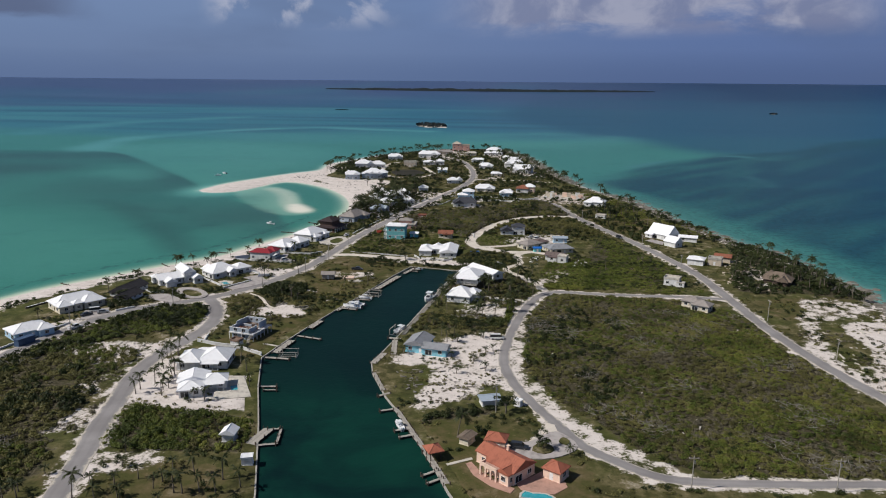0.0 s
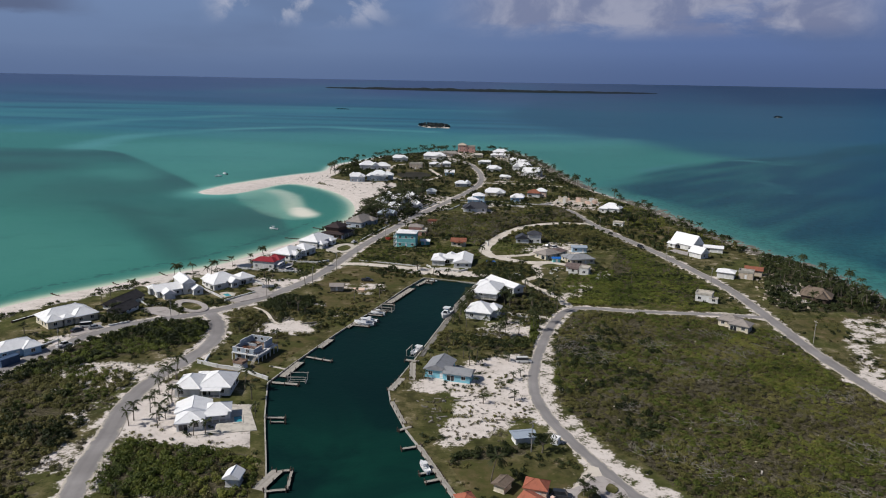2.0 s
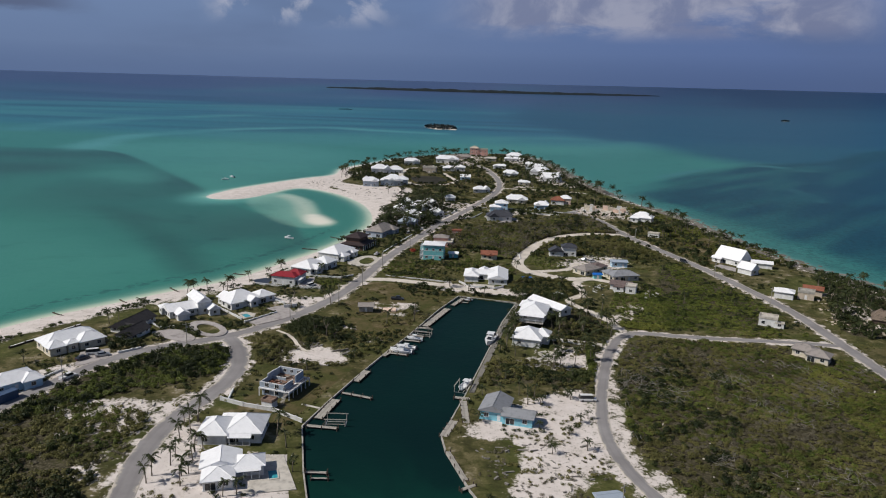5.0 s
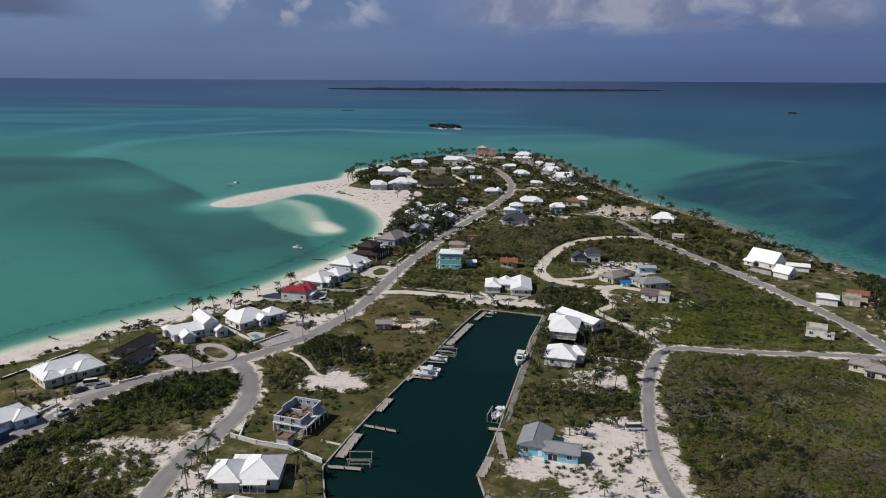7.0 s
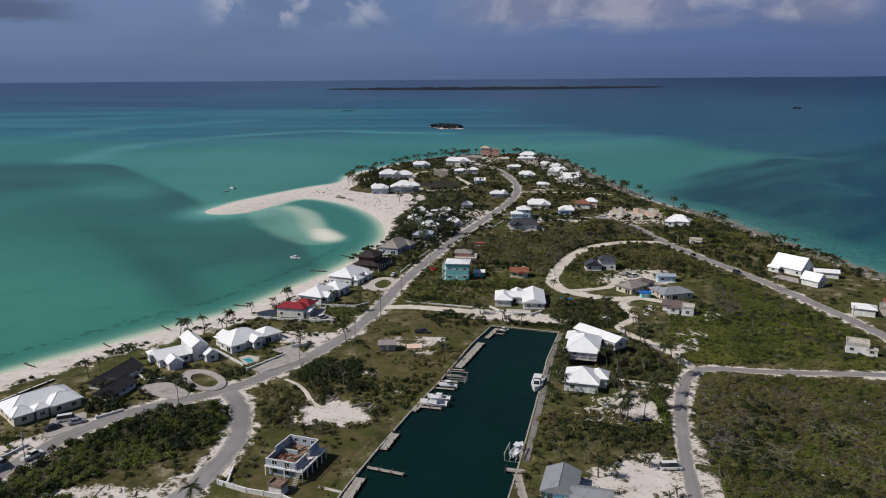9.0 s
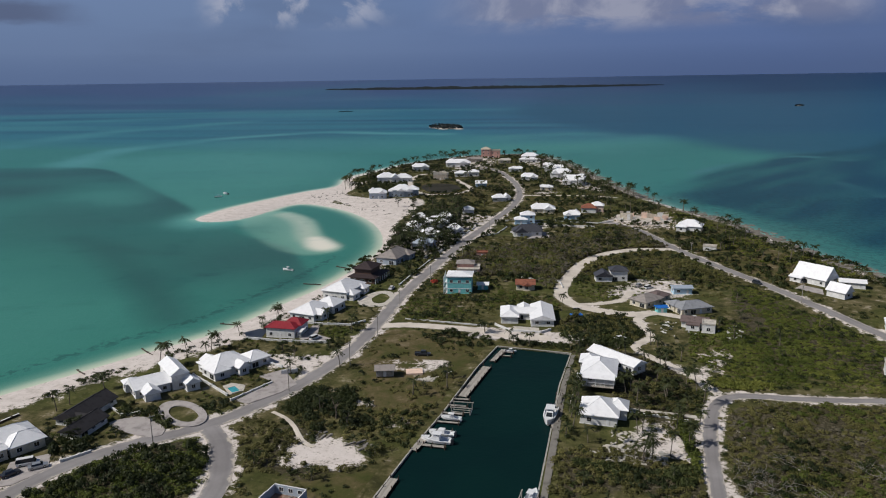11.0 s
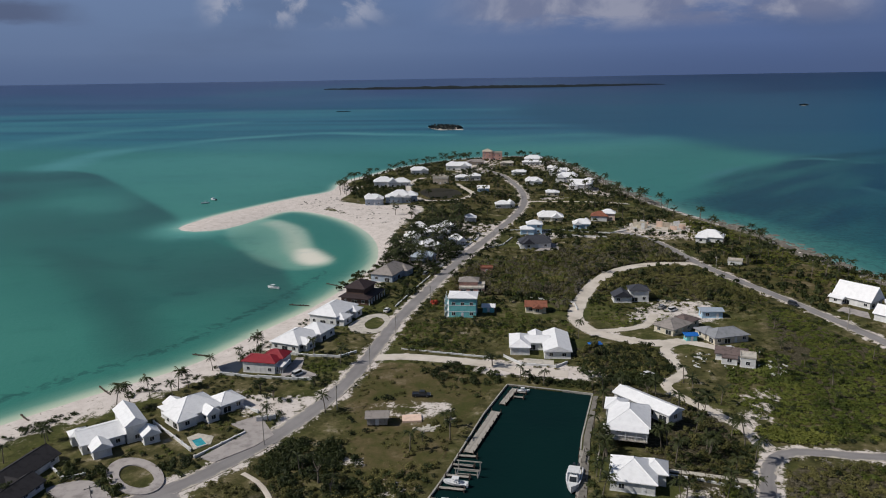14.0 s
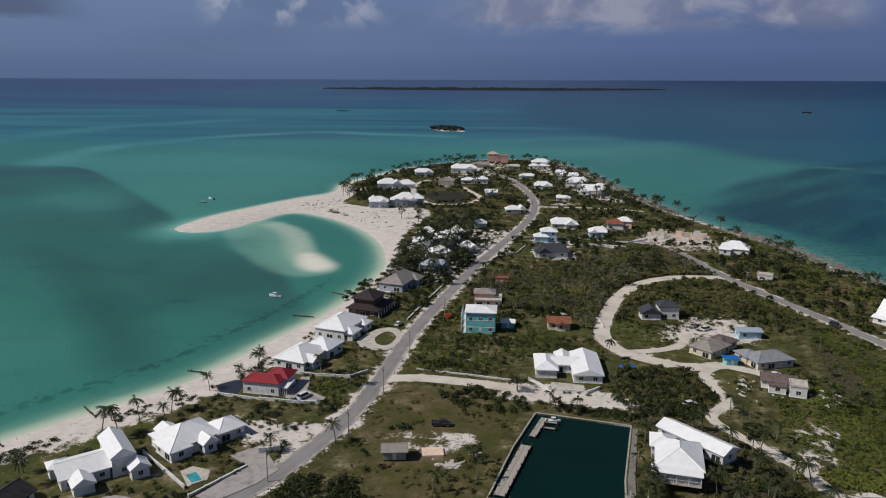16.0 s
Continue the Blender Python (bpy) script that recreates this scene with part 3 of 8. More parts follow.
# ---- mesh writing ----
class Shape:
    """Collects the corners and faces of one mesh."""

    def __init__(self):
        self.v, self.f, self.m = [], [], None

    def add(self, corners, faces):
        k = len(self.v)
        self.v += [tuple(c) for c in corners]
        self.f += [tuple(k + i for i in f) for f in faces]
        return self

    def box(self, x0, x1, y0, y1, z0, z1):
        c = [(x, y, z) for z in (z0, z1) for y in (y0, y1) for x in (x0, x1)]
        return self.add(c, [(0, 2, 3, 1), (4, 5, 7, 6), (0, 1, 5, 4), (2, 6, 7, 3), (0, 4, 6, 2), (1, 3, 7, 5)])

    def slab(self, ring, z0, z1):
        """An upright block over a counter-clockwise ring."""
        n = len(ring)
        c = [(x, y, z0) for x, y in ring] + [(x, y, z1) for x, y in ring]
        return self.add(c, [tuple(range(n))[::-1], tuple(range(n, 2 * n))] + [(i, (i + 1) % n, n + (i + 1) % n, n + i) for i in range(n)])

    def tube(self, points, radii, sides=6):
        """A round bar along points, with a radius at each."""
        pts = [Vector(p) for p in points]
        rows = []
        for i, p in enumerate(pts):
            d = (pts[min(i + 1, len(pts) - 1)] - pts[max(i - 1, 0)]).normalized()
            a = d.cross(Vector((0, 0, 1)) if abs(d.z) < 0.9 else Vector((1, 0, 0))).normalized()
            b = d.cross(a)
            rows.append([p + (a * math.cos(6.2832 * k / sides) + b * math.sin(6.2832 * k / sides)) * radii[i] for k in range(sides)])
        n = len(rows)
        faces = [(i * sides + k, i * sides + (k + 1) % sides, (i + 1) * sides + (k + 1) % sides, (i + 1) * sides + k) for i in range(n - 1) for k in range(sides)]
        faces += [tuple(range(sides))[::-1], tuple((n - 1) * sides + k for k in range(sides))]
        return self.add([q for r in rows for q in r], faces)

    def mesh(self, name, mat, smooth=False):
        me = bpy.data.meshes.new(name)
        me.from_pydata(self.v, [], self.f)
        if isinstance(mat, str):
            me.materials.append(MATS[mat])
        me.update()
        if smooth:
            me.shade_smooth()
        return me

    def make(self, name, mat, parent=None, label="", smooth=False):
        return child(name, self.mesh(name, mat, smooth), parent, label)


def child(name, mesh, parent=None, label="", m=None):
    ob = new(name, mesh)
    if parent is not None:
        ob.parent = parent
    if m is not None:
        ob.matrix_basis = m
    if label:
        tagged(ob, label)
    return ob


def thing(name, label, category, x, y, z=None, rot=0.0, group=""):
    ob = new(name)
    ob.empty_display_size = 0.5
    ob.matrix_basis = pose(x, y, gz(x, y) if z is None else z, 0, 0, rot)
    return tagged(ob, label, category, group)


def structure(ob, label, category):
    return tagged(ob, label, category, "", "structure")


# ---- land ----
px, py = gx.copy(), gy.copy()
wet = inside(CANAL, gx, gy)
edge = near(CANAL, gx, gy, True)
CANAL_TURN = 1 if sum(a[0] * b[1] - b[0] * a[1] for a, b in zip(CANAL, np.roll(CANAL, -1, 0))) > 0 else -1
# corners near the canal's edge are drawn to just behind its wall, so that the bank is one clean line
for (x0, y0), (x1, y1) in zip(CANAL, np.roll(CANAL, -1, 0)):
    dx, dy = x1 - x0, y1 - y0
    s = np.clip(((gx - x0) * dx + (gy - y0) * dy) / (dx * dx + dy * dy), 0, 1)
    qx, qy = x0 + s * dx, y0 + s * dy
    d = np.hypot(gx - qx, gy - qy)
    pull = (d < STEP * 0.72) & (d <= edge + 1e-6)
    out_x, out_y = CANAL_TURN * dy / math.hypot(dx, dy), -CANAL_TURN * dx / math.hypot(dx, dy)
    px[pull], py[pull] = qx[pull] + out_x, qy[pull] + out_y
on_edge = edge < STEP * 0.72
height = lift(px, py, far_in)
height[wet & ~on_edge] = -2.5
height[on_edge] = 0.55
cover = np.zeros((*gx.shape, 4), np.float32)
cover[..., 3] = 1
for layer, rings in ((0, SAND), (1, LAWN), (2, SCRUB)):
    for strength, ring in rings:
        ring = smooth_line(ring, 4.0, True)
        d = near(ring, gx, gy, True) * np.where(inside(ring, gx, gy), 1, -1)
        cover[..., layer] = np.maximum(cover[..., layer], strength * np.clip(0.5 + d / 7, 0, 1))
cover[..., 0] = np.maximum(cover[..., 0], ((gx < -186) & (gy > 480) & (gy < 700) & (far_in > -20)) * 1.0)
beach = np.where((gx < -60) & (gy < 460), 13.0, np.where(gy > 600, 7.0, 9.0))
beach = np.where((gx > 10) & (gy < 700), 6.0, beach)
rocky = np.where((gx > -45) & (gy < 930) & (gy > 290), 0.60, 1.0)
cover[..., 0] = np.maximum(cover[..., 0], np.clip(1.45 - far_in / beach * 0.85, 0, 1) * rocky)
for key in LINES:
    side = {"east": 0.56, "lot_path": 0.3}.get(key, 0.62)
    spread = (1.9, 0.9) if key in ROADS else (1.6, 0.5)
    cover[..., 0] = np.maximum(cover[..., 0], side * np.clip(spread[0] - near(LINES[key], gx, gy) / (WIDTHS[key] / 2 + spread[1]), 0, 1))
cover[..., 2] *= 1 - np.clip(cover[..., 0] - 0.3, 0, 0.7)
keep = far_in > -22
index = -np.ones(gx.shape, int)
index[keep] = np.arange(keep.sum())
quads = np.stack([index[:-1, :-1], index[:-1, 1:], index[1:, 1:], index[1:, :-1]], -1).reshape(-1, 4)
quads = quads[(quads >= 0).all(1)]
me = bpy.data.meshes.new("ground")
me.from_pydata(np.stack([px, py, height], -1)[keep].tolist(), [], quads.tolist())
me.color_attributes.new("cover", "FLOAT_COLOR", "POINT").data.foreach_set("color", cover[keep].ravel())
me.materials.append(MATS["ground"])
me.shade_smooth()
structure(new("ground", me), "low sandy island ground with rough grass, lawns and bare sand", "ground")

# ---- sea ----
def axis_lines(stretches, end):
    """Grid lines: (start, stop, step) stretches, then ever wider gaps out to both ends."""
    core = np.concatenate([np.arange(*row) for row in stretches])
    out, gap = [], 8.0
    while (core[-1] + sum(out)) < end:
        gap *= 1.18
        out.append(gap)
    out = np.array(out) * (4860 - core[-1]) / sum(out)
    return np.concatenate([(core[0] - np.cumsum(out))[::-1], core, core[-1] + np.cumsum(out)])


def soft_ring(ring, x, y, soft):
    ring = smooth_line(ring, 25.0, True)
    d = near(ring, x, y, True) * np.where(inside(ring, x, y), 1, -1)
    return np.clip(0.5 + d / soft, 0, 1) ** 2 * (3 - 2 * np.clip(0.5 + d / soft, 0, 1))


def blend(colour, tint, k):
    return colour * (1 - k[..., None]) + np.array(tint) * k[..., None]


sx, sy = np.meshgrid(axis_lines(((-900, -560, 9), (-560, -270, 4.5), (-270, -112, 2.5), (-112, 40, 9), (40, 250, 5), (250, 480, 9)), 4400), axis_lines(((-60, 250, 9), (250, 600, 3), (600, 840, 4.5), (840, 960, 8), (960, 1560, 10)), 4400))
reach = np.hypot(sx + 20, sy - 80)
# beyond two and a half kilometres the sheet rises a little, to stand for the water as far as the real horizon
sz = 92 * np.clip((reach - 2500) / 2300, 0, 1) ** 2
sd = np.maximum(-shore(sx, sy), 0)


def drift_field(a, b, z):
    """Smooth noise over the sea."""
    return np.array([noise.noise(Vector((p, q, z))) for p, q in zip(a.ravel(), b.ravel())]).reshape(a.shape)


def band(line, width, k):
    """A soft strip along a line."""
    return k * np.clip(1 - near(smooth_line(line, 25.0), sx, sy) / width, 0, 1) ** 0.8


wavy = drift_field(sx / 90, sy / 90, 0.3)
wide = drift_field(sx / 420, sy / 160, 4.3)
stripes = drift_field(sx / 900, sy / 85, 8.3)
torn = drift_field((0.55 * sx + 0.83 * sy) / 110, (0.83 * sx - 0.55 * sy) / 17, 2.2)
TEAL, PALE, DARK_TEAL, BLUE = (0.046, 0.192, 0.164), (0.074, 0.248, 0.216), (0.034, 0.110, 0.104), (0.022, 0.100, 0.165)
SHALLOW = (0.30, 0.46, 0.38)
bed = np.zeros((*sx.shape, 3)) + np.array(TEAL)
# pale sand flats
bed = blend(bed, PALE, 0.8 * soft_ring([(-420, 735), (-250, 560), (-235, 640), (-215, 760), (-260, 880), (-420, 960), (-560, 860)], sx, sy, 120))
bed = blend(bed, PALE, 0.45 * soft_ring([(-300, 300), (-215, 270), (-190, 330), (-230, 370), (-330, 400)], sx, sy, 60))
bed = blend(bed, PALE, 0.7 * soft_ring([(-560, 1000), (-300, 1000), (-150, 990), (30, 960), (70, 1000), (130, 1190), (-100, 1230), (-300, 1300), (-620, 1180)], sx, sy, 140))
# weed meadow to the west: a sharp edge towards the spit, a soft one to the south
meadow = soft_ring([(-620, 796), (-577, 800), (-544, 806), (-485, 790), (-407, 711), (-339, 635), (-283, 572), (-249, 526), (-205, 482), (-150, 420), (-120, 200), (-1200, 200), (-1300, 700), (-900, 780)], sx, sy, 5)
meadow = meadow * soft_ring([(-1500, 600), (-600, 540), (-319, 458), (-286, 448), (-260, 432), (-228, 409), (-206, 393), (-165, 400), (-120, 430), (-120, 1200), (-1500, 1200)], sx, sy, 110)
hollow = soft_ring([(-430, 690), (-380, 680), (-320, 590), (-300, 545), (-330, 530), (-380, 580), (-430, 640)], sx, sy, 60)
bed = blend(bed, DARK_TEAL, np.clip(meadow * (0.80 + 0.7 * wavy) * (1 - 0.45 * hollow), 0, 1))
bed = blend(bed, PALE, 0.7 * band([(-560, 850), (-470, 785), (-390, 715), (-330, 645), (-275, 582)], 40, 0.9) * (1 - meadow))
bed = blend(bed, PALE, 0.5 * soft_ring([(-400, 640), (-350, 640), (-325, 590), (-350, 575), (-395, 600)], sx, sy, 40))
bed = blend(bed, (0.030, 0.098, 0.092), band([(-300, 470), (-273, 451), (-233, 408), (-198, 371), (-172, 337)], 15, 0.75) * np.clip(0.7 + 0.9 * wavy, 0.2, 1))
bed = blend(bed, (0.030, 0.100, 0.096), band([(-262, 447), (-240, 437), (-222, 436)], 8, 0.6))
bed = blend(bed, (0.024, 0.085, 0.085), band([(-190, 397), (-184, 398)], 4, 0.8))
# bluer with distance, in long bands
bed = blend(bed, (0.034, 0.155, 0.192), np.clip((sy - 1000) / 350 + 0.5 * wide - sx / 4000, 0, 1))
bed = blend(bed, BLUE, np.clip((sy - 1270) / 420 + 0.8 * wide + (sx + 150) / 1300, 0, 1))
bed = blend(bed, (0.045, 0.215, 0.235), 0.6 * np.clip(1 - abs(sy - 1950 - 200 * wide) / 260, 0, 1) * np.clip(0.3 - sx / 900, 0, 1))
bed = blend(bed, (0.055, 0.200, 0.220), 0.7 * np.clip(stripes * 2.6 - 0.15, 0, 1) * np.clip((sy - 1150) / 200, 0, 1) * np.clip(0.55 - sx / 900, 0, 1))
bed = blend(bed, (0.018, 0.068, 0.120), 0.65 * np.clip(-stripes * 2.6 - 0.2, 0, 1) * np.clip((sy - 1000) / 200, 0, 1))
ribs = np.clip(0.75 + 0.9 * wavy, 0.2, 1)
bed = blend(bed, (0.100, 0.290, 0.285), band([(-540, 815), (-556, 849), (-592, 992), (-574, 1070), (-552, 1162), (-502, 1233), (-409, 1322), (-313, 1288), (-200, 1262)], 34, 0.95) * ribs)
bed = blend(bed, (0.065, 0.225, 0.240), band([(-784, 1055), (-822, 1235), (-817, 1390), (-769, 1512), (-713, 1656)], 60, 0.85) * ribs)
bed = blend(bed, (0.060, 0.215, 0.240), band([(-1264, 1672), (-1158, 1722), (-947, 1856), (-600, 1900)], 90, 0.55))
bed = blend(bed, (0.075, 0.240, 0.225), band([(-122, 1175), (-40, 1245), (46, 1255), (122, 1190)], 55, 0.6) * ribs)
bed = blend(bed, (0.014, 0.078, 0.130), 0.85 * soft_ring([(46, 1310), (125, 1225), (165, 1050), (200, 972), (250, 930), (700, 850), (3000, 700), (4800, 1500), (4800, 4800), (500, 4800), (-100, 2500)], sx, sy, 110))
# horizon haze put into the far water's colour: slate westwards, navy eastwards
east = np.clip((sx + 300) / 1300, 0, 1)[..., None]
hazy_sea = np.array((0.060, 0.086, 0.175)) * (1 - east) + np.array((0.009, 0.036, 0.090)) * east
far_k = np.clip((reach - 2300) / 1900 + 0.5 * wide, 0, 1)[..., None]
bed = bed * (1 - far_k) + hazy_sea * far_k
# the deep weedy water off the east shore, its edge torn into streaks
deep = soft_ring([(56, 625), (54, 650), (78, 702), (106, 770), (145, 832), (183, 879), (232, 945), (330, 1010), (600, 1330), (1800, 2200), (3000, 1500), (2500, -800), (600, -800), (330, -100), (215, 120), (172, 260), (164, 330), (152, 390), (122, 467), (115, 496), (102, 523), (91, 554), (80, 588), (66, 605)], sx, sy, 30 + 26 * wavy)
bed = blend(bed, (0.012, 0.070, 0.090), np.clip(deep * (0.84 + 0.55 * torn), 0, 1))
bed = blend(bed, (0.008, 0.050, 0.092), 0.65 * soft_ring([(190, 640), (300, 860), (700, 1200), (2500, 1800), (2500, 600), (700, 300), (300, 380), (200, 500)], sx, sy, 190))
broken = np.clip(0.55 + 2.2 * torn, 0, 1)
bed = blend(bed, (0.060, 0.190, 0.190), band([(96, 765), (112, 792), (152, 862), (189, 902), (231, 915), (262, 880)], 13, 0.9) * broken)
bed = blend(bed, (0.040, 0.140, 0.150), band([(188, 745), (195, 705), (197, 680), (196, 640)], 9, 0.7) * broken)
east_side = (sx > 0) & (sy < 640)
bed = blend(bed, (0.062, 0.170, 0.148), np.where(east_side, 0.8 * np.clip(1.15 - sd / 30 + 0.6 * wavy, 0, 1), 0))
bed = blend(bed, SHALLOW, np.where(sx < 0, np.clip(1 - sd / (12 + 6 * wavy), 0, 1) ** 1.7, 0.55 * np.clip(1 - sd / 9, 0, 1)))
bed = blend(bed, (0.66, 0.63, 0.53), np.where(sx < 0, 0.9 * np.clip(1 - sd / (5.0 + 2 * wavy), 0, 1), 0))
# the drowned tongue of sand inside the cove: crisp towards the beach, fading seawards, dry at its tip
rim = np.array([(-226, 530), (-212, 556), (-198, 551), (-181, 532), (-167, 501), (-158, 480), (-148, 467), (-142, 458)], float)
tongue = [(-203, 485), (-222, 515), (-230, 545), (-212, 560), (-198, 551), (-181, 532), (-167, 501), (-158, 480), (-148, 467), (-143, 459), (-141, 448), (-149, 439), (-161, 440), (-178, 454)]
fade = np.clip(1.05 - near(rim, sx, sy) / 55, 0.22, 1)
bed = blend(bed, (0.26, 0.43, 0.36), 0.85 * soft_ring(tongue, sx, sy, 6) * fade)
bed = blend(bed, (0.52, 0.54, 0.46), 0.85 * band(rim[2:] + np.array((-6, -4)), 10, 1.0) * soft_ring(tongue, sx, sy, 6))
bed = blend(bed, (0.86, 0.73, 0.66), soft_ring([(-166, 478), (-159, 480), (-149, 467), (-144, 458), (-147, 450), (-152, 449), (-160, 457)], sx, sy, 9))
bed = blend(bed, (0.15, 0.40, 0.36), 0.8 * soft_ring([(-262, 560), (-268, 520), (-245, 500), (-225, 515), (-240, 540)], sx, sy, 34))
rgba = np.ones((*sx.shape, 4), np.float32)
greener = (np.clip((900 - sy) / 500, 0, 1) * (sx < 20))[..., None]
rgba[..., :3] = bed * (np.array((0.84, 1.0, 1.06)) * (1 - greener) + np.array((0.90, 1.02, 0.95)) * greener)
# where weed grows in broken flecks: along the west beach, in the meadow, over the eastern flats
flecks = np.clip(1 - abs(sd - 17 - 6 * wavy) / 7, 0, 1) * ((sx < -110) & (sy < 440))
flecks = np.maximum(flecks, 0.42 * meadow)
flecks = np.maximum(flecks, 0.8 * np.clip(deep * 1.2, 0, 1) * np.clip(1.3 - sd / 260, 0, 1))
flecks = np.maximum(flecks, np.where(east_side, np.clip((sd - 5) / 10, 0, 0.8), 0))
rgba[..., 3] = flecks
nx, ny = sx.shape[1], sx.shape[0]
ids = np.arange(nx * ny).reshape(ny, nx)
q = np.stack([ids[:-1, :-1], ids[:-1, 1:], ids[1:, 1:], ids[1:, :-1]], -1).reshape(-1, 4)
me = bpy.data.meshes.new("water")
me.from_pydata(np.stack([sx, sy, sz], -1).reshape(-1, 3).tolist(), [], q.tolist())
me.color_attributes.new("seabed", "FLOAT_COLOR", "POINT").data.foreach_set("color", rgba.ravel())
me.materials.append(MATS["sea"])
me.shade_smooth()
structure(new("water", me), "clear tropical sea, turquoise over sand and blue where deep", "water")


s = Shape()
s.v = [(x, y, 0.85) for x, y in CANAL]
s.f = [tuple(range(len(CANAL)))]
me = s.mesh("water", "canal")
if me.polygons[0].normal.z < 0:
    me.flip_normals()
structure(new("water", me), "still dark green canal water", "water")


def ribbon(name, line, width, mat, rise, label, thick=0.25, category="road"):
    """A strip of road with a cambered top and real edges."""
    d = np.gradient(line, axis=0)
    d /= np.linalg.norm(d, axis=1)[:, None]
    nrm = np.stack([-d[:, 1], d[:, 0]], 1)
    s = Shape()
    wob = [1 + 0.10 * noise.noise(Vector((p[0] / 3, p[1] / 3, 0))) + 0.06 * noise.noise(Vector((p[0] / 14, p[1] / 14, 5))) for p in line]
    for p, n_, k in zip(line, nrm, wob):
        for u, dz in ((-0.5, -thick), (-0.5, 0), (-0.25, 0.03), (0, 0.05), (0.25, 0.03), (0.5, 0), (0.5, -thick)):
            x, y = p + n_ * u * width * k
            s.v.append((x, y, gz(x, y) + rise + dz))
    for i in range(len(line) - 1):
        for k in range(6):
            a = i * 7 + k
            s.f.append((a, a + 7, a + 8, a + 1))
    s.f = [f[::-1] for f in s.f]
    ob = s.make(name, mat)
    ob.data.attributes.new("side", "FLOAT", "POINT").data.foreach_set("value", np.tile([1.0, 1.0, 0.5, 0.0, 0.5, 1.0, 1.0], len(line)).astype(np.float32))
    return structure(ob, label, category)


ribbon("road", LINES["main"], 5.0, "old_asphalt", 0.09, "worn grey asphalt street along the beach houses")
ribbon("road", LINES["side"], 5.4, "old_asphalt", 0.07, "worn pale asphalt side street with sandy edges")
ribbon("road", LINES["east"], 4.8, "old_asphalt", 0.09, "grey asphalt road along the rocky shore")
ribbon("road", LINES["bend"], 3.4, "old_asphalt", 0.07, "narrow worn asphalt road that bends round the scrub")
for n_, key in enumerate(TRACKS):
    ribbon("track", LINES[key], WIDTHS[key], "sand_track", 0.03 + 0.004 * n_, "pale sandy unpaved track with soft edges", 0.2, "track")

# ---- houses ----
def inset(x, y, wing):
    cx, cy, w_, d_ = wing[:4]
    return abs(x - cx) < w_ / 2 - 0.05 and abs(y - cy) < d_ / 2 - 0.05


def roof_shape(cx, cy, w_, d_, z, kind, rise, over=0.55, thick=0.18):
    """A roof over a rectangle, with eaves and a fascia."""
    x0, x1, y0, y1 = cx - w_ / 2 - over, cx + w_ / 2 + over, cy - d_ / 2 - over, cy + d_ / 2 + over
    s = Shape()
    eave = [(x0, y0, z), (x1, y0, z), (x1, y1, z), (x0, y1, z)]
    foot = [(x, y, z - thick) for x, y, _ in eave]
    walls = [(4, 5, 1, 0), (5, 6, 2, 1), (6, 7, 3, 2), (7, 4, 0, 3), (7, 6, 5, 4)]
    if kind == "flat":
        s.box(x0, x1, y0, y1, z - thick, z + 0.12)
        for a in ((x0, x1, y0, y0 + 0.2), (x0, x1, y1 - 0.2, y1), (x0, x0 + 0.2, y0 + 0.2, y1 - 0.2), (x1 - 0.2, x1, y0 + 0.2, y1 - 0.2)):
            s.box(*a, z + 0.12, z + 0.12 + rise)
        return s
    along_x = (x1 - x0) >= (y1 - y0)
    if kind == "gable_x" or (kind == "hip" and along_x):
        cut = (y1 - y0) / 2 * 0.98 if kind == "hip" else 0
        ridge = [(x0 + cut, cy, z + rise), (x1 - cut, cy, z + rise)]
        tops = [(0, 1, 9, 8), (2, 3, 8, 9), (1, 2, 9), (3, 0, 8)]
    else:
        cut = (x1 - x0) / 2 * 0.98 if kind == "hip" else 0
        ridge = [(cx, y0 + cut, z + rise), (cx, y1 - cut, z + rise)]
        tops = [(1, 2, 9, 8), (3, 0, 8, 9), (0, 1, 8), (2, 3, 9)]
    s.add(eave + foot + ridge, tops + walls)
    # ridge and hip caps
    pairs = [(ridge[0], ridge[1])]
    if kind == "hip":
        ends = [(0, 0), (3, 0), (1, 1), (2, 1)] if (kind == "hip" and along_x) else [(0, 0), (1, 0), (2, 1), (3, 1)]
        pairs += [(eave[a], ridge[b]) for a, b in ends]
    for a, b in pairs:
        if (Vector(a) - Vector(b)).length > 0.3:
            s.tube([a, b], [0.09, 0.09], 4)
    return s


WINDOW = Shape().box(-0.75, 0.75, -0.07, 0.0, -0.70, -0.58).box(-0.75, 0.75, -0.05, 0.0, 0.60, 0.70).box(-0.75, -0.65, -0.05, 0.0, -0.58, 0.60).box(0.65, 0.75, -0.05, 0.0, -0.58, 0.60).box(-0.03, 0.03, -0.045, 0.0, -0.58, 0.60).mesh("window", "trim_white")
PANE = Shape().box(-0.65, 0.65, -0.03, 0.0, -0.58, 0.60).mesh("pane", "glass")
SLIDER = Shape().box(-1.3, 1.3, -0.05, 0.0, 2.05, 2.15).box(-1.3, -1.2, -0.05, 0.0, 0, 2.05).box(1.2, 1.3, -0.05, 0.0, 0, 2.05).box(-0.04, 0.04, -0.045, 0.0, 0, 2.05).mesh("door", "trim_white")
SLIDER_PANE = Shape().box(-1.2, 1.2, -0.03, 0.0, 0.03, 2.05).mesh("pane", "glass")
DOOR = Shape().box(-0.5, 0.5, -0.05, 0.0, 0, 2.1).box(-0.42, 0.42, -0.07, -0.05, 0.1, 0.95).box(-0.42, 0.42, -0.07, -0.05, 1.05, 2.0)
DOOR = DOOR.mesh("door", "trim_white")
HANDLE = Shape().box(0.36, 0.40, -0.12, -0.05, 0.98, 1.10).mesh("door_handle", "steel")
GARAGE = Shape()
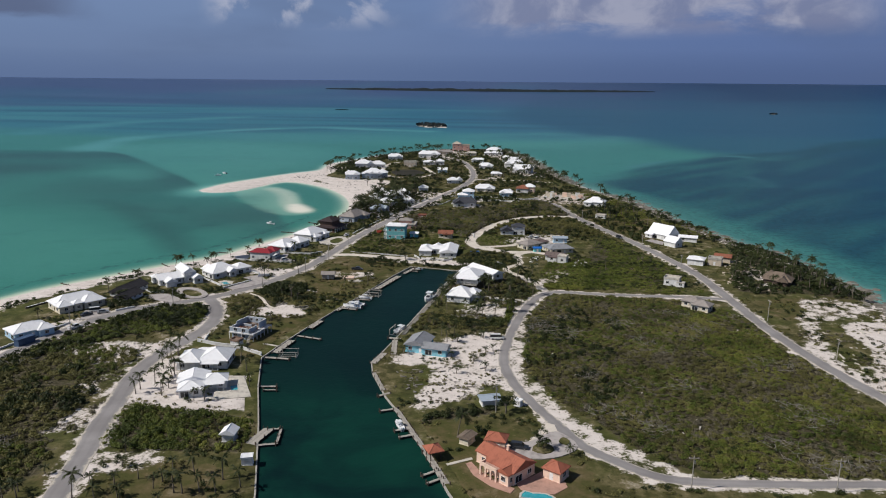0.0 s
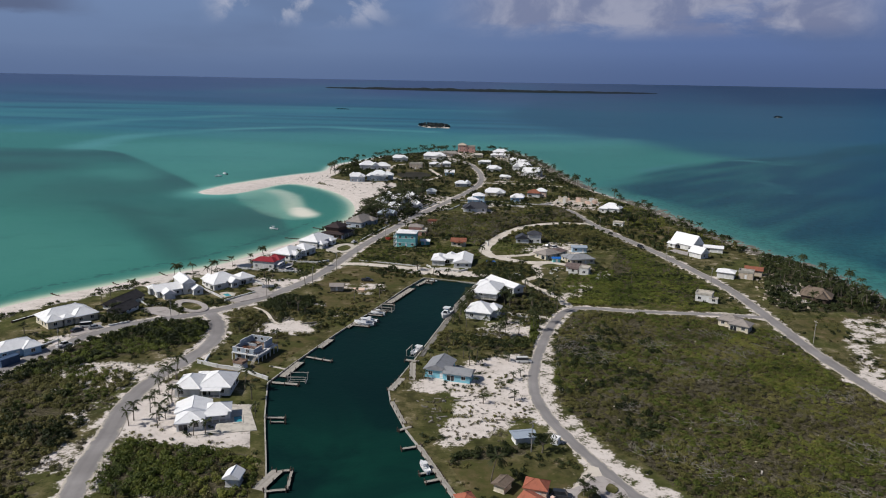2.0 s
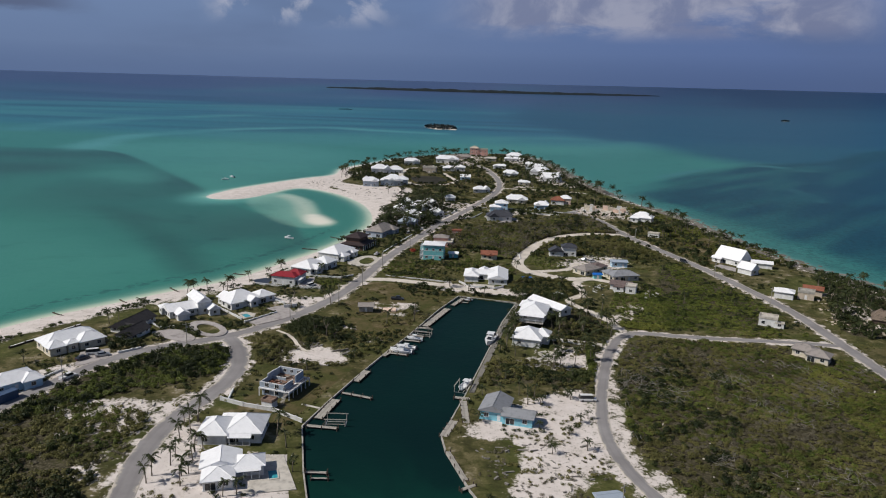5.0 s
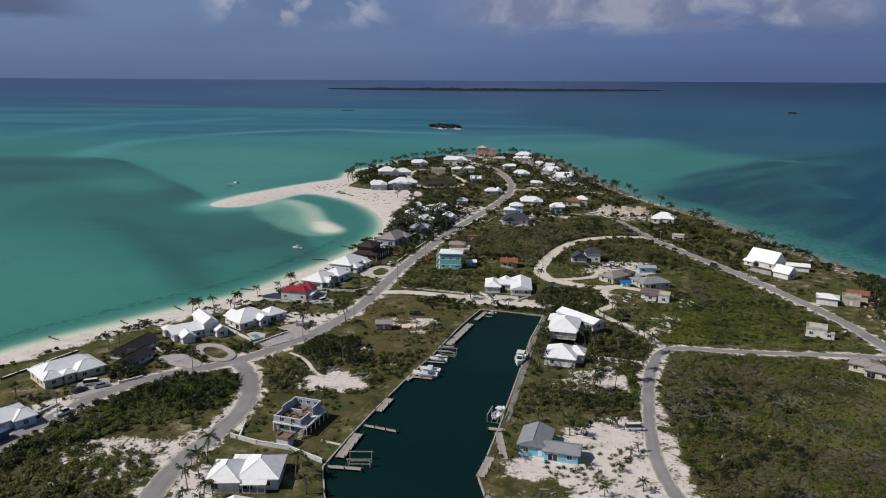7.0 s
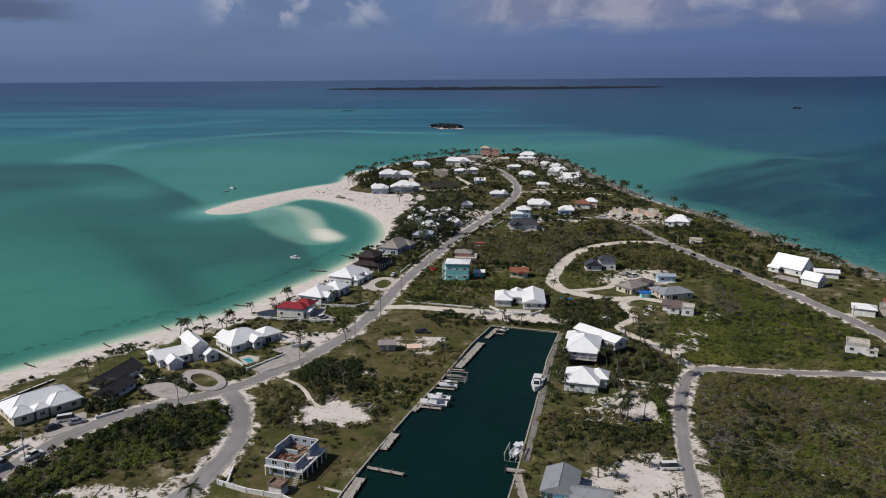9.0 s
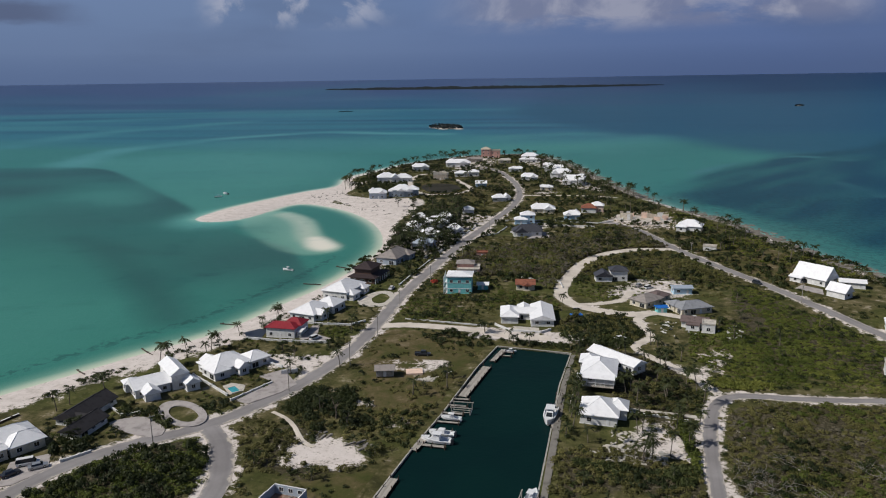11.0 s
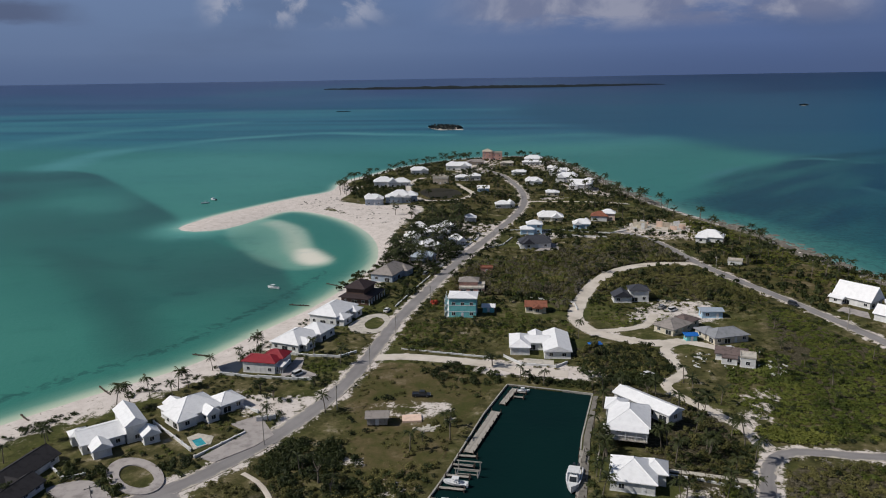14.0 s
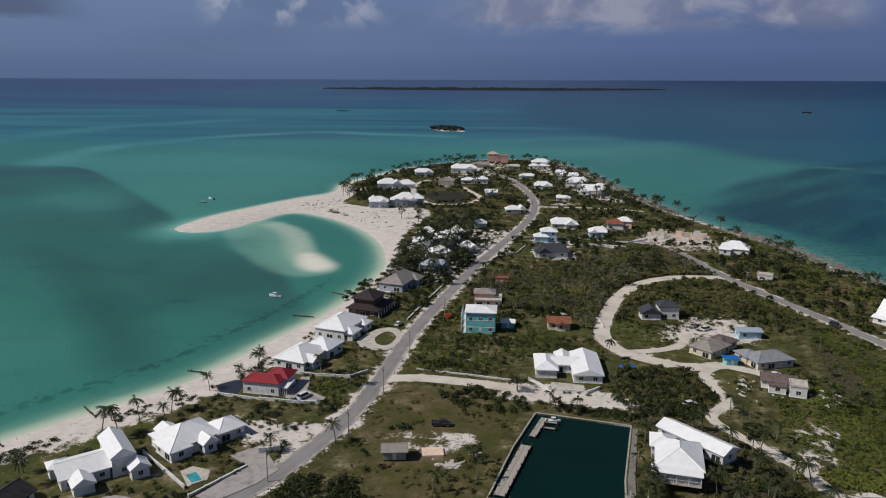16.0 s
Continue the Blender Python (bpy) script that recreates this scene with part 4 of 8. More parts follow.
for k_ in range(4):
    GARAGE.box(-1.35, 1.35, -0.06, 0.0, 0.02 + 0.54 * k_, 0.52 + 0.54 * k_)
GARAGE = GARAGE.mesh("garage_door", "trim_white")


def openings(house_ob, wings, far, door_wing=0, garage_wing=None):
    """Windows and doors on the walls that stand free."""
    for k, wing in enumerate(wings):
        cx, cy, w_, d_, h = wing[:5]
        base = wing[7] if len(wing) > 7 else 0.0
        storeys = max(1, int((h + 0.4) / 2.8))
        for face, (ox, oy, rot, run) in enumerate(((0, -d_ / 2, 0, w_), (w_ / 2, 0, 90, d_), (0, d_ / 2, 180, w_), (-w_ / 2, 0, 270, d_))):
            if far and face == 2:
                continue
            count = max(1, int(run / (3.2 if not far else 4.0)))
            for st in range(storeys):
                for i in range(count):
                    u = (i + 0.5) / count * run - run / 2
                    c, s_ = math.cos(radians(rot)), math.sin(radians(rot))
                    x, y = cx + ox + u * c, cy + oy + u * s_
                    if any(inset(x + 0.3 * s_, y - 0.3 * c, o) for j, o in enumerate(wings) if j != k):
                        continue
                    z = base + st * h / storeys
                    m = pose(x, y, z, 0, 0, rot) @ Matrix.Diagonal((0.92, 1, 0.92, 1))
                    if k == garage_wing and face == 0 and st == 0:
                        if i == count // 2:
                            child("garage_door", GARAGE, house_ob, "white panelled garage door", pose(cx, cy + oy, z, 0, 0, rot) @ Matrix.Diagonal((0.92, 1, 0.92, 1)))
                        continue
                    if k == door_wing and face == 0 and st == 0 and i == count // 2:
                        d = child("door", DOOR, house_ob, "white panelled front door", m)
                        child("door_handle", HANDLE, d)
                    elif st == 0 and (i + k + face) % 3 == 1 and run > 6:
                        d = child("door", SLIDER, house_ob, "glazed sliding door in a white frame", m)
                        child("pane", SLIDER_PANE, d)
                    else:
                        d = child("window", WINDOW, house_ob, "", pose(x, y, z + 1.5, 0, 0, rot) @ Matrix.Diagonal((0.92, 1, 0.92, 1)))
                        child("pane", PANE, d)


def house(x, y, rot, label, wings, wall="white_wall", roof="white_roof", far=False, garage=None, name="house", category="house", windows=True, over=0.55, group="houses on the island", z=None):
    """wings: centre x, y, width, depth, wall height, roof kind, rise and, if raised, base height."""
    up, pitch = (0.96, 1.2) if far else (0.92, 0.98)
    if far and len(wings) == 1 and wings[0][5] == "hip" and wings[0][2] > 8:
        g = wings[0]
        wings = [g, (g[2] * (0.22 if int(x) % 2 else -0.24), -g[3] * 0.34, g[2] * 0.36, g[3] * 0.62, g[4] * 0.96, "gable_y", g[6] * 0.72), (g[2] * (-0.3 if int(x) % 2 else 0.3), g[3] * 0.22, g[2] * 0.46, g[3] * 0.8, g[4] * 1.12, "hip", g[6] * 0.9)]
    wings = [(*g[:4], g[4] * up, g[5], g[6] * pitch, *((g[7] * up,) if len(g) > 7 else ()), *g[8:]) for g in wings]
    ob = thing(name, label, category, x, y, (gz(x, y) - 0.1) if z is None else z, rot, group)
    c, s_ = math.cos(radians(rot)), math.sin(radians(rot))
    if not far:
        ob.scale = (0.92, 0.92, 0.94)
    for wing in wings:
        cx, cy, w_, d_, h, kind, rise = wing[:7]
        base = wing[7] if len(wing) > 7 else 0.0
        wm = wing[8] if len(wing) > 8 else wall
        rm = wing[9] if len(wing) > 9 else roof
        body = Shape().box(cx - w_ / 2, cx + w_ / 2, cy - d_ / 2, cy + d_ / 2, base - (0.4 if base == 0 else 0), base + h)
        if base == 0:
            body.box(cx - w_ / 2 - 0.12, cx + w_ / 2 + 0.12, cy - d_ / 2 - 0.12, cy + d_ / 2 + 0.12, -0.4, 0.25)
        if kind.startswith("gable"):
            top = base + h
            if kind == "gable_x":
                body.add([(cx - w_ / 2, cy - d_ / 2, top), (cx - w_ / 2, cy + d_ / 2, top), (cx - w_ / 2, cy, top + rise * 0.9), (cx + w_ / 2, cy - d_ / 2, top), (cx + w_ / 2, cy + d_ / 2, top), (cx + w_ / 2, cy, top + rise * 0.9)], [(0, 2, 1), (3, 4, 5), (0, 3, 5, 2), (1, 2, 5, 4)])
            else:
                body.add([(cx - w_ / 2, cy - d_ / 2, top), (cx + w_ / 2, cy - d_ / 2, top), (cx, cy - d_ / 2, top + rise * 0.9), (cx - w_ / 2, cy + d_ / 2, top), (cx + w_ / 2, cy + d_ / 2, top), (cx, cy + d_ / 2, top + rise * 0.9)], [(0, 1, 2), (3, 5, 4), (0, 2, 5, 3), (1, 4, 5, 2)])
        body.make("wall", wm, ob)
        roof_shape(cx, cy, w_, d_, base + h + 0.02, kind, rise, over if kind != "flat" else 0.15).make("roof", rm, ob)
        take(x + cx * c - cy * s_, y + cx * s_ + cy * c, w_, d_, rot, 1.2)
    if windows:
        openings(ob, wings, far, 0, garage)
    return ob


def porch(ob, x0, x1, y0, y1, z, roof="white_roof", floor=0.25, posts=4, rail=False):
    """A veranda: floor, posts, lean-to roof and, if wanted, a rail."""
    Shape().box(x0, x1, y0, y1, floor - 0.3, floor).make("porch_floor", "pale_concrete", ob)
    s = Shape().add([(x0 - 0.3, y0 - 0.3, z), (x1 + 0.3, y0 - 0.3, z), (x1 + 0.3, y1, z + 0.5), (x0 - 0.3, y1, z + 0.5), (x0 - 0.3, y0 - 0.3, z - 0.15), (x1 + 0.3, y0 - 0.3, z - 0.15), (x1 + 0.3, y1, z + 0.35), (x0 - 0.3, y1, z + 0.35)], [(0, 1, 2, 3), (7, 6, 5, 4), (4, 5, 1, 0), (5, 6, 2, 1), (6, 7, 3, 2), (7, 4, 0, 3)])
    s.make("porch_roof", roof, ob)
    for i in range(posts):
        px_ = x0 + 0.15 + (x1 - x0 - 0.3) * i / max(1, posts - 1)
        Shape().box(px_ - 0.09, px_ + 0.09, y0, y0 + 0.18, floor, z - 0.14).make("post", "trim_white", ob)
    if rail:
        r = Shape().box(x0, x1, y0 + 0.04, y0 + 0.12, floor + 0.92, floor + 1.0)
        for i in range(int((x1 - x0) / 0.35)):
            r.box(x0 + i * 0.35, x0 + i * 0.35 + 0.05, y0 + 0.06, y0 + 0.1, floor, floor + 0.92)
        r.make("railing", "trim_white", ob)


# near the canal, west bank
h = house(-89.2, 191.4, 10, "white hip-roofed bungalow of two joined wings beside the canal", [(-3.8, -0.9, 6.9, 9.2, 3.0, "hip", 2.2), (3.5, 0.8, 8.8, 10.2, 3.0, "hip", 2.5), (-1.0, 4.6, 5, 3.4, 2.8, "hip", 1.2)])
porch(h, 0.4, 5.6, -6.0, -4.4, 2.35)
h = house(-83.4, 174.6, 22, "white bungalow with low white roofs on a bare sand plot", [(-1.0, 2.4, 8.4, 6.6, 2.9, "gable_y", 1.6), (-1.4, -3.4, 6.4, 6.4, 2.7, "hip", 1.4), (5.2, 0.6, 6.4, 5.2, 2.8, "hip", 1.5)])
porch(h, 2.2, 7.6, -3.6, -2.0, 2.3)
# the storm-stripped house: two floors, no roof, debris on the open upper rooms
h = thing("house", "roofless pale blue-grey two-storey house with wrecked upper floor and balcony", "house", -86.4, 217.8, None, -11, "houses on the island")
h.scale = (0.88, 0.88, 0.86)
take(-86.4, 217.8, 12, 12.5, -11)
Shape().box(-4.3, 3.2, -5.2, 5.2, -0.4, 2.5).make("wall", "grey_wall", h, "pale blue-grey lower wall")
Shape().box(-4.9, 5.6, -6.2, 6.0, 2.5, 2.85).make("band", "trim_white", h, "white floor band")
Shape().box(-4.5, 3.4, -5.6, 5.5, 2.85, 2.93).make("deck_floor", "deck_boards", h, "brown debris-strewn upper floor")
for x0, x1, y0, y1, z1 in ((-4.7, 3.6, -5.8, -5.6, 4.6), (-4.7, -4.5, -5.6, -1.5, 4.4), (-4.7, -4.5, -1.5, 2.2, 5.3), (-4.7, -4.5, 2.2, 5.6, 5.1), (-4.5, 3.6, 5.5, 5.7, 5.2), (3.4, 3.6, -5.6, -0.6, 4.5), (3.4, 3.6, 0.8, 5.5, 5.1), (-4.5, 0.2, 0.9, 1.05, 3.8)):
    Shape().box(x0, x1, y0, y1, 2.9, z1).make("wall", "grey_wall", h)
    Shape().box(x0 - 0.03, x1 + 0.03, y0 - 0.03, y1 + 0.03, z1, z1 + 0.1).make("wall_cap", "trim_white", h)
for x_, z_ in ((-2.2, 3.85), (1.2, 3.85), (-2.6, 1.35), (0.6, 1.35)):
    d = child("window", WINDOW, h, "", pose(x_, -5.8 if z_ > 2 else -5.2, z_, 0, 0, 0))
    child("pane", PANE, d)
for x_ in (-2.8, -0.4, 2.0):
    d = child("window", WINDOW, h, "", pose(x_, 5.5, 4.2, 0, 0, 0) @ Matrix.Diagonal((0.8, 1, 0.8, 1)))
    child("pane", PANE, d)
for y_ in (-3.0, 3.4):
    d = child("window", WINDOW, h, "", pose(3.2, y_, 1.35, 0, 0, 90))
    child("pane", PANE, d)
wreck = random.Random(17)
for _ in range(46):
    x_, y_, a_ = wreck.uniform(-4.0, 3.0), wreck.uniform(-5.2, 5.0), wreck.uniform(0, 180)
    l_, t_ = wreck.uniform(0.3, 1.5), wreck.uniform(0.05, 0.4)
    child("broken_board", Shape().box(-l_, l_, -0.14, 0.14, 0, t_).mesh("broken_board", wreck.choice(("deck_boards", "dark_wood", "weathered_wood", "rust_roof"))), h, "", pose(x_, y_, 2.93, wreck.uniform(-8, 8), wreck.uniform(-12, 12), a_))
for x_, y_ in [(5.4, -6.0 + 2.4 * i) for i in range(6)] + [(-4.7, -6.05), (0.5, -6.05)]:
    Shape().box(x_ - 0.12, x_ + 0.12, y_ - 0.12, y_ + 0.12, -0.4, 2.5).make("post", "trim_white", h)
for x0, y0, x1, y1 in ((5.5, -6.1, 5.5, 6.0), (3.6, -6.1, 5.5, -6.1)):
    n_ = int(math.hypot(x1 - x0, y1 - y0) / 0.6)
    r = Shape().box(min(x0, x1) - 0.05, max(x0, x1) + 0.05, min(y0, y1) - 0.05, max(y0, y1) + 0.05, 3.75, 3.85)
    for i in range(n_ + 1):
        bx, by = x0 + (x1 - x0) * i / n_, y0 + (y1 - y0) * i / n_
        r.box(bx - 0.04, bx + 0.04, by - 0.04, by + 0.04, 2.85, 3.75)
    r.make("railing", "dark_wood", h, "dark weathered balcony railing")
for i in range(9):
    Shape().box(3.9, 5.2, -9.0 + 0.3 * i, -8.7 + 0.3 * i, 0.28 * i, 0.28 * i + 0.1).make("stair_tread", "weathered_wood", h)
shed_ob = house(-86.5, 207.6, -14, "broken roofless white block shed by the garden wall", [(0, 0, 3.4, 2.6, 2.2, "flat", 0.5)], "white_wall", "deck_boards", name="shed", category="shed", windows=False, group="sheds")

# east bank of the canal
h = house(-26.2, 213.5, -8, "light blue bungalow with a grey shingle roof on bare sand", [(-3.4, 1.2, 7, 9.5, 3.0, "gable_y", 1.7), (3.6, -2.2, 8, 5.0, 2.8, "gable_x", 1.2)], "pale_blue_wall", "grey_roof")
h = house(-21.8, 269.8, -8, "white hip-roofed canal house with a small rear wing", [(-0.6, -0.2, 9.6, 10.2, 3.2, "hip", 3.0), (4.0, 2.2, 5.0, 5.5, 3.3, "hip", 1.9)])
h = house(-21.2, 291.6, -8, "white canal house with a broad white hip roof raised on posts", [(0.3, 0.0, 9.6, 13.0, 3.0, "hip", 2.5, 2.4), (-3.2, 5.8, 5, 6, 3.0, "hip", 1.6, 2.4)])
for x_ in (-5.0, -1.8, 1.6, 4.4):
    for y_ in (-6.2, -1.0, 4.0):
        Shape().box(x_ - 0.15, x_ + 0.15, y_ - 0.15, y_ + 0.15, -0.5, 2.15).make("stilt", "dark_wood", h)
Shape().box(-5.6, 5.0, -8.6, 7.0, 2.1, 2.29).make("deck", "weathered_wood", h)
porch(h, -5.5, 4.9, -8.6, -6.7, 4.7, "white_roof", 2.3, 5, True)
h = house(-15.6, 300.4, -46, "long white house with a low gable roof raised beside the canal", [(0, 0, 18, 5.6, 3.0, "gable_x", 1.3, 2.2)])
for x_ in (-8, -4, 0, 4, 8):
    for y_ in (-2.4, 2.4):
        Shape().box(x_ - 0.15, x_ + 0.15, y_ - 0.15, y_ + 0.15, -0.5, 2.3).make("stilt", "dark_wood", h)
Shape().box(-9.2, 9.2, -2.7, 2.7, 2.0, 2.2).make("deck", "weathered_wood", h)

# inland houses east of the street
h = house(-42.6, 345.5, 3, "white L-shaped bungalow with several white roofs behind the canal's head", [(-6.4, 0.2, 6.2, 12.4, 3.0, "hip", 1.6), (-0.4, 1.8, 7.4, 6.4, 3.0, "gable_x", 1.4), (5.8, 0, 8.4, 18, 3.0, "gable_y", 1.7), (-0.8, 5.6, 4.4, 6.0, 3.0, "gable_y", 1.3)])
h = house(-70.2, 377.5, 2, "three-storey turquoise house with white balconies and roof", [(0.4, 0, 10.4, 9, 8.4, "hip", 1.0)], "turquoise_wall", "white_roof")
for k in range(3):
    Shape().box(-6.6, -4.8, -4.6, 4.6, 0.0 + 2.46 * k, 0.18 + 2.46 * k).make("balcony", "trim_white", h, "white side balcony slab")
    Shape().box(-6.6, -6.5, -4.6, 4.6, 0.18 + 2.46 * k, 1.05 + 2.46 * k).make("railing", "trim_white", h)
    Shape().box(-4.85, 5.65, -4.56, -4.50, 2.22 + 2.46 * k, 2.44 + 2.46 * k).make("band", "trim_white", h, "white floor band")
for y_ in (-4.4, 0, 4.4):
    Shape().box(-6.55, -6.35, y_ - 0.1, y_ + 0.1, 0.2, 7.62).make("post", "trim_white", h)
house(-61, 381, 2, "small turquoise shed with a white roof", [(0, 0, 4.4, 3.4, 2.5, "gable_x", 0.8)], "turquoise_wall", name="shed", category="shed", group="sheds")
house(-70.5, 408, 3, "pink house with a grey roof above a walled forecourt", [(-0.5, 1.5, 8, 6.5, 4.6, "hip", 1.4, 0, "pink_wall", "warm_grey_roof"), (1.0, -3.6, 10.5, 4, 2.6, "flat", 0.3, 0, "pink_wall", "pale_concrete"), (4.6, 0.5, 3.6, 4, 3.2, "flat", 0.2, 0, "peach_wall", "pale_concrete")], "pink_wall")
house(-44, 383, 2, "small cream cottage with a rusty brown roof", [(0, 0, 7.8, 6.2, 2.9, "gable_x", 1.5), (0.6, -3.4, 3.0, 1.6, 2.6, "gable_y", 0.9)], "cream_wall", "rust_roof")
house(-8.6, 400.2, 4, "white house with dark slate gable roofs on a sandy lot", [(-3.8, -1.0, 7, 6, 2.9, "gable_y", 2.2), (3.2, 1.0, 7.4, 6.5, 5.2, "hip", 1.8)], "white_wall", "slate_roof")
house(3.2, 368.3, 46, "cream bungalow with a weathered grey hip roof", [(-2.8, 0, 11, 8, 2.9, "hip", 1.9), (4.8, 0.4, 8, 6.8, 2.9, "hip", 1.5, 0, "cream_wall", "brown_grey_roof")], "cream_wall", "warm_grey_roof")
house(15.4, 359.6, 22, "low house with a broad grey hip roof, storm worn", [(0.6, -0.6, 13, 8.6, 2.8, "hip", 1.9), (-3.6, 3.2, 5.4, 6, 2.7, "hip", 1.3)], "cream_wall", "grey_roof")
house(15.4, 340, -14, "storm-damaged white house with a partly open brown roof", [(-1.8, 2.2, 9.0, 6.4, 2.7, "gable_x", 1.2, 0, "white_wall", "brown_grey_roof"), (3.2, -2.4, 4.4, 5, 3.6, "flat", 0.3, 0, "white_wall", "pale_concrete"), (-2.2, -2.6, 4.5, 3, 2.4, "flat", 0.1, 0, "white_wall", "brown_grey_roof")])
house(17, 383, 5, "small pale turquoise house with a low grey roof", [(0, 0, 7.6, 4.6, 3.0, "gable_x", 0.7)], "sky_blue_wall", "blue_grey_roof")
house(5.4, 357.4, 10, "small turquoise garden hut with a bright blue roof", [(0, 0, 3.6, 3.0, 2.4, "gable_x", 0.5)], "turquoise_wall", "blue_tarp", name="shed", category="shed", group="sheds")
h = house(66, 273, -30, "grey-roofed bungalow with two wings beside the junction", [(-2.2, 1.6, 7, 5.5, 2.8, "hip", 1.6), (2.6, -1.4, 7, 5.5, 2.8, "hip", 1.6)], "cream_wall", "warm_grey_roof")
house(62.6, 306.5, -20, "roofless white boxy house shell with open rooms", [(0, 0, 6.6, 5.4, 3.4, "flat", 0.6), (4.2, -2.2, 3.2, 2.2, 2.3, "flat", 0.2)], "white_wall", "pale_concrete")
h = house(73, 403, -48, "large white barn-like house with a tall white gable roof", [(0, 0, 14.5, 9.5, 3.2, "gable_x", 5.2), (-5, -5.8, 5, 2.6, 2.6, "gable_x", 0.9)])
house(75, 382.5, -48, "small white gabled garage beside the large barn-like house", [(0, 0, 7.5, 6, 3.0, "gable_x", 3.0)], garage=0, name="garage", category="garage")
house(85, 397, -14, "long low white outbuilding by the shore", [(0, 0, 9, 4, 2.6, "gable_x", 0.8)], far=True)
house(79.5, 345, -20, "small white flat-roofed house on the shore road", [(0, 0, 7, 5.5, 3.0, "hip", 0.9)], far=True)
house(88, 345, -20, "sand-coloured unfinished house shell", [(0, 0, 6, 4.6, 3.2, "flat", 0.5)], "sand_wall", "concrete", far=True)
house(107.5, 316, -25, "open pavilion with a broad brown thatched roof", [(0, 0, 10.5, 7.5, 2.2, "hip", 2.4)], "dark_wood", "thatch_roof", far=True, windows=False, name="pavilion", category="pavilion")
house(93, 352, -20, "sand-coloured low house among palms", [(0, 0, 7, 4, 2.8, "gable_x", 1.0)], "sand_wall", "rust_roof", far=True)

# beach side of the street, south to north
h = house(-158, 206.5, 58, "blue house with a pale blue-grey roof beside the street", [(0, 0, 12, 9, 3.0, "hip", 2.0), (4, -3, 5, 6, 2.9, "hip", 1.4)], "sky_blue_wall", "white_roof")
house(-153.2, 198.5, 72, "dark blue storage shed beside the street", [(0, 0, 6.0, 2.6, 2.6, "flat", 0.1)], "navy_wall", "navy_wall", windows=False, name="shed", category="shed", group="sheds")
h = house(-161, 236.6, 56, "cream bungalow with broad white hip roofs facing the street", [(0, 2.0, 17, 9, 3.1, "hip", 2.6), (-6.2, -3.0, 5, 5, 3.0, "hip", 1.7), (4.6, -2.6, 8, 6.5, 3.0, "hip", 2.1), (-1.6, -4.2, 3, 3, 3.3, "hip", 0.9)], "cream_wall")
h = house(-151, 254, 84, "low white house with near-black shingle gable roofs", [(3.4, 2.4, 15.4, 7.2, 2.1, "gable_x", 2.2), (-5.4, -4.0, 10.4, 6.0, 2.1, "gable_x", 1.9), (-2.6, -0.8, 3.4, 6.0, 2.1, "gable_y", 1.5)], "white_wall", "black_roof")
h = house(-141.8, 275.2, 44, "large white house with a tall gabled wing and a garage", [(-4.4, 1.2, 12, 11.5, 3.2, "gable_x", 1.9), (-5.8, -7.0, 5, 5.4, 2.8, "gable_y", 1.7), (5.0, 2.2, 5.8, 15, 5.6, "gable_y", 2.0), (8.2, -7.4, 4.6, 4.6, 3.0, "gable_y", 1.7), (-9.6, 5.4, 4.4, 4.2, 3.2, "hip", 1.2)], garage=1)
h.scale = (0.77, 0.77, 0.88)
h = house(-127.6, 290.2, 54, "white bungalow with many hip roofs and a gabled porch", [(-2.0, 1.5, 12.5, 11, 3.2, "hip", 3.0), (7.2, -1.0, 7, 7, 3.0, "hip", 2.0), (0.0, -5.2, 3.2, 3.4, 3.0, "gable_y", 1.6), (-6.6, -1.0, 5, 8, 3.0, "hip", 1.6), (-4.0, 7.2, 4, 4, 3.0, "gable_y", 1.3)], garage=None)
h = house(-122.4, 320.6, -5, "white house with a red roof near the beach", [(-0.6, -0.2, 12.6, 6.8, 4.3, "hip", 1.6), (2.8, 4.4, 8.0, 7.0, 4.5, "hip", 1.9)], "white_wall", "red_roof")
h.scale = (0.8, 0.8, 0.9)
porch(h, 5.9, 8.4, -3.0, 3.0, 2.7, "trim_white")
h = house(-118.5, 344, 74, "white beach house with layered hip roofs", [(-2.5, 1.0, 14, 11, 3.2, "hip", 2.8), (6.5, -1.5, 9, 9, 3.6, "hip", 2.4), (-5, -4.6, 5, 4, 3.0, "gable_y", 1.4)])
h = house(-115, 369, 76, "large white two-storey beach house with broad hip roofs", [(0, 0.5, 16.5, 11.5, 4.2, "hip", 3.0), (-4.6, -5.6, 6, 5, 3.2, "hip", 1.5), (5.2, -5.4, 5, 4.5, 3.2, "hip", 1.4)])
h = house(-111, 393, 78, "dark brown two-tier house with black shingle roofs and white columns", [(0, 0, 15, 12, 3.2, "hip", 1.8), (0, 0.8, 10, 8, 3.0, "hip", 2.3, 3.8)], "brown_wall", "brown_roof", over=1.0)
for k in range(7):
    Shape().box(-7.6 + 2.5 * k, -7.3 + 2.5 * k, -6.9, -6.6, -0.2, 3.0).make("post", "trim_white", h, "white veranda column")
house(-107, 427, 76, "grey-roofed beach house among palms", [(0, 0, 17, 10, 3.4, "hip", 2.6), (5, -4, 6, 6, 3, "hip", 1.6)], "grey_wall", "warm_grey_roof", far=True)
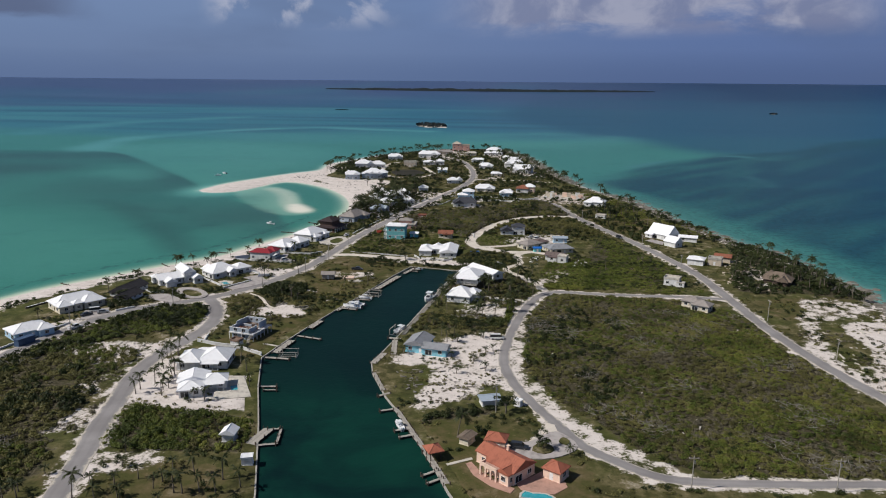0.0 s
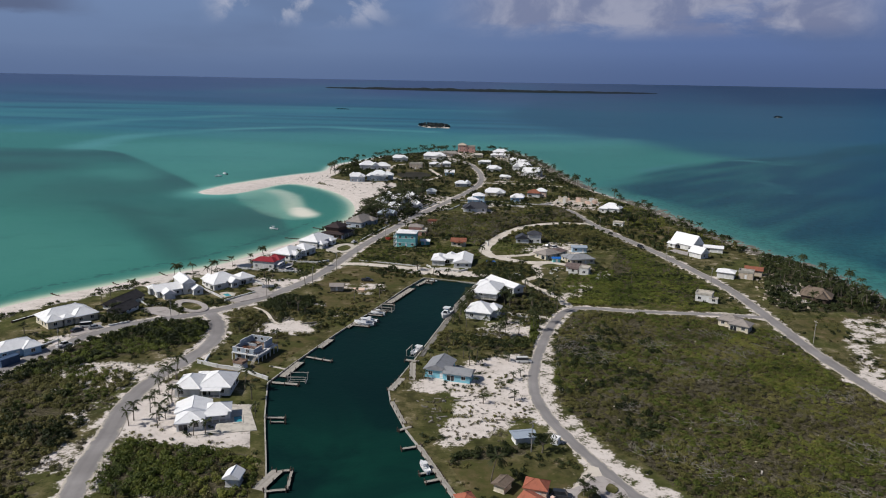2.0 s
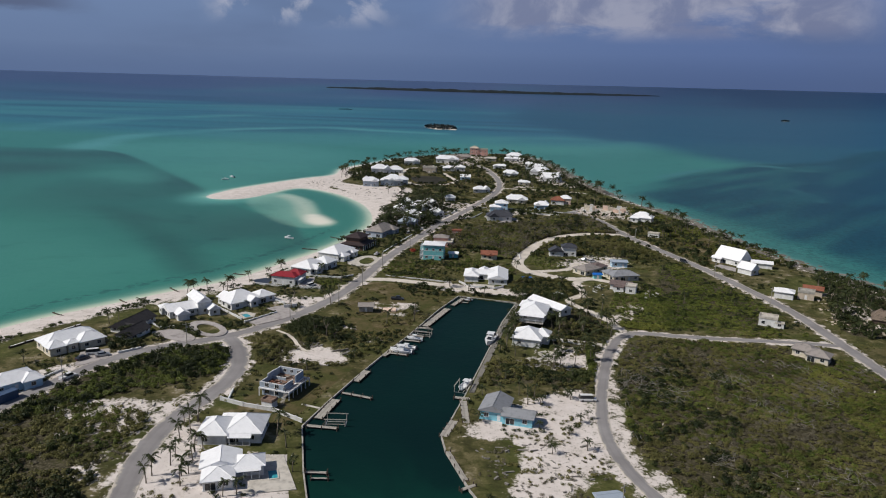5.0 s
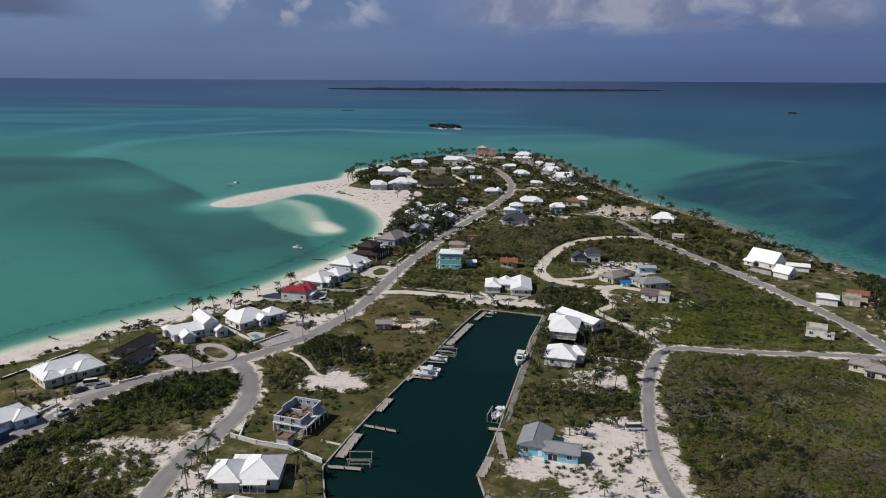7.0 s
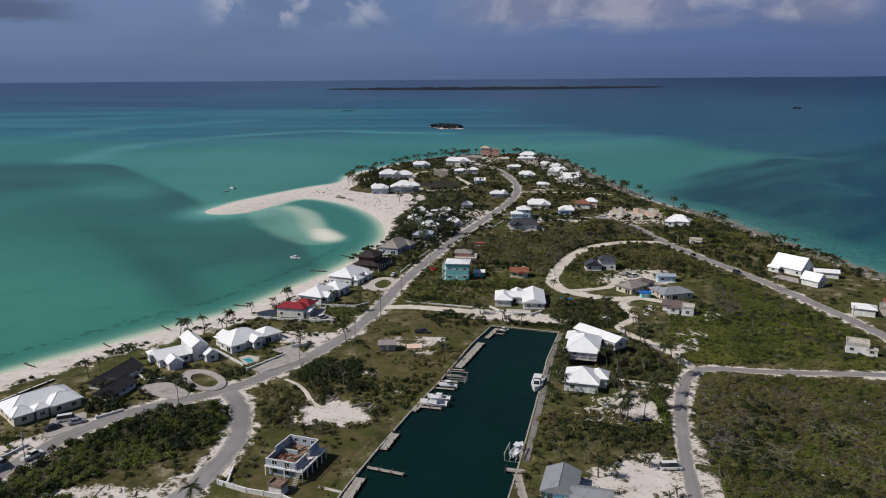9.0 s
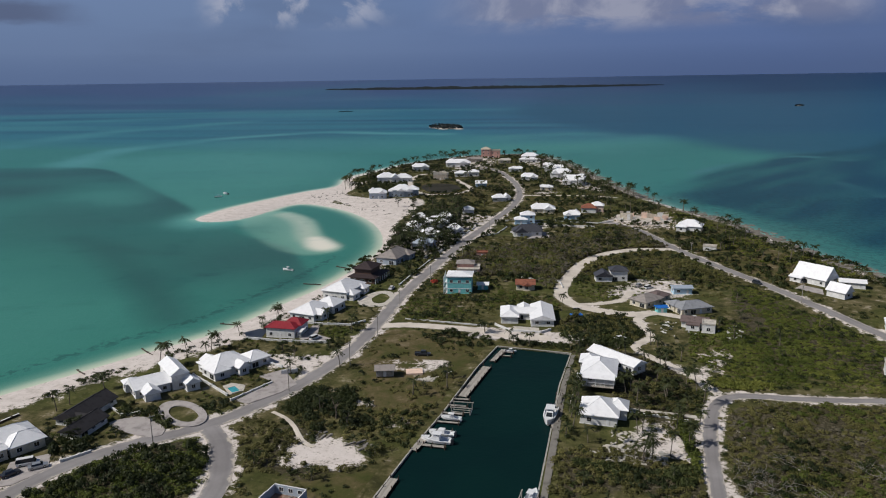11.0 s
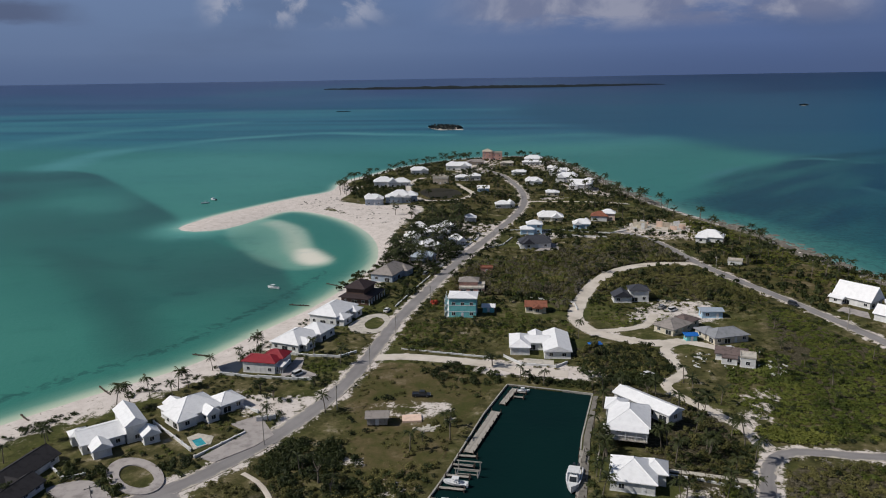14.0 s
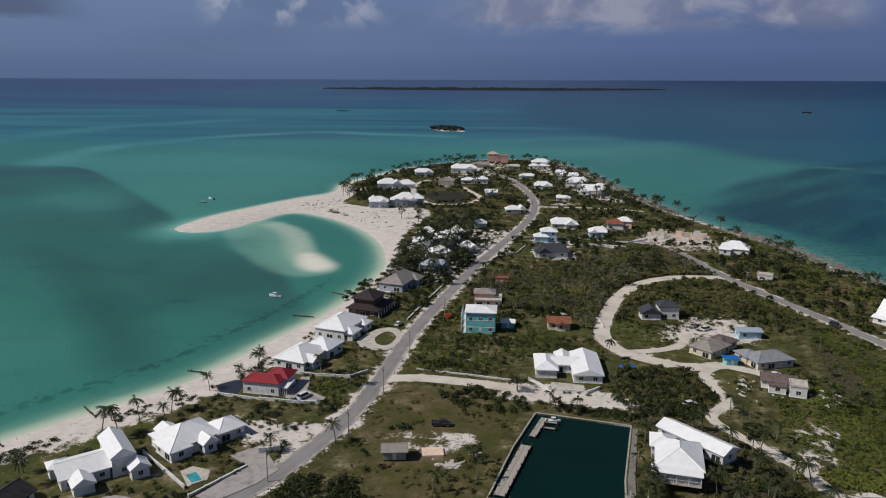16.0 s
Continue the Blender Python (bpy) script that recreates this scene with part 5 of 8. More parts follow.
for k, (x_, y_, r_, w_, d_, h_) in enumerate(((-99, 506, 20, 12, 9, 4.4), (-98, 476, 40, 10, 8, 3.6), (-86, 491, 24, 7, 6, 3.0), (-98, 455, 70, 9, 7, 3.0), (-109, 492, 10, 8, 6.5, 4.2), (-96, 526, 16, 9, 7, 3.2), (-110, 520, 30, 7, 6, 3.8))):
    house(x_, y_, r_, "white beach cottage with a hip roof among palms", [(0, 0, w_, d_, h_, "hip", 2.2), (w_ * 0.3, -d_ * 0.4, w_ * 0.45, d_ * 0.6, h_ - 0.3, "gable_y", 1.4)], "white_wall" if k % 3 else "grey_wall", "white_roof" if k % 4 != 3 else "blue_grey_roof", far=True)

# towards the tip
FAR_HOUSES = [
    (-49, 520, 4, "pale blue two-storey house with a white roof", [(-1.5, -1, 7, 6, 3.2, "hip", 1.4), (2.5, 1.5, 8, 7, 5.6, "hip", 1.6)], "sky_blue_wall", "white_roof"),
    (-46, 489, 8, "white bungalow with a dark slate hip roof", [(0, 0, 15, 9, 3.0, "hip", 2.6)], "white_wall", "slate_roof"),
    (-67, 602, 10, "white bungalow with a cross-gabled white roof", [(-1.5, 0, 9, 6.5, 3.0, "hip", 1.8), (4, 1.5, 4.5, 8, 3, "gable_y", 1.6)], "white_wall", "white_roof"),
    (-85, 553, 6, "small white hip-roofed cottage", [(0, 0, 6.8, 5.5, 3.0, "hip", 1.6)], "white_wall", "white_roof"),
    (-37.5, 558, 2, "cream house with a broad white hip roof", [(0, 0, 14, 9, 3.0, "hip", 2.4)], "cream_wall", "white_roof"),
    (-20.5, 538, 0, "pale green house with a white hip roof", [(0, 0, 9, 7, 3.0, "hip", 2.0)], "sky_blue_wall", "white_roof"),
    (-7, 561, -5, "white and orange two-part house", [(-2, 0, 9, 7, 3.4, "hip", 2.0, 0, "white_wall", "rust_roof"), (3, 3, 8, 6, 4.5, "hip", 1.8)], "peach_wall", "white_roof"),
    (43, 507, -18, "white bungalow with a broad white hip roof near the rocks", [(0, 0, 12.5, 9, 3.2, "hip", 2.6), (-4, -4, 5, 5, 3, "hip", 1.3)], "white_wall", "white_roof"),
    (43.5, 459, -18, "small roofless white ruin", [(0, 0, 6, 4, 2.2, "flat", 0.3)], "white_wall", "pale_concrete"),
    (-35.5, 653, 0, "small white cottage with a low roof", [(0, 0, 9, 6, 3.0, "hip", 1.2)], "cream_wall", "white_roof"),
    (-49.5, 711, 0, "white bungalow with a hip roof", [(0, 0, 13, 9, 3.2, "hip", 2.4)], "white_wall", "white_roof"),
    (-24, 724, -8, "white two-storey house with joined roofs", [(0, 0, 16, 10, 5.0, "hip", 3.0)], "white_wall", "white_roof"),
    (-14, 686, -8, "white shore house with steep white roofs", [(0, 0, 15, 9, 4.2, "gable_x", 3.2), (5, 5, 8, 9, 4.6, "gable_y", 2.6), (-5, -4, 6, 6, 3.6, "gable_y", 1.8)], "white_wall", "white_roof"),
    (-28, 770, -5, "large white house with a broad low roof", [(0, 0, 18, 10, 4.0, "hip", 2.2)], "white_wall", "white_roof"),
    (-52.5, 850, 0, "white two-storey house with wide roofs", [(0, 2, 17, 10, 6.4, "hip", 2.6), (0, -4, 21, 7, 3.4, "hip", 1.3)], "white_wall", "white_roof"),
    (-96, 893, 4, "three-storey pink house with a cream roof", [(-5, 0, 10, 10, 9.5, "hip", 2.2), (5, 0, 11, 9, 7.5, "flat", 0.8)], "pink_wall", "sand_wall"),
    (-121, 807, 4, "long white house with a hip roof", [(0, 0, 23, 10, 4.4, "hip", 2.8)], "white_wall", "white_roof"),
    (-110, 850, 4, "low sand-coloured house with a grey roof", [(0, 0, 17, 9, 3.4, "hip", 1.8)], "sand_wall", "warm_grey_roof"),
    (-105, 734, 6, "low white house with several roofs", [(-5, 0, 11, 8, 3.2, "hip", 1.6), (6, 1, 9, 8, 4.0, "hip", 1.8)], "white_wall", "white_roof"),
    (-125, 712, 2, "unfinished sand-coloured block house", [(0, 0, 12, 8, 5.0, "flat", 0.8)], "sand_wall", "pale_concrete"),
    (-87, 671, 8, "pale blue cottage with a white roof", [(0, 0, 8.4, 6.5, 3.2, "gable_x", 1.6)], "sky_blue_wall", "white_roof"),
    (-163, 697, 14, "wide white beachfront house with joined hip roofs", [(-6, 0, 15, 11, 4.6, "hip", 3.0), (8, -1, 14, 10, 3.8, "hip", 2.6), (1, -3, 7, 9, 4.2, "gable_y", 2.4)], "white_wall", "white_roof"),
    (-153, 775, 12, "white beachfront house behind palms", [(0, 0, 15, 9, 4.2, "hip", 2.4)], "white_wall", "white_roof"),
    (-157, 612, 14, "white-roofed grey house on the sand's edge", [(0, 0, 12, 9, 4.6, "hip", 2.4)], "grey_wall", "white_roof"),
    (-141, 622, 10, "large white-roofed grey beach house with dormers", [(0, 0, 14, 10, 5.4, "hip", 3.0), (7.5, 2, 9, 9, 5.0, "hip", 2.4), (-1, -4.4, 5, 4, 4.8, "gable_y", 1.6), (5, -3.5, 5, 5, 4.4, "gable_y", 1.6), (-7, 1, 6, 7, 4.2, "hip", 1.8)], "grey_wall", "white_roof"),
    (-64, 772, 0, "low white house by the street's end", [(0, 0, 12, 7, 3.0, "hip", 1.4)], "white_wall", "white_roof"),
    (-78, 838, 2, "sand-coloured low house near the tip", [(0, 0, 12, 7, 3.4, "hip", 1.4)], "sand_wall", "pale_concrete"),
    (-66, 436, 4, "tiny rust-roofed block hut", [(0, 0, 5, 4, 2.6, "flat", 0.2)], "pink_wall", "rust_roof"),
    (-33, 800, -4, "white cottage near the shore", [(0, 0, 11, 7, 3.2, "hip", 1.6)], "white_wall", "white_roof"),
    (-6, 720, -8, "small white shore cottage", [(0, 0, 8, 6, 3.0, "hip", 1.5)], "cream_wall", "white_roof"),
]
for x_, y_, r_, label, wings, wall, roof in FAR_HOUSES:
    house(x_, y_, r_, label, wings, wall, roof, far=True)

# the storm-damaged building site near the rocks
site = thing("house_ruin", "sand-coloured roofless building site with broken walls", "ruin", 22, 539, rot=-8)
random.seed(5)
Shape().box(-15, 15, -8, 8, -0.3, 0.35).make("floor_slab", "pale_concrete", site)
for k in range(30):
    x_, y_ = random.uniform(-14, 12), random.uniform(-7.5, 5)
    w_, d_, h_ = random.uniform(1.4, 4.2), random.uniform(1.2, 3.4), random.uniform(0.8, 3.8)
    s = Shape().box(x_, x_ + w_, y_, y_ + 0.25, 0.3, h_).box(x_, x_ + 0.25, y_ + 0.25, y_ + d_, 0.3, h_ * random.uniform(0.4, 1))
    if k % 3:
        s.box(x_ + w_ - 0.25, x_ + w_, y_ + 0.25, y_ + d_, 0.3, h_ * random.uniform(0.3, 1))
    s.make("wall", ("sand_wall", "cream_wall", "white_wall", "peach_wall")[k % 4], site)
take(22, 539, 31, 17, -8)

# small buildings
house(-62.5, 148.5, 5, "small white shed with a gable roof among green bushes", [(0, 0, 3.0, 3.2, 2.6, "gable_y", 1.2)], name="shed", category="shed", windows=False, group="sheds")
h = house(-54, 138.5, 18, "small white boat hut with a flat roof on the dock", [(0, 0, 2.6, 2.0, 2.2, "flat", 0.1)], name="boat_hut", category="hut", windows=False, group="sheds")
h = house(-81.5, 290, 10, "weathered grey wooden hut on short stilts in a lawn", [(0, 0, 5.4, 3.8, 2.3, "gable_x", 1.0, 0.5)], "weathered_wood", "warm_grey_roof", name="hut", category="hut", group="sheds")
for x_ in (-2.4, 0, 2.4):
    for y_ in (-1.6, 1.6):
        Shape().box(x_ - 0.12, x_ + 0.12, y_ - 0.12, y_ + 0.12, -0.3, 0.5).make("stilt", "dark_wood", h)
house(-4, 177, 20, "broken white shed with a collapsed pale blue roof", [(0, 0, 5, 3.6, 2.2, "gable_x", 0.8)], "white_wall", "blue_grey_roof", name="shed", category="shed", windows=False, group="sheds")
house(-7.5, 155.6, 65, "olive and cream garden shed with a lean roof", [(0, 0, 3.4, 2.6, 2.2, "gable_x", 0.6)], "cream_wall", "thatch_roof", name="shed", category="shed", windows=False, group="sheds")
house(3.5, 177, -25, "tiny white pump hut at the roadside", [(0, 0, 1.8, 1.6, 1.9, "flat", 0.1)], name="pump_hut", category="hut", windows=False, group="sheds")
slab_ob = Shape().slab([(-2.4, -1.8), (2.4, -1.8), (2.4, 1.8), (-2.4, 1.8)], -0.3, 0.45).make("foundation_slab", "peach_wall")
slab_ob.matrix_basis = pose(-73.5, 293, gz(-73.5, 293), 0, 0, 12)
tagged(slab_ob, "low peach-coloured concrete foundation slab in the lawn", "slab")

# ---- the villa by the canal ----
villa = house(1.6, 144.6, -38, "peach villa with terracotta tile roofs, arches and a terrace", [(1.8, 0.3, 8.4, 7.6, 3.3, "gable_x", 1.9), (-4.6, 0.9, 4.8, 5.4, 3.3, "gable_x", 1.3), (4.2, -3.6, 3.0, 2.6, 3.2, "gable_y", 1.0)], "peach_wall", "clay_roof", name="villa", category="villa", over=0.3)
s = Shape().box(-2.6, 2.6, -5.5, -5.15, 2.6, 3.3).box(-2.6, -2.25, -5.15, -3.5, 2.6, 3.3)
for x_ in (-2.4, -0.8, 0.8, 2.4):
    s.box(x_ - 0.2, x_ + 0.2, -5.5, -5.15, -0.2, 2.6)
for x_ in (-1.6, 0.0, 1.6):
    for k in range(6):
        a0, a1 = math.pi * k / 6, math.pi * (k + 1) / 6
        s.add([(x_ + 0.6 * math.cos(a), y_, 2.0 + 0.6 * math.sin(a) * q_) for y_ in (-5.5, -5.15) for a, q_ in ((a0, 1), (a1, 1))] + [(x_ + 0.6 * math.cos(a), y_, 2.62) for y_ in (-5.5, -5.15) for a in (a0, a1)], [(0, 1, 5, 4), (2, 6, 7, 3), (0, 2, 3, 1)])
s.make("arcade", "peach_wall", villa, "peach arcade of round arches")
Shape().box(-2.6, 2.6, -5.15, -3.45, 2.75, 2.9).make("balcony_floor", "terracotta_paving", villa)
Shape().box(-0.6, 0.0, 1.6, 2.2, 2.6, 5.4).box(-0.7, 0.1, 1.5, 2.3, 5.4, 5.55).make("chimney", "peach_wall", villa)
house(-0.6, 154.6, -8, "peach garage block with a terracotta hip roof", [(0, 0, 5.0, 4.2, 2.9, "hip", 1.3)], "peach_wall", "clay_roof", name="garage", category="garage", over=0.3, garage=0)
house(12.8, 143.6, -30, "peach pool pavilion with a terracotta hip roof", [(0, 0, 4.4, 4.2, 2.8, "hip", 1.5)], "peach_wall", "clay_roof", name="pool_house", category="pavilion", over=0.35)
terrace = Shape().slab([(4.4, 139.8), (5.6, 137.4), (7.4, 136.0), (12.6, 136.6), (15.2, 139.6), (14.8, 141.6), (10.5, 146), (7.5, 142.5)], gz(8, 138) - 0.4, gz(8, 138) + 0.12).make("terrace", "terracotta_paving")
tagged(terrace, "terracotta paved terrace between the villa and the pool", "terrace")
walk_ob = Shape().slab([(-6.8, 146.0), (-4.6, 141.4), (-0.6, 137.6), (3.6, 135.6), (4.4, 137.4), (0.4, 140.0), (-3.6, 143.6), (-5.6, 147)], gz(-3, 140) - 0.3, gz(-3, 140) + 0.08).make("patio", "terracotta_paving")
tagged(walk_ob, "curved terracotta patio along the villa's front", "patio")
take(5, 142, 26, 17, -22)
gazebo_path = Shape().slab([(-10.6, 144.4), (-5.4, 148.0), (-5.8, 148.8), (-11.0, 145.2)], gz(-8, 146) - 0.3, gz(-8, 146) + 0.08).make("path", "pale_concrete")
tagged(gazebo_path, "narrow pale path from the villa to the boat shelter", "path")


def pool(x, y, rot, ring, label):
    """A sunken pool: coping, basin and water."""
    ob = thing("swimming_pool", label, "pool", x, y, gz(x, y) + 0.05, rot)
    line = smooth_line(ring, 0.8, True)
    mid = line.mean(0)
    out = mid + (line - mid) * (1 + 0.45 / np.linalg.norm(line - mid, axis=1))[:, None]
    n = len(line)
    s = Shape()
    s.v = [(a, b, 0.20) for a, b in line] + [(a, b, 0.20) for a, b in out] + [(a, b, -0.2) for a, b in line] + [(a, b, -0.3) for a, b in out]
    for i in range(n):
        j = (i + 1) % n
        s.f += [(i, n + i, n + j, j), (i, j, 2 * n + j, 2 * n + i), (n + i, 3 * n + i, 3 * n + j, n + j)]
    s.make("coping", "pale_concrete", ob, "pale stone coping")
    s = Shape()
    s.v = [(a, b, 0.13) for a, b in line]
    s.f = [tuple(range(n))]
    s.make("water_surface", "pool_water", ob, "clear turquoise pool water")
    take(x, y, 8, 6, rot)


pool(9.2, 134.8, -15, [(-3.2, -1.2), (-0.6, -0.7), (1.4, -1.5), (3.2, -0.6), (3.2, 1.0), (1.0, 1.7), (-1.2, 1.0), (-3.0, 1.1)], "kidney-shaped turquoise pool in a terracotta terrace")
pool(-121.2, 275.7, -45, [(-1.9, -1.0), (-1.8, -1.1), (1.8, -1.1), (1.9, -1.0), (1.9, 1.0), (1.8, 1.1), (-1.8, 1.1), (-1.9, 1.0)], "small rectangular turquoise pool in a lawn")

pool(-73.6, 176.1, -65, [(-1.6, -0.8), (-1.5, -0.9), (1.5, -0.9), (1.6, -0.8), (1.6, 0.8), (1.5, 0.9), (-1.5, 0.9), (-1.6, 0.8)], "small rectangular turquoise pool in a pale terrace")

# ---- canal edges: sea walls, docks, boats ----
def seawall(name, line, side, label, width=0.14, top=1.3):
    """A concrete bank along the canal, with a proud cap in separate lengths."""
    ob = structure(new(name), label, "sea wall")
    line = np.array(line, float)
    body = Shape()
    n = len(line)
    d = np.gradient(line, axis=0)
    d /= np.linalg.norm(d, axis=1)[:, None]
    out = np.stack([-d[:, 1], d[:, 0]], 1) * side
    for p, o in zip(line, out):
        land = gz(*(p + o * 3.4))
        for u, z in ((-0.2, -2.0), (-0.2, top - 0.1), (0.3, top - 0.02), (3.4, land + 0.03)):
            body.v.append((*(p + o * u), z))
    for i in range(n - 1):
        for k in range(3):
            a = i * 4 + k
            body.f.append((a, a + 1, a + 5, a + 4) if side < 0 else (a, a + 4, a + 5, a + 1))
    body.make("bank", "ground", ob, "earth bank behind the wall")
    fine = []
    for a, b in zip(line[:-1], line[1:]):
        k = max(1, int(np.linalg.norm(b - a) / 4.0))
        fine += [a + (b - a) * i / k for i in range(k)]
    fine.append(line[-1])
    for a, b in zip(fine[:-1], fine[1:]):
        t = (b - a) / np.linalg.norm(b - a)
        o = np.array([-t[1], t[0]]) * side
        ring = [a + t * 0.02 - o * 0.2, b - t * 0.02 - o * 0.2, b - t * 0.02 + o * width, a + t * 0.02 + o * width]
        if side < 0:
            ring = ring[::-1]
        h = top + 0.06 + 0.05 * noise.noise(Vector((a[0] / 6, a[1] / 6, 1)))
        Shape().slab([tuple(r) for r in ring], -0.4, h).make("cap", "concrete", ob)
    return ob


seawall("sea_wall", CANAL_WEST[:11], -1, "pale concrete sea wall along the canal's west bank")
seawall("sea_wall", CANAL_EAST[:11], 1, "pale concrete sea wall along the canal's east bank")
seawall("sea_wall", [(-51, 317), (-43, 315.6), (-36, 314.4), (-28, 313)], 1, "pale concrete sea wall across the canal's head")


def dock(x0, y0, x1, y1, width, label="weathered grey wooden dock on piles", top=1.4, piles=True):
    """A timber deck between two points: boards, bearers and piles."""
    a, b = Vector((x0, y0)), Vector((x1, y1))
    run = (b - a).length
    ob = thing("dock", label, "dock", x0, y0, 0.0, math.degrees(math.atan2(y1 - y0, x1 - x0)), "docks along the canal")
    board = DOCK_BOARDS.get(round(width, 1))
    if board is None:
        board = DOCK_BOARDS[round(width, 1)] = Shape().box(0.01, 0.56, -width / 2, width / 2, -0.06, 0).mesh("plank", "weathered_wood")
    for i in range(int(run / 0.58)):
        child("plank", board, ob, "", pose(i * 0.58, 0.03 * math.sin(i * 5.1), top + 0.012 * math.sin(i * 2.3)))
    for u in (-1, 1):
        Shape().box(0, run, u * (width / 2 - 0.2) - 0.07, u * (width / 2 - 0.2) + 0.07, top - 0.3, top - 0.06).make("bearer", "dark_wood", ob)
    if piles:
        for i in range(max(2, int(run / 3) + 1)):
            for u in (-1, 1):
                x_ = 0.2 + (run - 0.4) * i / max(1, int(run / 3))
                Shape().tube([(x_, u * (width / 2 + 0.02), -1.6), (x_, u * (width / 2 + 0.02), top + 0.55)], [0.13, 0.12], 7).make("post", "dark_wood", ob)
    return ob


DOCK_BOARDS = {}
for row in ((-74, 199.3, -66.0, 199.3, 1.2), (-67.5, 178.6, -62.5, 179.2, 0.9), (-65.6, 176.4, -61.6, 177.0, 0.5), (-70.8, 219.5, -62, 217.5, 1.0), (-65.8, 248, -63.6, 255, 1.6),
            (-72.4, 203.5, -71.0, 215.5, 2.2), (-69.0, 227.5, -67.6, 236, 1.8), (-57.8, 278, -52.8, 300, 2.4), (-51.6, 304, -48.6, 314.5, 1.6),
            (-65.2, 251, -58.5, 250.2, 1.0), (-63.6, 258.6, -57.8, 258.0, 0.8), (-62.6, 263, -56.8, 262.6, 0.8), (-61.8, 268, -56.2, 267.6, 0.8), (-60.8, 272.5, -55.6, 272.2, 0.8), (-60, 276.5, -55.4, 276.4, 0.8),
            (-49, 309, -46, 308.6, 0.7), (-48.4, 312, -45.4, 311.7, 0.7), (-57, 147, -55.5, 155, 2.6), (-55.6, 146.6, -51.0, 148.2, 0.8), (-55.8, 154.4, -52.6, 155.6, 0.8), (-51.0, 148.2, -52.6, 155.6, 0.6)):
    dock(*row)
for row in ((-36.6, 222, -41, 222.4, 1.4), (-36, 208, -38.2, 221, 1.8), (-40.6, 200, -39.0, 209, 2.0), (-33.6, 262, -32.0, 282, 1.6), (-38.6, 193, -33, 181, 1.0), (-27.5, 170.5, -16.6, 150.5, 1.3),
            (-16.4, 150, -9.6, 136.6, 1.5), (-31, 180, -34, 177.4, 0.9), (-27, 171, -31.5, 168.6, 0.8), (-21.4, 161, -25.6, 158.6, 0.8), (-19.8, 158, -23.8, 155.6, 0.8), (-12.4, 142.4, -15.6, 139.4, 0.7), (-10.8, 139.4, -14, 136.6, 0.7)):
    dock(*row)


def boat_lift(x, y, rot):
    """A boat lift: four piles, two beams and two cradle bunks."""
    ob = thing("boat_lift", "galvanised boat lift with four piles and cradle beams", "boat lift", x, y, 0.0, rot, "boat lifts")
    for u in (-2.4, 2.4):
        for v in (-1.7, 1.7):
            Shape().tube([(u, v, -1.6), (u, v, 2.6)], [0.13, 0.12], 7).make("post", "weathered_wood", ob)
        Shape().box(u - 0.1, u + 0.1, -1.6, 1.6, 0.7, 0.9).make("cradle_beam", "steel", ob)
    for v in (-1.7, 1.7):
        Shape().box(-2.8, 2.8, v - 0.1, v + 0.1, 2.6, 2.8).make("top_beam", "weathered_wood", ob)
        Shape().box(-2.2, 2.2, v * 0.4 - 0.08, v * 0.4 + 0.08, 0.9, 1.05).make("bunk", "weathered_wood", ob)
    return ob


for row in ((-67.5, 202.6, 8), (-57, 270, -4), (-30.6, 278, 80), (-39.2, 229, 80)):
    boat_lift(*row)


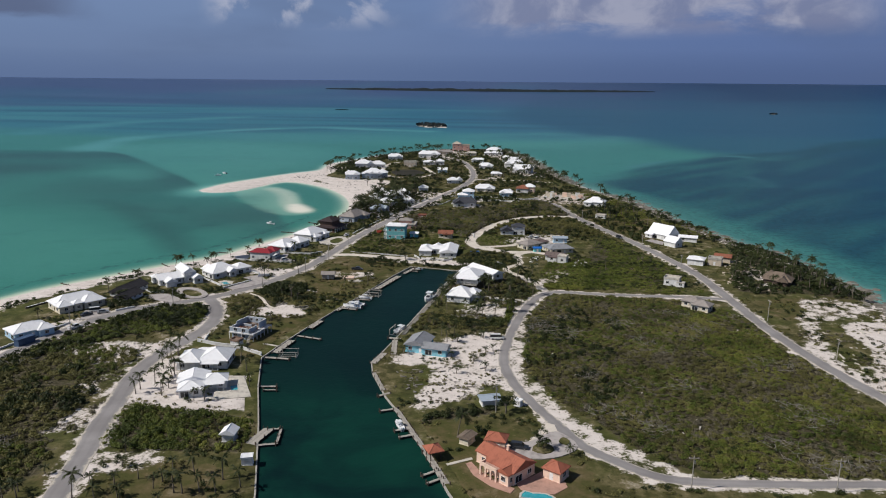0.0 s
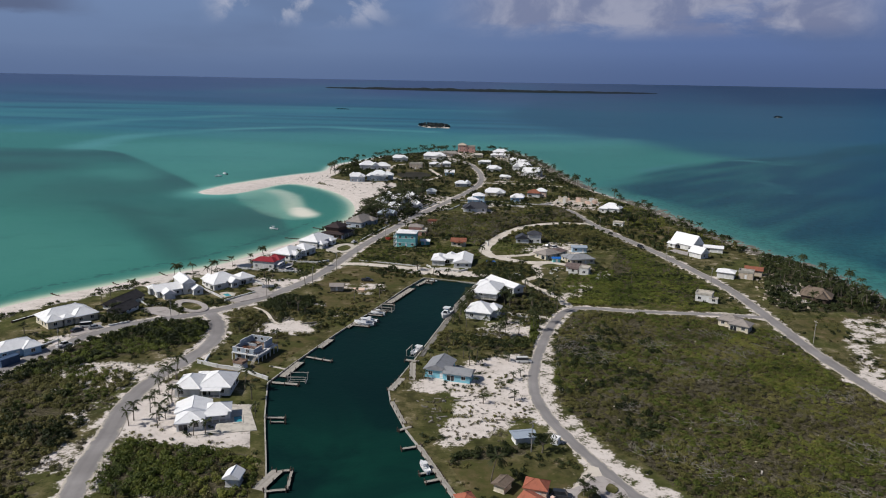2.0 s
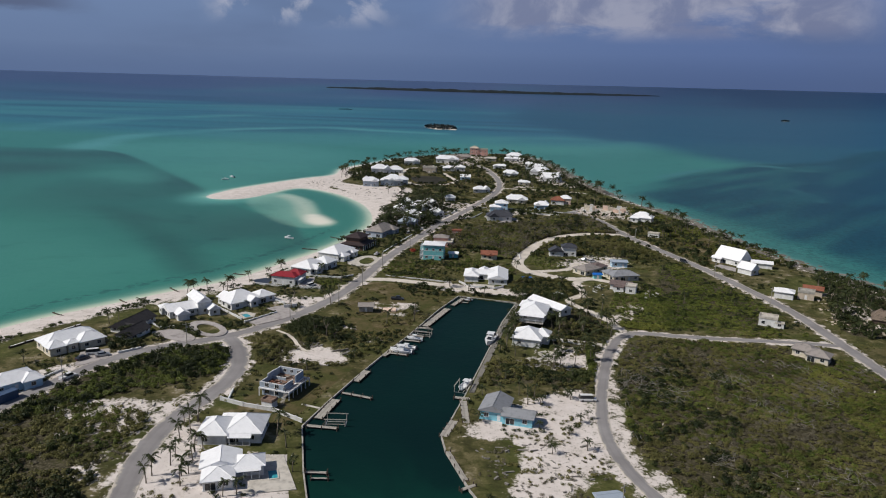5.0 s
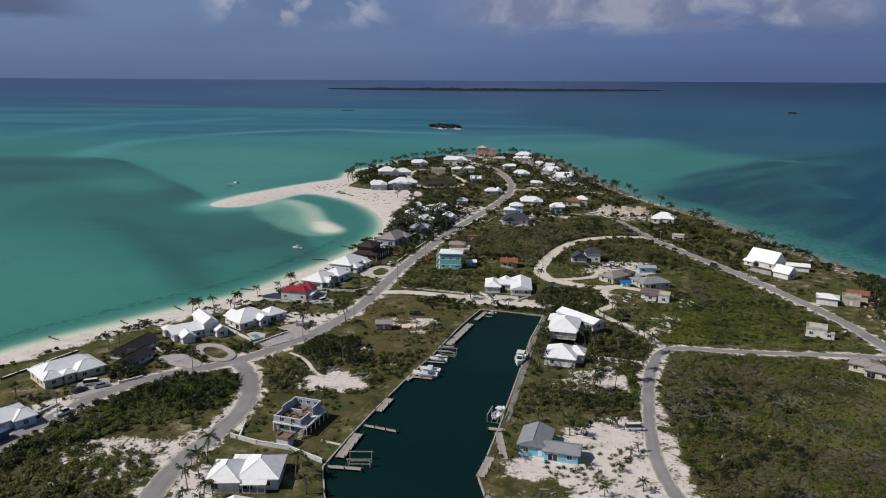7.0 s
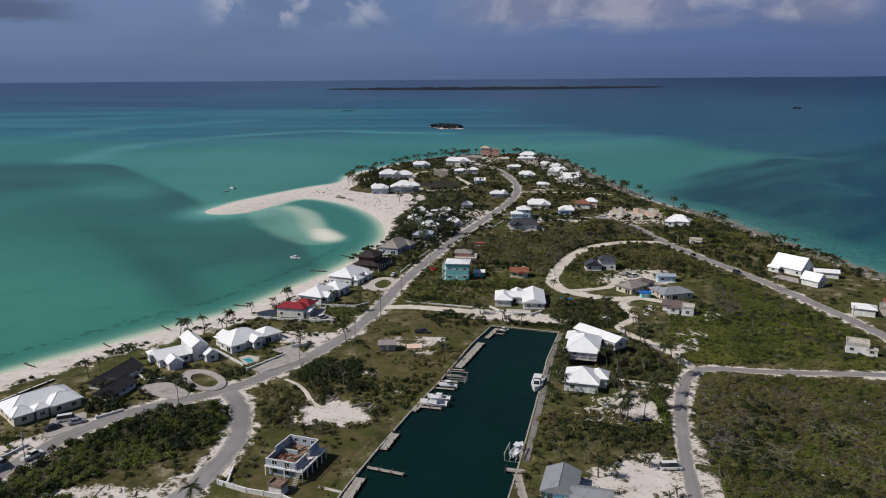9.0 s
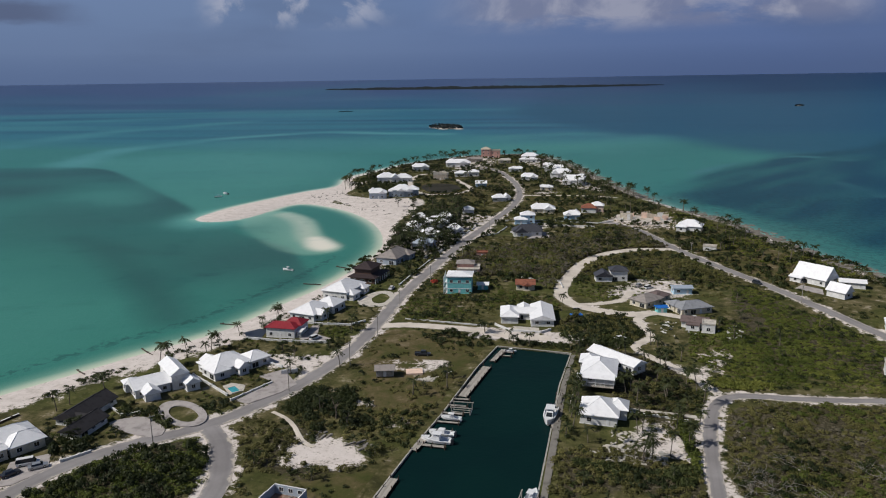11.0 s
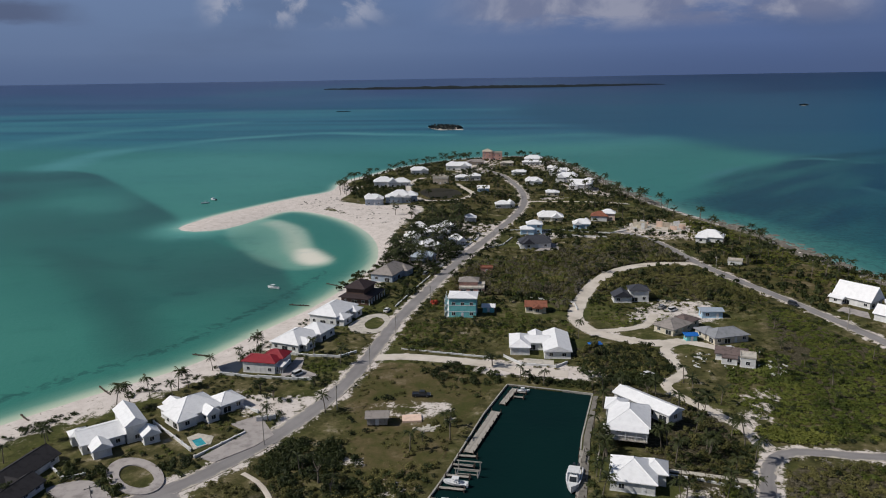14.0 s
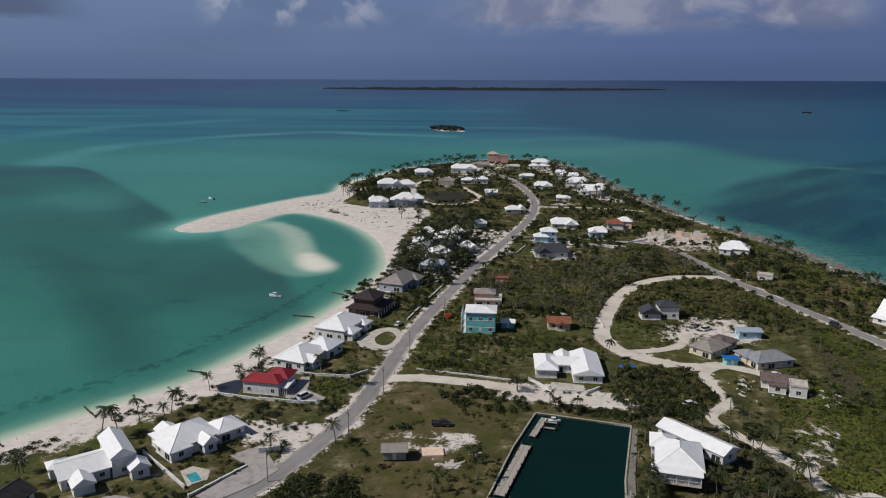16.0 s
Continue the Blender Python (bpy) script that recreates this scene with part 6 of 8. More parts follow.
def boat(x, y, rot, length=7.0, label="white motor boat moored at a dock", cabin=True, tower=False, z=0.0):
    """A motor boat: lofted hull, deck well, console or cabin, screen, outboard."""
    z += 0.8 if x > -100 else 0.0
    ob = thing("boat", label, "boat", x, y, z, rot, "boats")
    k = length / 7.0
    sections = [(-3.4, 1.15, 0.95, 0.25), (-2.0, 1.25, 0.95, 0.2), (0.0, 1.25, 1.0, 0.1), (1.6, 1.05, 1.12, 0.0), (2.8, 0.55, 1.28, 0.15), (3.5, 0.04, 1.42, 0.7)]
    s = Shape()
    for x_, half, sheer, keel in sections:
        for u, z_ in ((-1, sheer), (-0.82, 0.25 + keel * 0.4), (0, -0.35 + keel), (0.82, 0.25 + keel * 0.4), (1, sheer), (0.86, sheer + 0.02), (0.80, 0.55 if x_ < 1.2 else sheer - 0.06), (-0.80, 0.55 if x_ < 1.2 else sheer - 0.06), (-0.86, sheer + 0.02)):
            s.v.append((x_ * k, u * half * k, z_ * k))
    for i in range(len(sections) - 1):
        for j in range(9):
            a, b = i * 9 + j, i * 9 + (j + 1) % 9
            s.f.append((a, a + 9, b + 9, b))
    s.f += [tuple(range(9))[::-1]]
    s.make("hull", "gelcoat", ob, "white glass-fibre hull")
    if cabin:
        c = Shape().add([(-0.9 * k, -0.75 * k, 0.55 * k), (1.9 * k, -0.7 * k, 0.9 * k), (1.9 * k, 0.7 * k, 0.9 * k), (-0.9 * k, 0.75 * k, 0.55 * k), (-0.9 * k, -0.62 * k, 1.9 * k), (0.7 * k, -0.58 * k, 1.85 * k), (0.7 * k, 0.58 * k, 1.85 * k), (-0.9 * k, 0.62 * k, 1.9 * k)], [(0, 1, 5, 4), (1, 2, 6, 5), (2, 3, 7, 6), (3, 0, 4, 7), (4, 5, 6, 7), (3, 2, 1, 0)])
        c.make("cabin", "gelcoat", ob, "white cabin")
        Shape().add([(0.98 * k, -0.5 * k, 1.62 * k), (1.62 * k, -0.55 * k, 1.15 * k), (1.62 * k, 0.55 * k, 1.15 * k), (0.98 * k, 0.5 * k, 1.62 * k), (1.0 * k, -0.5 * k, 1.68 * k), (1.66 * k, -0.55 * k, 1.19 * k), (1.66 * k, 0.55 * k, 1.19 * k), (1.0 * k, 0.5 * k, 1.68 * k)], [(4, 5, 6, 7), (0, 1, 5, 4), (2, 3, 7, 6), (1, 2, 6, 5), (3, 0, 4, 7)]).make("windscreen", "glass", ob)
    else:
        Shape().box(-0.5 * k, 0.4 * k, -0.4 * k, 0.4 * k, 0.5 * k, 1.35 * k).make("console", "gelcoat", ob)
        Shape().box(-1.3 * k, -0.8 * k, -0.45 * k, 0.45 * k, 0.5 * k, 0.95 * k).make("helm_seat", "gelcoat", ob)
    if tower or not cabin:
        for u in (-0.65, 0.65):
            for v in (-0.9, 0.5):
                Shape().tube([(v * k, u * k, 0.6 * k), (v * 0.8 * k, u * 0.9 * k, 2.25 * k)], [0.03, 0.03], 5).make("top_strut", "steel", ob)
        Shape().box(-1.2 * k, 0.9 * k, -0.85 * k, 0.85 * k, 2.25 * k, 2.33 * k).make("canopy", "gelcoat", ob, "white hard top")
    for u in (-0.35, 0.35):
        Shape().box(-3.95 * k, -3.45 * k, (u - 0.2) * k, (u + 0.2) * k, -0.3 * k, 1.2 * k).box(-4.0 * k, -3.5 * k, (u - 0.16) * k, (u + 0.16) * k, 1.2 * k, 1.3 * k).make("outboard_motor", "car_dark" if cabin else "gelcoat", ob)
    return ob


boat(-61.2, 253.2, 172, 7.4, "white cabin cruiser moored bow to the sea wall", True, True)
boat(-60.4, 256.9, 172, 6.4, "white cabin boat moored between finger piers", True, False)
boat(-59.2, 264.6, 172, 5.0, "white open boat on a lift beside finger piers", False, False, 0.4)
boat(-34.6, 268.5, 262, 9.5, "large white sport boat beside the east dock", True, True)
boat(-38.6, 231.5, 70, 6.0, "small white open boat on a lift at the east dock", False)
boat(-24.8, 161.4, 120, 4.6, "small white skiff on a lift by the sea wall", False, False, 0.4)
boat(-46.5, 313.4, 0, 3.6, "small white dinghy at the canal's head", False)
boat(-153, 408, 165, 5.2, "white boat at anchor in the turquoise bay", False)
boat(-282, 616, 30, 5.5, "small white boat at anchor off the sand spit", False)
boat(-283, 631, 150, 6.4, "white cabin boat at anchor off the sand spit", True)
h = house(-14.2, 147.6, -60, "boat shelter with a terracotta hip roof on the dock", [(0, 0, 3.4, 3.0, 0.3, "hip", 1.0, 2.2)], "dark_wood", "clay_roof", name="gazebo", category="gazebo", windows=False, z=1.4)
for u in (-1.5, 1.5):
    for v in (-1.3, 1.3):
        Shape().box(u - 0.1, u + 0.1, v - 0.1, v + 0.1, -0.2, 2.2).make("post", "dark_wood", h)


def groyne(x, y, rot, run):
    """A broken row of posts and a rail running into the shallows."""
    ob = thing("beach_groyne", "short broken wooden groyne running into the shallow water", "groyne", x, y, 0.0, rot, "groynes")
    for i in range(int(run / 1.1)):
        Shape().tube([(i * 1.1, 0.2 * math.sin(i * 3), -1.2), (i * 1.1, 0.2 * math.sin(i * 3), 0.5 + 0.25 * math.sin(i * 1.7))], [0.17, 0.14], 6).make("post", "dark_wood", ob)
    Shape().box(0, run, -0.16, 0.16, 0.12, 0.4).make("rail", "dark_wood", ob)


for row in ((-190, 268, -25, 9.5), (-138, 386, -5, 8), (-151, 332.5, -8, 6), (-166, 306, -38, 10), (-132.5, 416.5, -28, 9), (-176, 287, -35, 7)):
    groyne(*row)

# ---- islands and rocks in the distance ----
def islet(x, y, rx, ry, rot, top, z, label, seed, green=True):
    ob = thing("islet", label, "islet", x, y, z, rot)
    s = Shape()
    rings, sides = 7, 40
    for i in range(rings):
        k = 1 - i / (rings - 1)
        for j in range(sides):
            a = 6.2832 * j / sides
            n_ = noise.noise(Vector((math.cos(a) * 1.7, math.sin(a) * 1.7, seed + i * 0.25)))
            r_ = (0.04 + 0.96 * k) * (1 + 0.28 * n_)
            s.v.append((rx * r_ * math.cos(a), ry * r_ * math.sin(a), -1.0 + top * 0.45 * (1 - k**2.2) + 0.5 * n_))
    for i in range(rings - 1):
        for j in range(sides):
            s.f.append((i * sides + j, i * sides + (j + 1) % sides, (i + 1) * sides + (j + 1) % sides, (i + 1) * sides + j))
    s.f.append(tuple((rings - 1) * sides + j for j in range(sides)))
    s.make("rock_base", "sand_track", ob, "pale limestone shore")
    if green:
        rnd = random.Random(seed)
        leaf = Shape()
        for i in range(420):
            a, q_ = rnd.uniform(0, 6.2832), math.sqrt(rnd.random()) * 0.80
            cx, cy = rx * q_ * math.cos(a), ry * q_ * math.sin(a)
            h_ = top * (0.5 + 0.5 * rnd.random()) * (1 - 0.55 * q_**2)
            sz_ = top * rnd.uniform(0.10, 0.22) + 0.02 * rx
            u = Vector((rnd.gauss(0, 1), rnd.gauss(0, 1), rnd.gauss(0, 0.5))).normalized() * sz_
            v = Vector((rnd.gauss(0, 1), rnd.gauss(0, 1), rnd.gauss(0, 0.9))).normalized() * sz_
            c = Vector((cx, cy, h_ * rnd.uniform(0.4, 1)))
            leaf.add([c - u - v, c + u - v, c + u + v, c - u + v], [(0, 1, 2, 3)])
        leaf.make("thicket", "haze_leaf", ob, "dark green thicket")
    return ob


islet(-217, 1425, 36, 62, 22, 6.5, 0.0, "small rocky island with dark green scrub on it", 3)
islet(663, 2283, 14, 10, 0, 5, 0.0, "tiny dark rock far out in the sea", 5)
islet(-610, 2176, 26, 10, 10, 2.2, -0.6, "low dark reef rock far out in the sea", 7)
islet(-800, 2060, 62, 8, 10, 2.2, -0.3, "low sandbank breaking the far water", 9, False)
far_isle = thing("far_island", "long low wooded island near the horizon", "island", -320, 4062, 44.5, 4.3)
s = Shape()
for i in range(121):
    x_ = -895 + i * 14.9
    k = max(0.0, 1 - abs(i - 60) / 60) ** 0.35
    top_ = 1.5 + k * (6 + 4 * noise.noise(Vector((i * 0.31, 0.5, 0))) + 4 * noise.noise(Vector((i * 1.1, 2.5, 0))))
    s.v += [(x_, -40, -6), (x_, -20, top_ * 0.8), (x_, 20, top_), (x_, 60, -2)]
for i in range(120):
    for j in range(3):
        a = i * 4 + j
        s.f.append((a, a + 4, a + 5, a + 1))
s.make("wooded_ridge", "haze_leaf", far_isle, smooth=True)

# ---- gardens, drives, walls, poles, cars ----
def slab_thing(name, ring, mat, label, category, rise=0.10, deep=0.35, smooth=True, pull=2.0):
    line = smooth_line(ring, pull, True) if smooth else np.array(ring, float)
    area = sum(a[0] * b[1] - b[0] * a[1] for a, b in zip(line, np.roll(line, -1, 0)))
    line = line if area > 0 else line[::-1]
    z = max(gz(*p) for p in line)
    TAKEN[inside(line, CELL_X, CELL_Y)] = True
    return structure(Shape().slab([tuple(p) for p in line], z - deep, z + rise).make(name, mat), label, category)


slab_thing("driveway", [(-117.8, 285.6), (-111.7, 281.8), (-114.8, 275.6), (-117.8, 269.0), (-113.5, 267.5), (-107.4, 275.4), (-104.9, 281.2), (-112.4, 291.2)], "paving", "pinkish paved forecourt by the street", "driveway", smooth=False)
slab_thing("driveway", [(-155, 232), (-150.5, 222.5), (-147.8, 223.5), (-144.6, 230.5), (-148.5, 237)], "paving", "paved forecourt with parked cars", "driveway", smooth=False)
slab_thing("driveway", [(-144, 253), (-138, 249), (-129, 246.8), (-128, 251), (-137, 257)], "paving", "curved paved driveway to the dark-roofed house", "driveway")
drive = Shape()
outer = [(-128.2 + 7.4 * math.cos(a) + 3.1 * math.sin(a), 260.0 - 5.8 * math.cos(a) + 4.0 * math.sin(a)) for a in np.linspace(0, 6.2832, 29)[:-1]]
inner = [(-127.7 + 4.7 * math.cos(a) + 1.8 * math.sin(a), 259.7 - 3.7 * math.cos(a) + 2.3 * math.sin(a)) for a in np.linspace(0, 6.2832, 29)[:-1]]
for z_ in (1.62, 1.2):
    drive.v += [(x, y, z_) for x, y in outer] + [(x, y, z_) for x, y in inner]
for i in range(28):
    j = (i + 1) % 28
    drive.f += [(i, j, 28 + j, 28 + i), (i, 56 + i, 56 + j, j), (28 + i, 28 + j, 84 + j, 84 + i)]
TAKEN[inside(np.array(outer), CELL_X, CELL_Y)] = True
structure(drive.make("driveway", "paving"), "paved turning loop round an oval garden bed", "driveway")
slab_thing("patio", [(-125.4, 277.9), (-121.0, 272.4), (-118.2, 275.4), (-119.2, 279.2), (-123.6, 280.2)], "pale_concrete", "pale stone patio round the small pool", "patio", 0.06, smooth=False)
slab_thing("driveway", [(8, 150), (14, 152), (18, 157.5), (13, 164), (7, 158), (3, 156.5), (2, 152)], "paving", "pale paved forecourt of the villa", "driveway", 0.13)
for ring, label in (([(7.6, 153.6), (10.4, 152.4), (12.6, 154.4), (11.4, 157), (8.6, 156.8)], "round garden bed in the villa's forecourt"), ([(13.6, 158.6), (15.4, 157.4), (16.2, 159.4), (14.6, 161)], "small kerbed bed in the villa's forecourt")):
    slab_thing("garden_bed", ring, "ground", label, "garden bed", 0.34)
slab_thing("patio", [(-78.6, 184.0), (-79.0, 176.5), (-76.6, 170.0), (-79.6, 166.8), (-66.9, 171.6), (-74.4, 184.6)], "pale_concrete", "pale concrete terrace round a pool beside the canal", "patio", 0.08, smooth=False)
slab_thing("path", [(-78.9, 210.9), (-73.7, 209.5), (-73.7, 208.7), (-78.9, 210.0)], "pale_concrete", "narrow pale path across the lawn to the dock", "path", 0.05, smooth=False)
slab_thing("patio", [(-47, 332), (-38, 331), (-38, 336), (-47, 337)], "pale_concrete", "pale walled forecourt of the white bungalow", "patio", 0.08, smooth=False)
slab_thing("driveway", [(-46, 478), (-34, 482), (-34, 496), (-38, 496)], "paving", "grey paved driveway beside the dark-roofed house", "driveway", smooth=False)
slab_thing("driveway", [(62, 392), (70, 384), (72, 391), (66, 397)], "paving", "pale paved forecourt of the barn-like house", "driveway", smooth=False)
slab_thing("patio", [(-137.6, 321.8), (-134.6, 317.4), (-129.6, 317.0), (-130.4, 325.6), (-133.8, 326)], "car_dark", "black paved terrace on the beach side of the red-roofed house", "patio", 0.05, smooth=False)
slab_thing("driveway", [(-116, 316), (-107, 315), (-104.4, 317), (-111.6, 321.6), (-113.6, 330.4), (-116, 330)], "paving", "pale paved yard beside the red-roofed house", "driveway", 0.06, smooth=False)
slab_thing("driveway", [(-108, 361), (-104, 354.5), (-96.4, 354.6), (-94.6, 366), (-98, 374.5), (-104, 372.6)], "pale_concrete", "pale drive round an oval lawn", "driveway", 0.05)
slab_thing("garden_bed", [(-102.9, 364.4), (-100.8, 358.6), (-97.4, 358.8), (-96.4, 366.4), (-100.2, 370.8)], "ground", "oval lawn within the pale drive", "garden bed", 0.16)
slab_thing("path", [(1.6, 271.4), (-8, 273.4), (-15.2, 274.6), (-15.2, 275.8), (-8, 274.8), (1.6, 273.0)], "pale_concrete", "pale garden path from the road to the canal house", "path", 0.05, smooth=False)
slab_thing("pond", [(-134, 664), (-126, 644), (-116, 635), (-106, 640), (-102, 658), (-109, 678), (-122, 686), (-132, 680)], "pond_water", "dark oval pond with a sandy rim", "pond", 0.06)


def wall_run(points, tall, label, thick=0.25, mat="white_wall", piers=4.0):
    """A garden wall with a coping and piers."""
    ob = structure(new("garden_wall"), label, "wall")
    tall *= 0.58
    for (x0, y0), (x1, y1) in zip(points[:-1], points[1:]):
        run = math.hypot(x1 - x0, y1 - y0)
        z = min(gz(x0, y0), gz(x1, y1))
        m = pose(x0, y0, z, 0, 0, math.degrees(math.atan2(y1 - y0, x1 - x0)))
        child("wall_panel", Shape().box(0, run, -thick / 2, thick / 2, -0.4, tall).mesh("wall_panel", mat), ob, "", m)
        child("coping", Shape().box(-0.05, run + 0.05, -thick / 2 - 0.06, thick / 2 + 0.06, tall, tall + 0.08).mesh("coping", "trim_white"), ob, "", m)
        for i in range(int(run / piers) + 1):
            child("pier", Shape().box(i * piers - 0.2, i * piers + 0.2, -thick / 2 - 0.08, thick / 2 + 0.08, -0.4, tall + 0.22).mesh("pier", mat), ob, "", m)
    return ob


wall_run([(-100, 208.6), (-93, 206.3), (-84.6, 205), (-75.5, 200.5)], 1.7, "white garden wall between two canal plots")
wall_run([(-98, 208.5), (-99.5, 215)], 1.2, "short white garden wall at the side street")
wall_run([(-157.5, 192), (-154, 209), (-151.6, 219)], 1.0, "low white wall along the street")
wall_run([(-134, 316), (-122, 314.2), (-111.5, 313.6), (-105.6, 313.6)], 1.3, "white wall beside the red-roofed house")
wall_run([(-121, 333), (-111, 331.6), (-102.6, 331.4), (-98.6, 336)], 1.2, "white wall between two beach plots")
wall_run([(-119, 269), (-115.5, 275.5), (-112.2, 281.6)], 0.9, "low white wall of the pool garden")
wall_run([(-113.3, 292.3), (-118.7, 295.1)], 1.1, "white wall behind the paved drive")
wall_run([(-111.6, 287.6), (-109.6, 288.4), (-107.4, 289.2)], 2.0, "white gateway with tall piers by the street", piers=1.0)
wall_run([(-137, 283.8), (-128, 277), (-121.2, 271.6)], 1.2, "white wall between two beach gardens")
wall_run([(-143.6, 233.5), (-139.5, 238.5)], 1.0, "short white gate wall by the street")
wall_run([(-96, 384), (-92.5, 410), (-84.5, 462), (-75, 512)], 0.8, "long white wall on the beach side of the street")
wall_run([(-30, 515), (-10, 512), (4, 510)], 1.1, "long low white wall beside the scrub")
wall_run([(-68, 484), (-62, 490), (-58, 508)], 1.0, "low white wall by the street corner")
wall_run([(-130, 768), (-106, 770), (-90, 780)], 1.2, "white wall round a lawn near the tip")
wall_run([(-53, 337.5), (-47.5, 331.5), (-37.5, 330.5), (-34, 334)], 1.2, "pale wall round the white bungalow's forecourt")
wall_run([(-46, 398), (-30, 393), (-29, 385)], 0.9, "low pale wall beside the sandy loop track")
wall_run([(-28, 527), (-6, 523), (4, 531)], 1.0, "white wall along the north end of the shore road")
wall_run([(-62, 526), (-30, 528)], 1.0, "long white wall behind the coppice")
wall_run([(-85, 340), (-66, 337.5), (-56, 336)], 0.7, "low pale wall along the sandy yard")
wall_run([(-150, 262), (-143, 257), (-139, 259)], 0.9, "low white wall in front of the dark-roofed house")



slab_thing("pavement", [(-37.2, 226), (-35.8, 226), (-32.9, 255), (-30.0, 288), (-26.7, 311), (-27.9, 311), (-31.5, 288), (-34.6, 255)], "old_boards", "grey weathered walk along the canal's east bank", "walkway", 0.05, smooth=False)

wall_run([(-1.2, 269.5), (-8, 271.6), (-14.6, 272.8)], 0.7, "low pale wall along a garden path")
wall_run([(-178, 231.5), (-175.3, 239.4), (-172.7, 248.3), (-170.4, 254.9)], 0.9, "dark low retaining wall along the top of the beach", 0.35, "dark_wood", 5.0)

# ---- plants ----
def leaf_clump(rnd, leaves, leaf, squash=0.75):
    """Corners of the leaves of one bush of radius one: small blades turned every way over a broken dome."""
    lumps = [(rnd.uniform(-0.45, 0.45), rnd.uniform(-0.45, 0.45), rnd.uniform(0.25, 0.65), rnd.uniform(0.4, 0.62)) for _ in range(5)]
    out = []
    for _ in range(leaves):
        cx, cy, cz, r_ = lumps[rnd.randrange(5)]
        d = Vector((rnd.gauss(0, 1), rnd.gauss(0, 1), abs(rnd.gauss(0.25, 0.8)))).normalized()
        c = Vector((cx, cy, cz)) + d * r_ * rnd.uniform(0.75, 1.08)
        c.z = max(0.02, c.z * squash)
        n_ = (d * 0.8 + Vector((rnd.gauss(0, 0.38), rnd.gauss(0, 0.38), rnd.gauss(0.35, 0.3)))).normalized()
        u = n_.orthogonal().normalized()
        v = n_.cross(u)
        a = rnd.uniform(0, 6.28)
        u, v = u * math.cos(a) + v * math.sin(a), v * math.cos(a) - u * math.sin(a)
        s_, t_ = leaf * rnd.uniform(0.6, 1.3), leaf * rnd.uniform(0.45, 0.9)
        out.append([c - u * s_ - v * t_ * 0.6, c + u * s_ - v * t_ * 0.7, c + v * t_ * 1.3])
    return np.array([[list(p) for p in blade] for blade in out])


plant_rnd = random.Random(11)
CLUMPS = {
    "near": [leaf_clump(plant_rnd, 92, 0.155) for _ in range(10)],
    "mid": [leaf_clump(plant_rnd, 62, 0.19) for _ in range(8)],
    "far": [leaf_clump(plant_rnd, 36, 0.27) for _ in range(8)],
}


def thicket(name, spots, mat, label, detail="near", category="bushes"):
    """All the bushes of one stand as a single mesh. spots: x, y, radius, height."""
    rnd = random.Random(len(spots) + len(label))
    blocks = []
    for x, y, r_, h_ in spots:
        base = CLUMPS[detail][rnd.randrange(len(CLUMPS[detail]))]
        a = rnd.uniform(0, 6.2832)
        c, s_ = math.cos(a), math.sin(a)
        q = base @ np.array([[c * r_, s_ * r_, 0], [-s_ * r_, c * r_, 0], [0, 0, h_]])
        blocks.append(q + np.array([x, y, gz(x, y) - 0.05]))
    if not blocks:
        return None
    v = np.concatenate(blocks).reshape(-1, 3)
    me = bpy.data.meshes.new(name)
    count = len(v) // 3
    me.vertices.add(len(v))
    me.vertices.foreach_set("co", v.ravel().astype(np.float32))
    me.loops.add(len(v))
    me.loops.foreach_set("vertex_index", np.arange(len(v), dtype=np.int32))
    me.polygons.add(count)
    me.polygons.foreach_set("loop_start", np.arange(0, len(v), 3, dtype=np.int32))
    me.polygons.foreach_set("loop_total", np.full(count, 3, dtype=np.int32))
    me.materials.append(MATS[mat])
    me.update()
    me.validate()
    return tagged(new(name, me), label, category, "", "stuff")


def scatter(ring, gap, keep_out=True, seed=0, chance=1.0, patch=None):
    """Loose points in a ring, off roads and houses. patch: size and threshold of the gaps left between them."""
    ring = smooth_line(ring, 4.0, True)
    rnd = random.Random(seed)
    (x0, y0), (x1, y1) = ring.min(0), ring.max(0)
    xs, ys = np.meshgrid(np.arange(x0, x1, gap), np.arange(y0, y1, gap))
    xs, ys = xs.ravel(), ys.ravel()
    xs = xs + np.array([rnd.uniform(-0.85, 0.85) * gap for _ in xs])
    ys = ys + np.array([rnd.uniform(-0.85, 0.85) * gap for _ in ys])
    ok = inside(ring, xs, ys)
    out = []
    for x, y in zip(xs[ok], ys[ok]):
        if rnd.random() > chance or (keep_out and not is_free(x, y)):
            continue
        if patch and noise.noise(Vector((x / patch[0], y / patch[0], seed * 1.7))) < patch[1]:
            continue
        out.append((float(x), float(y)))
    return out


def bushes(points, low, high_, tall=0.8, seed=1):
    rnd = random.Random(seed)
    out = []
    for x, y in points:
        k = 0.5 + 0.5 * noise.noise(Vector((x / 9, y / 9, 2.0)))
        r_ = low + (high_ - low) * (0.4 * rnd.random() + 0.6 * k)
        out.append((x, y, r_, r_ * tall * rnd.uniform(0.8, 1.2)))
    return out


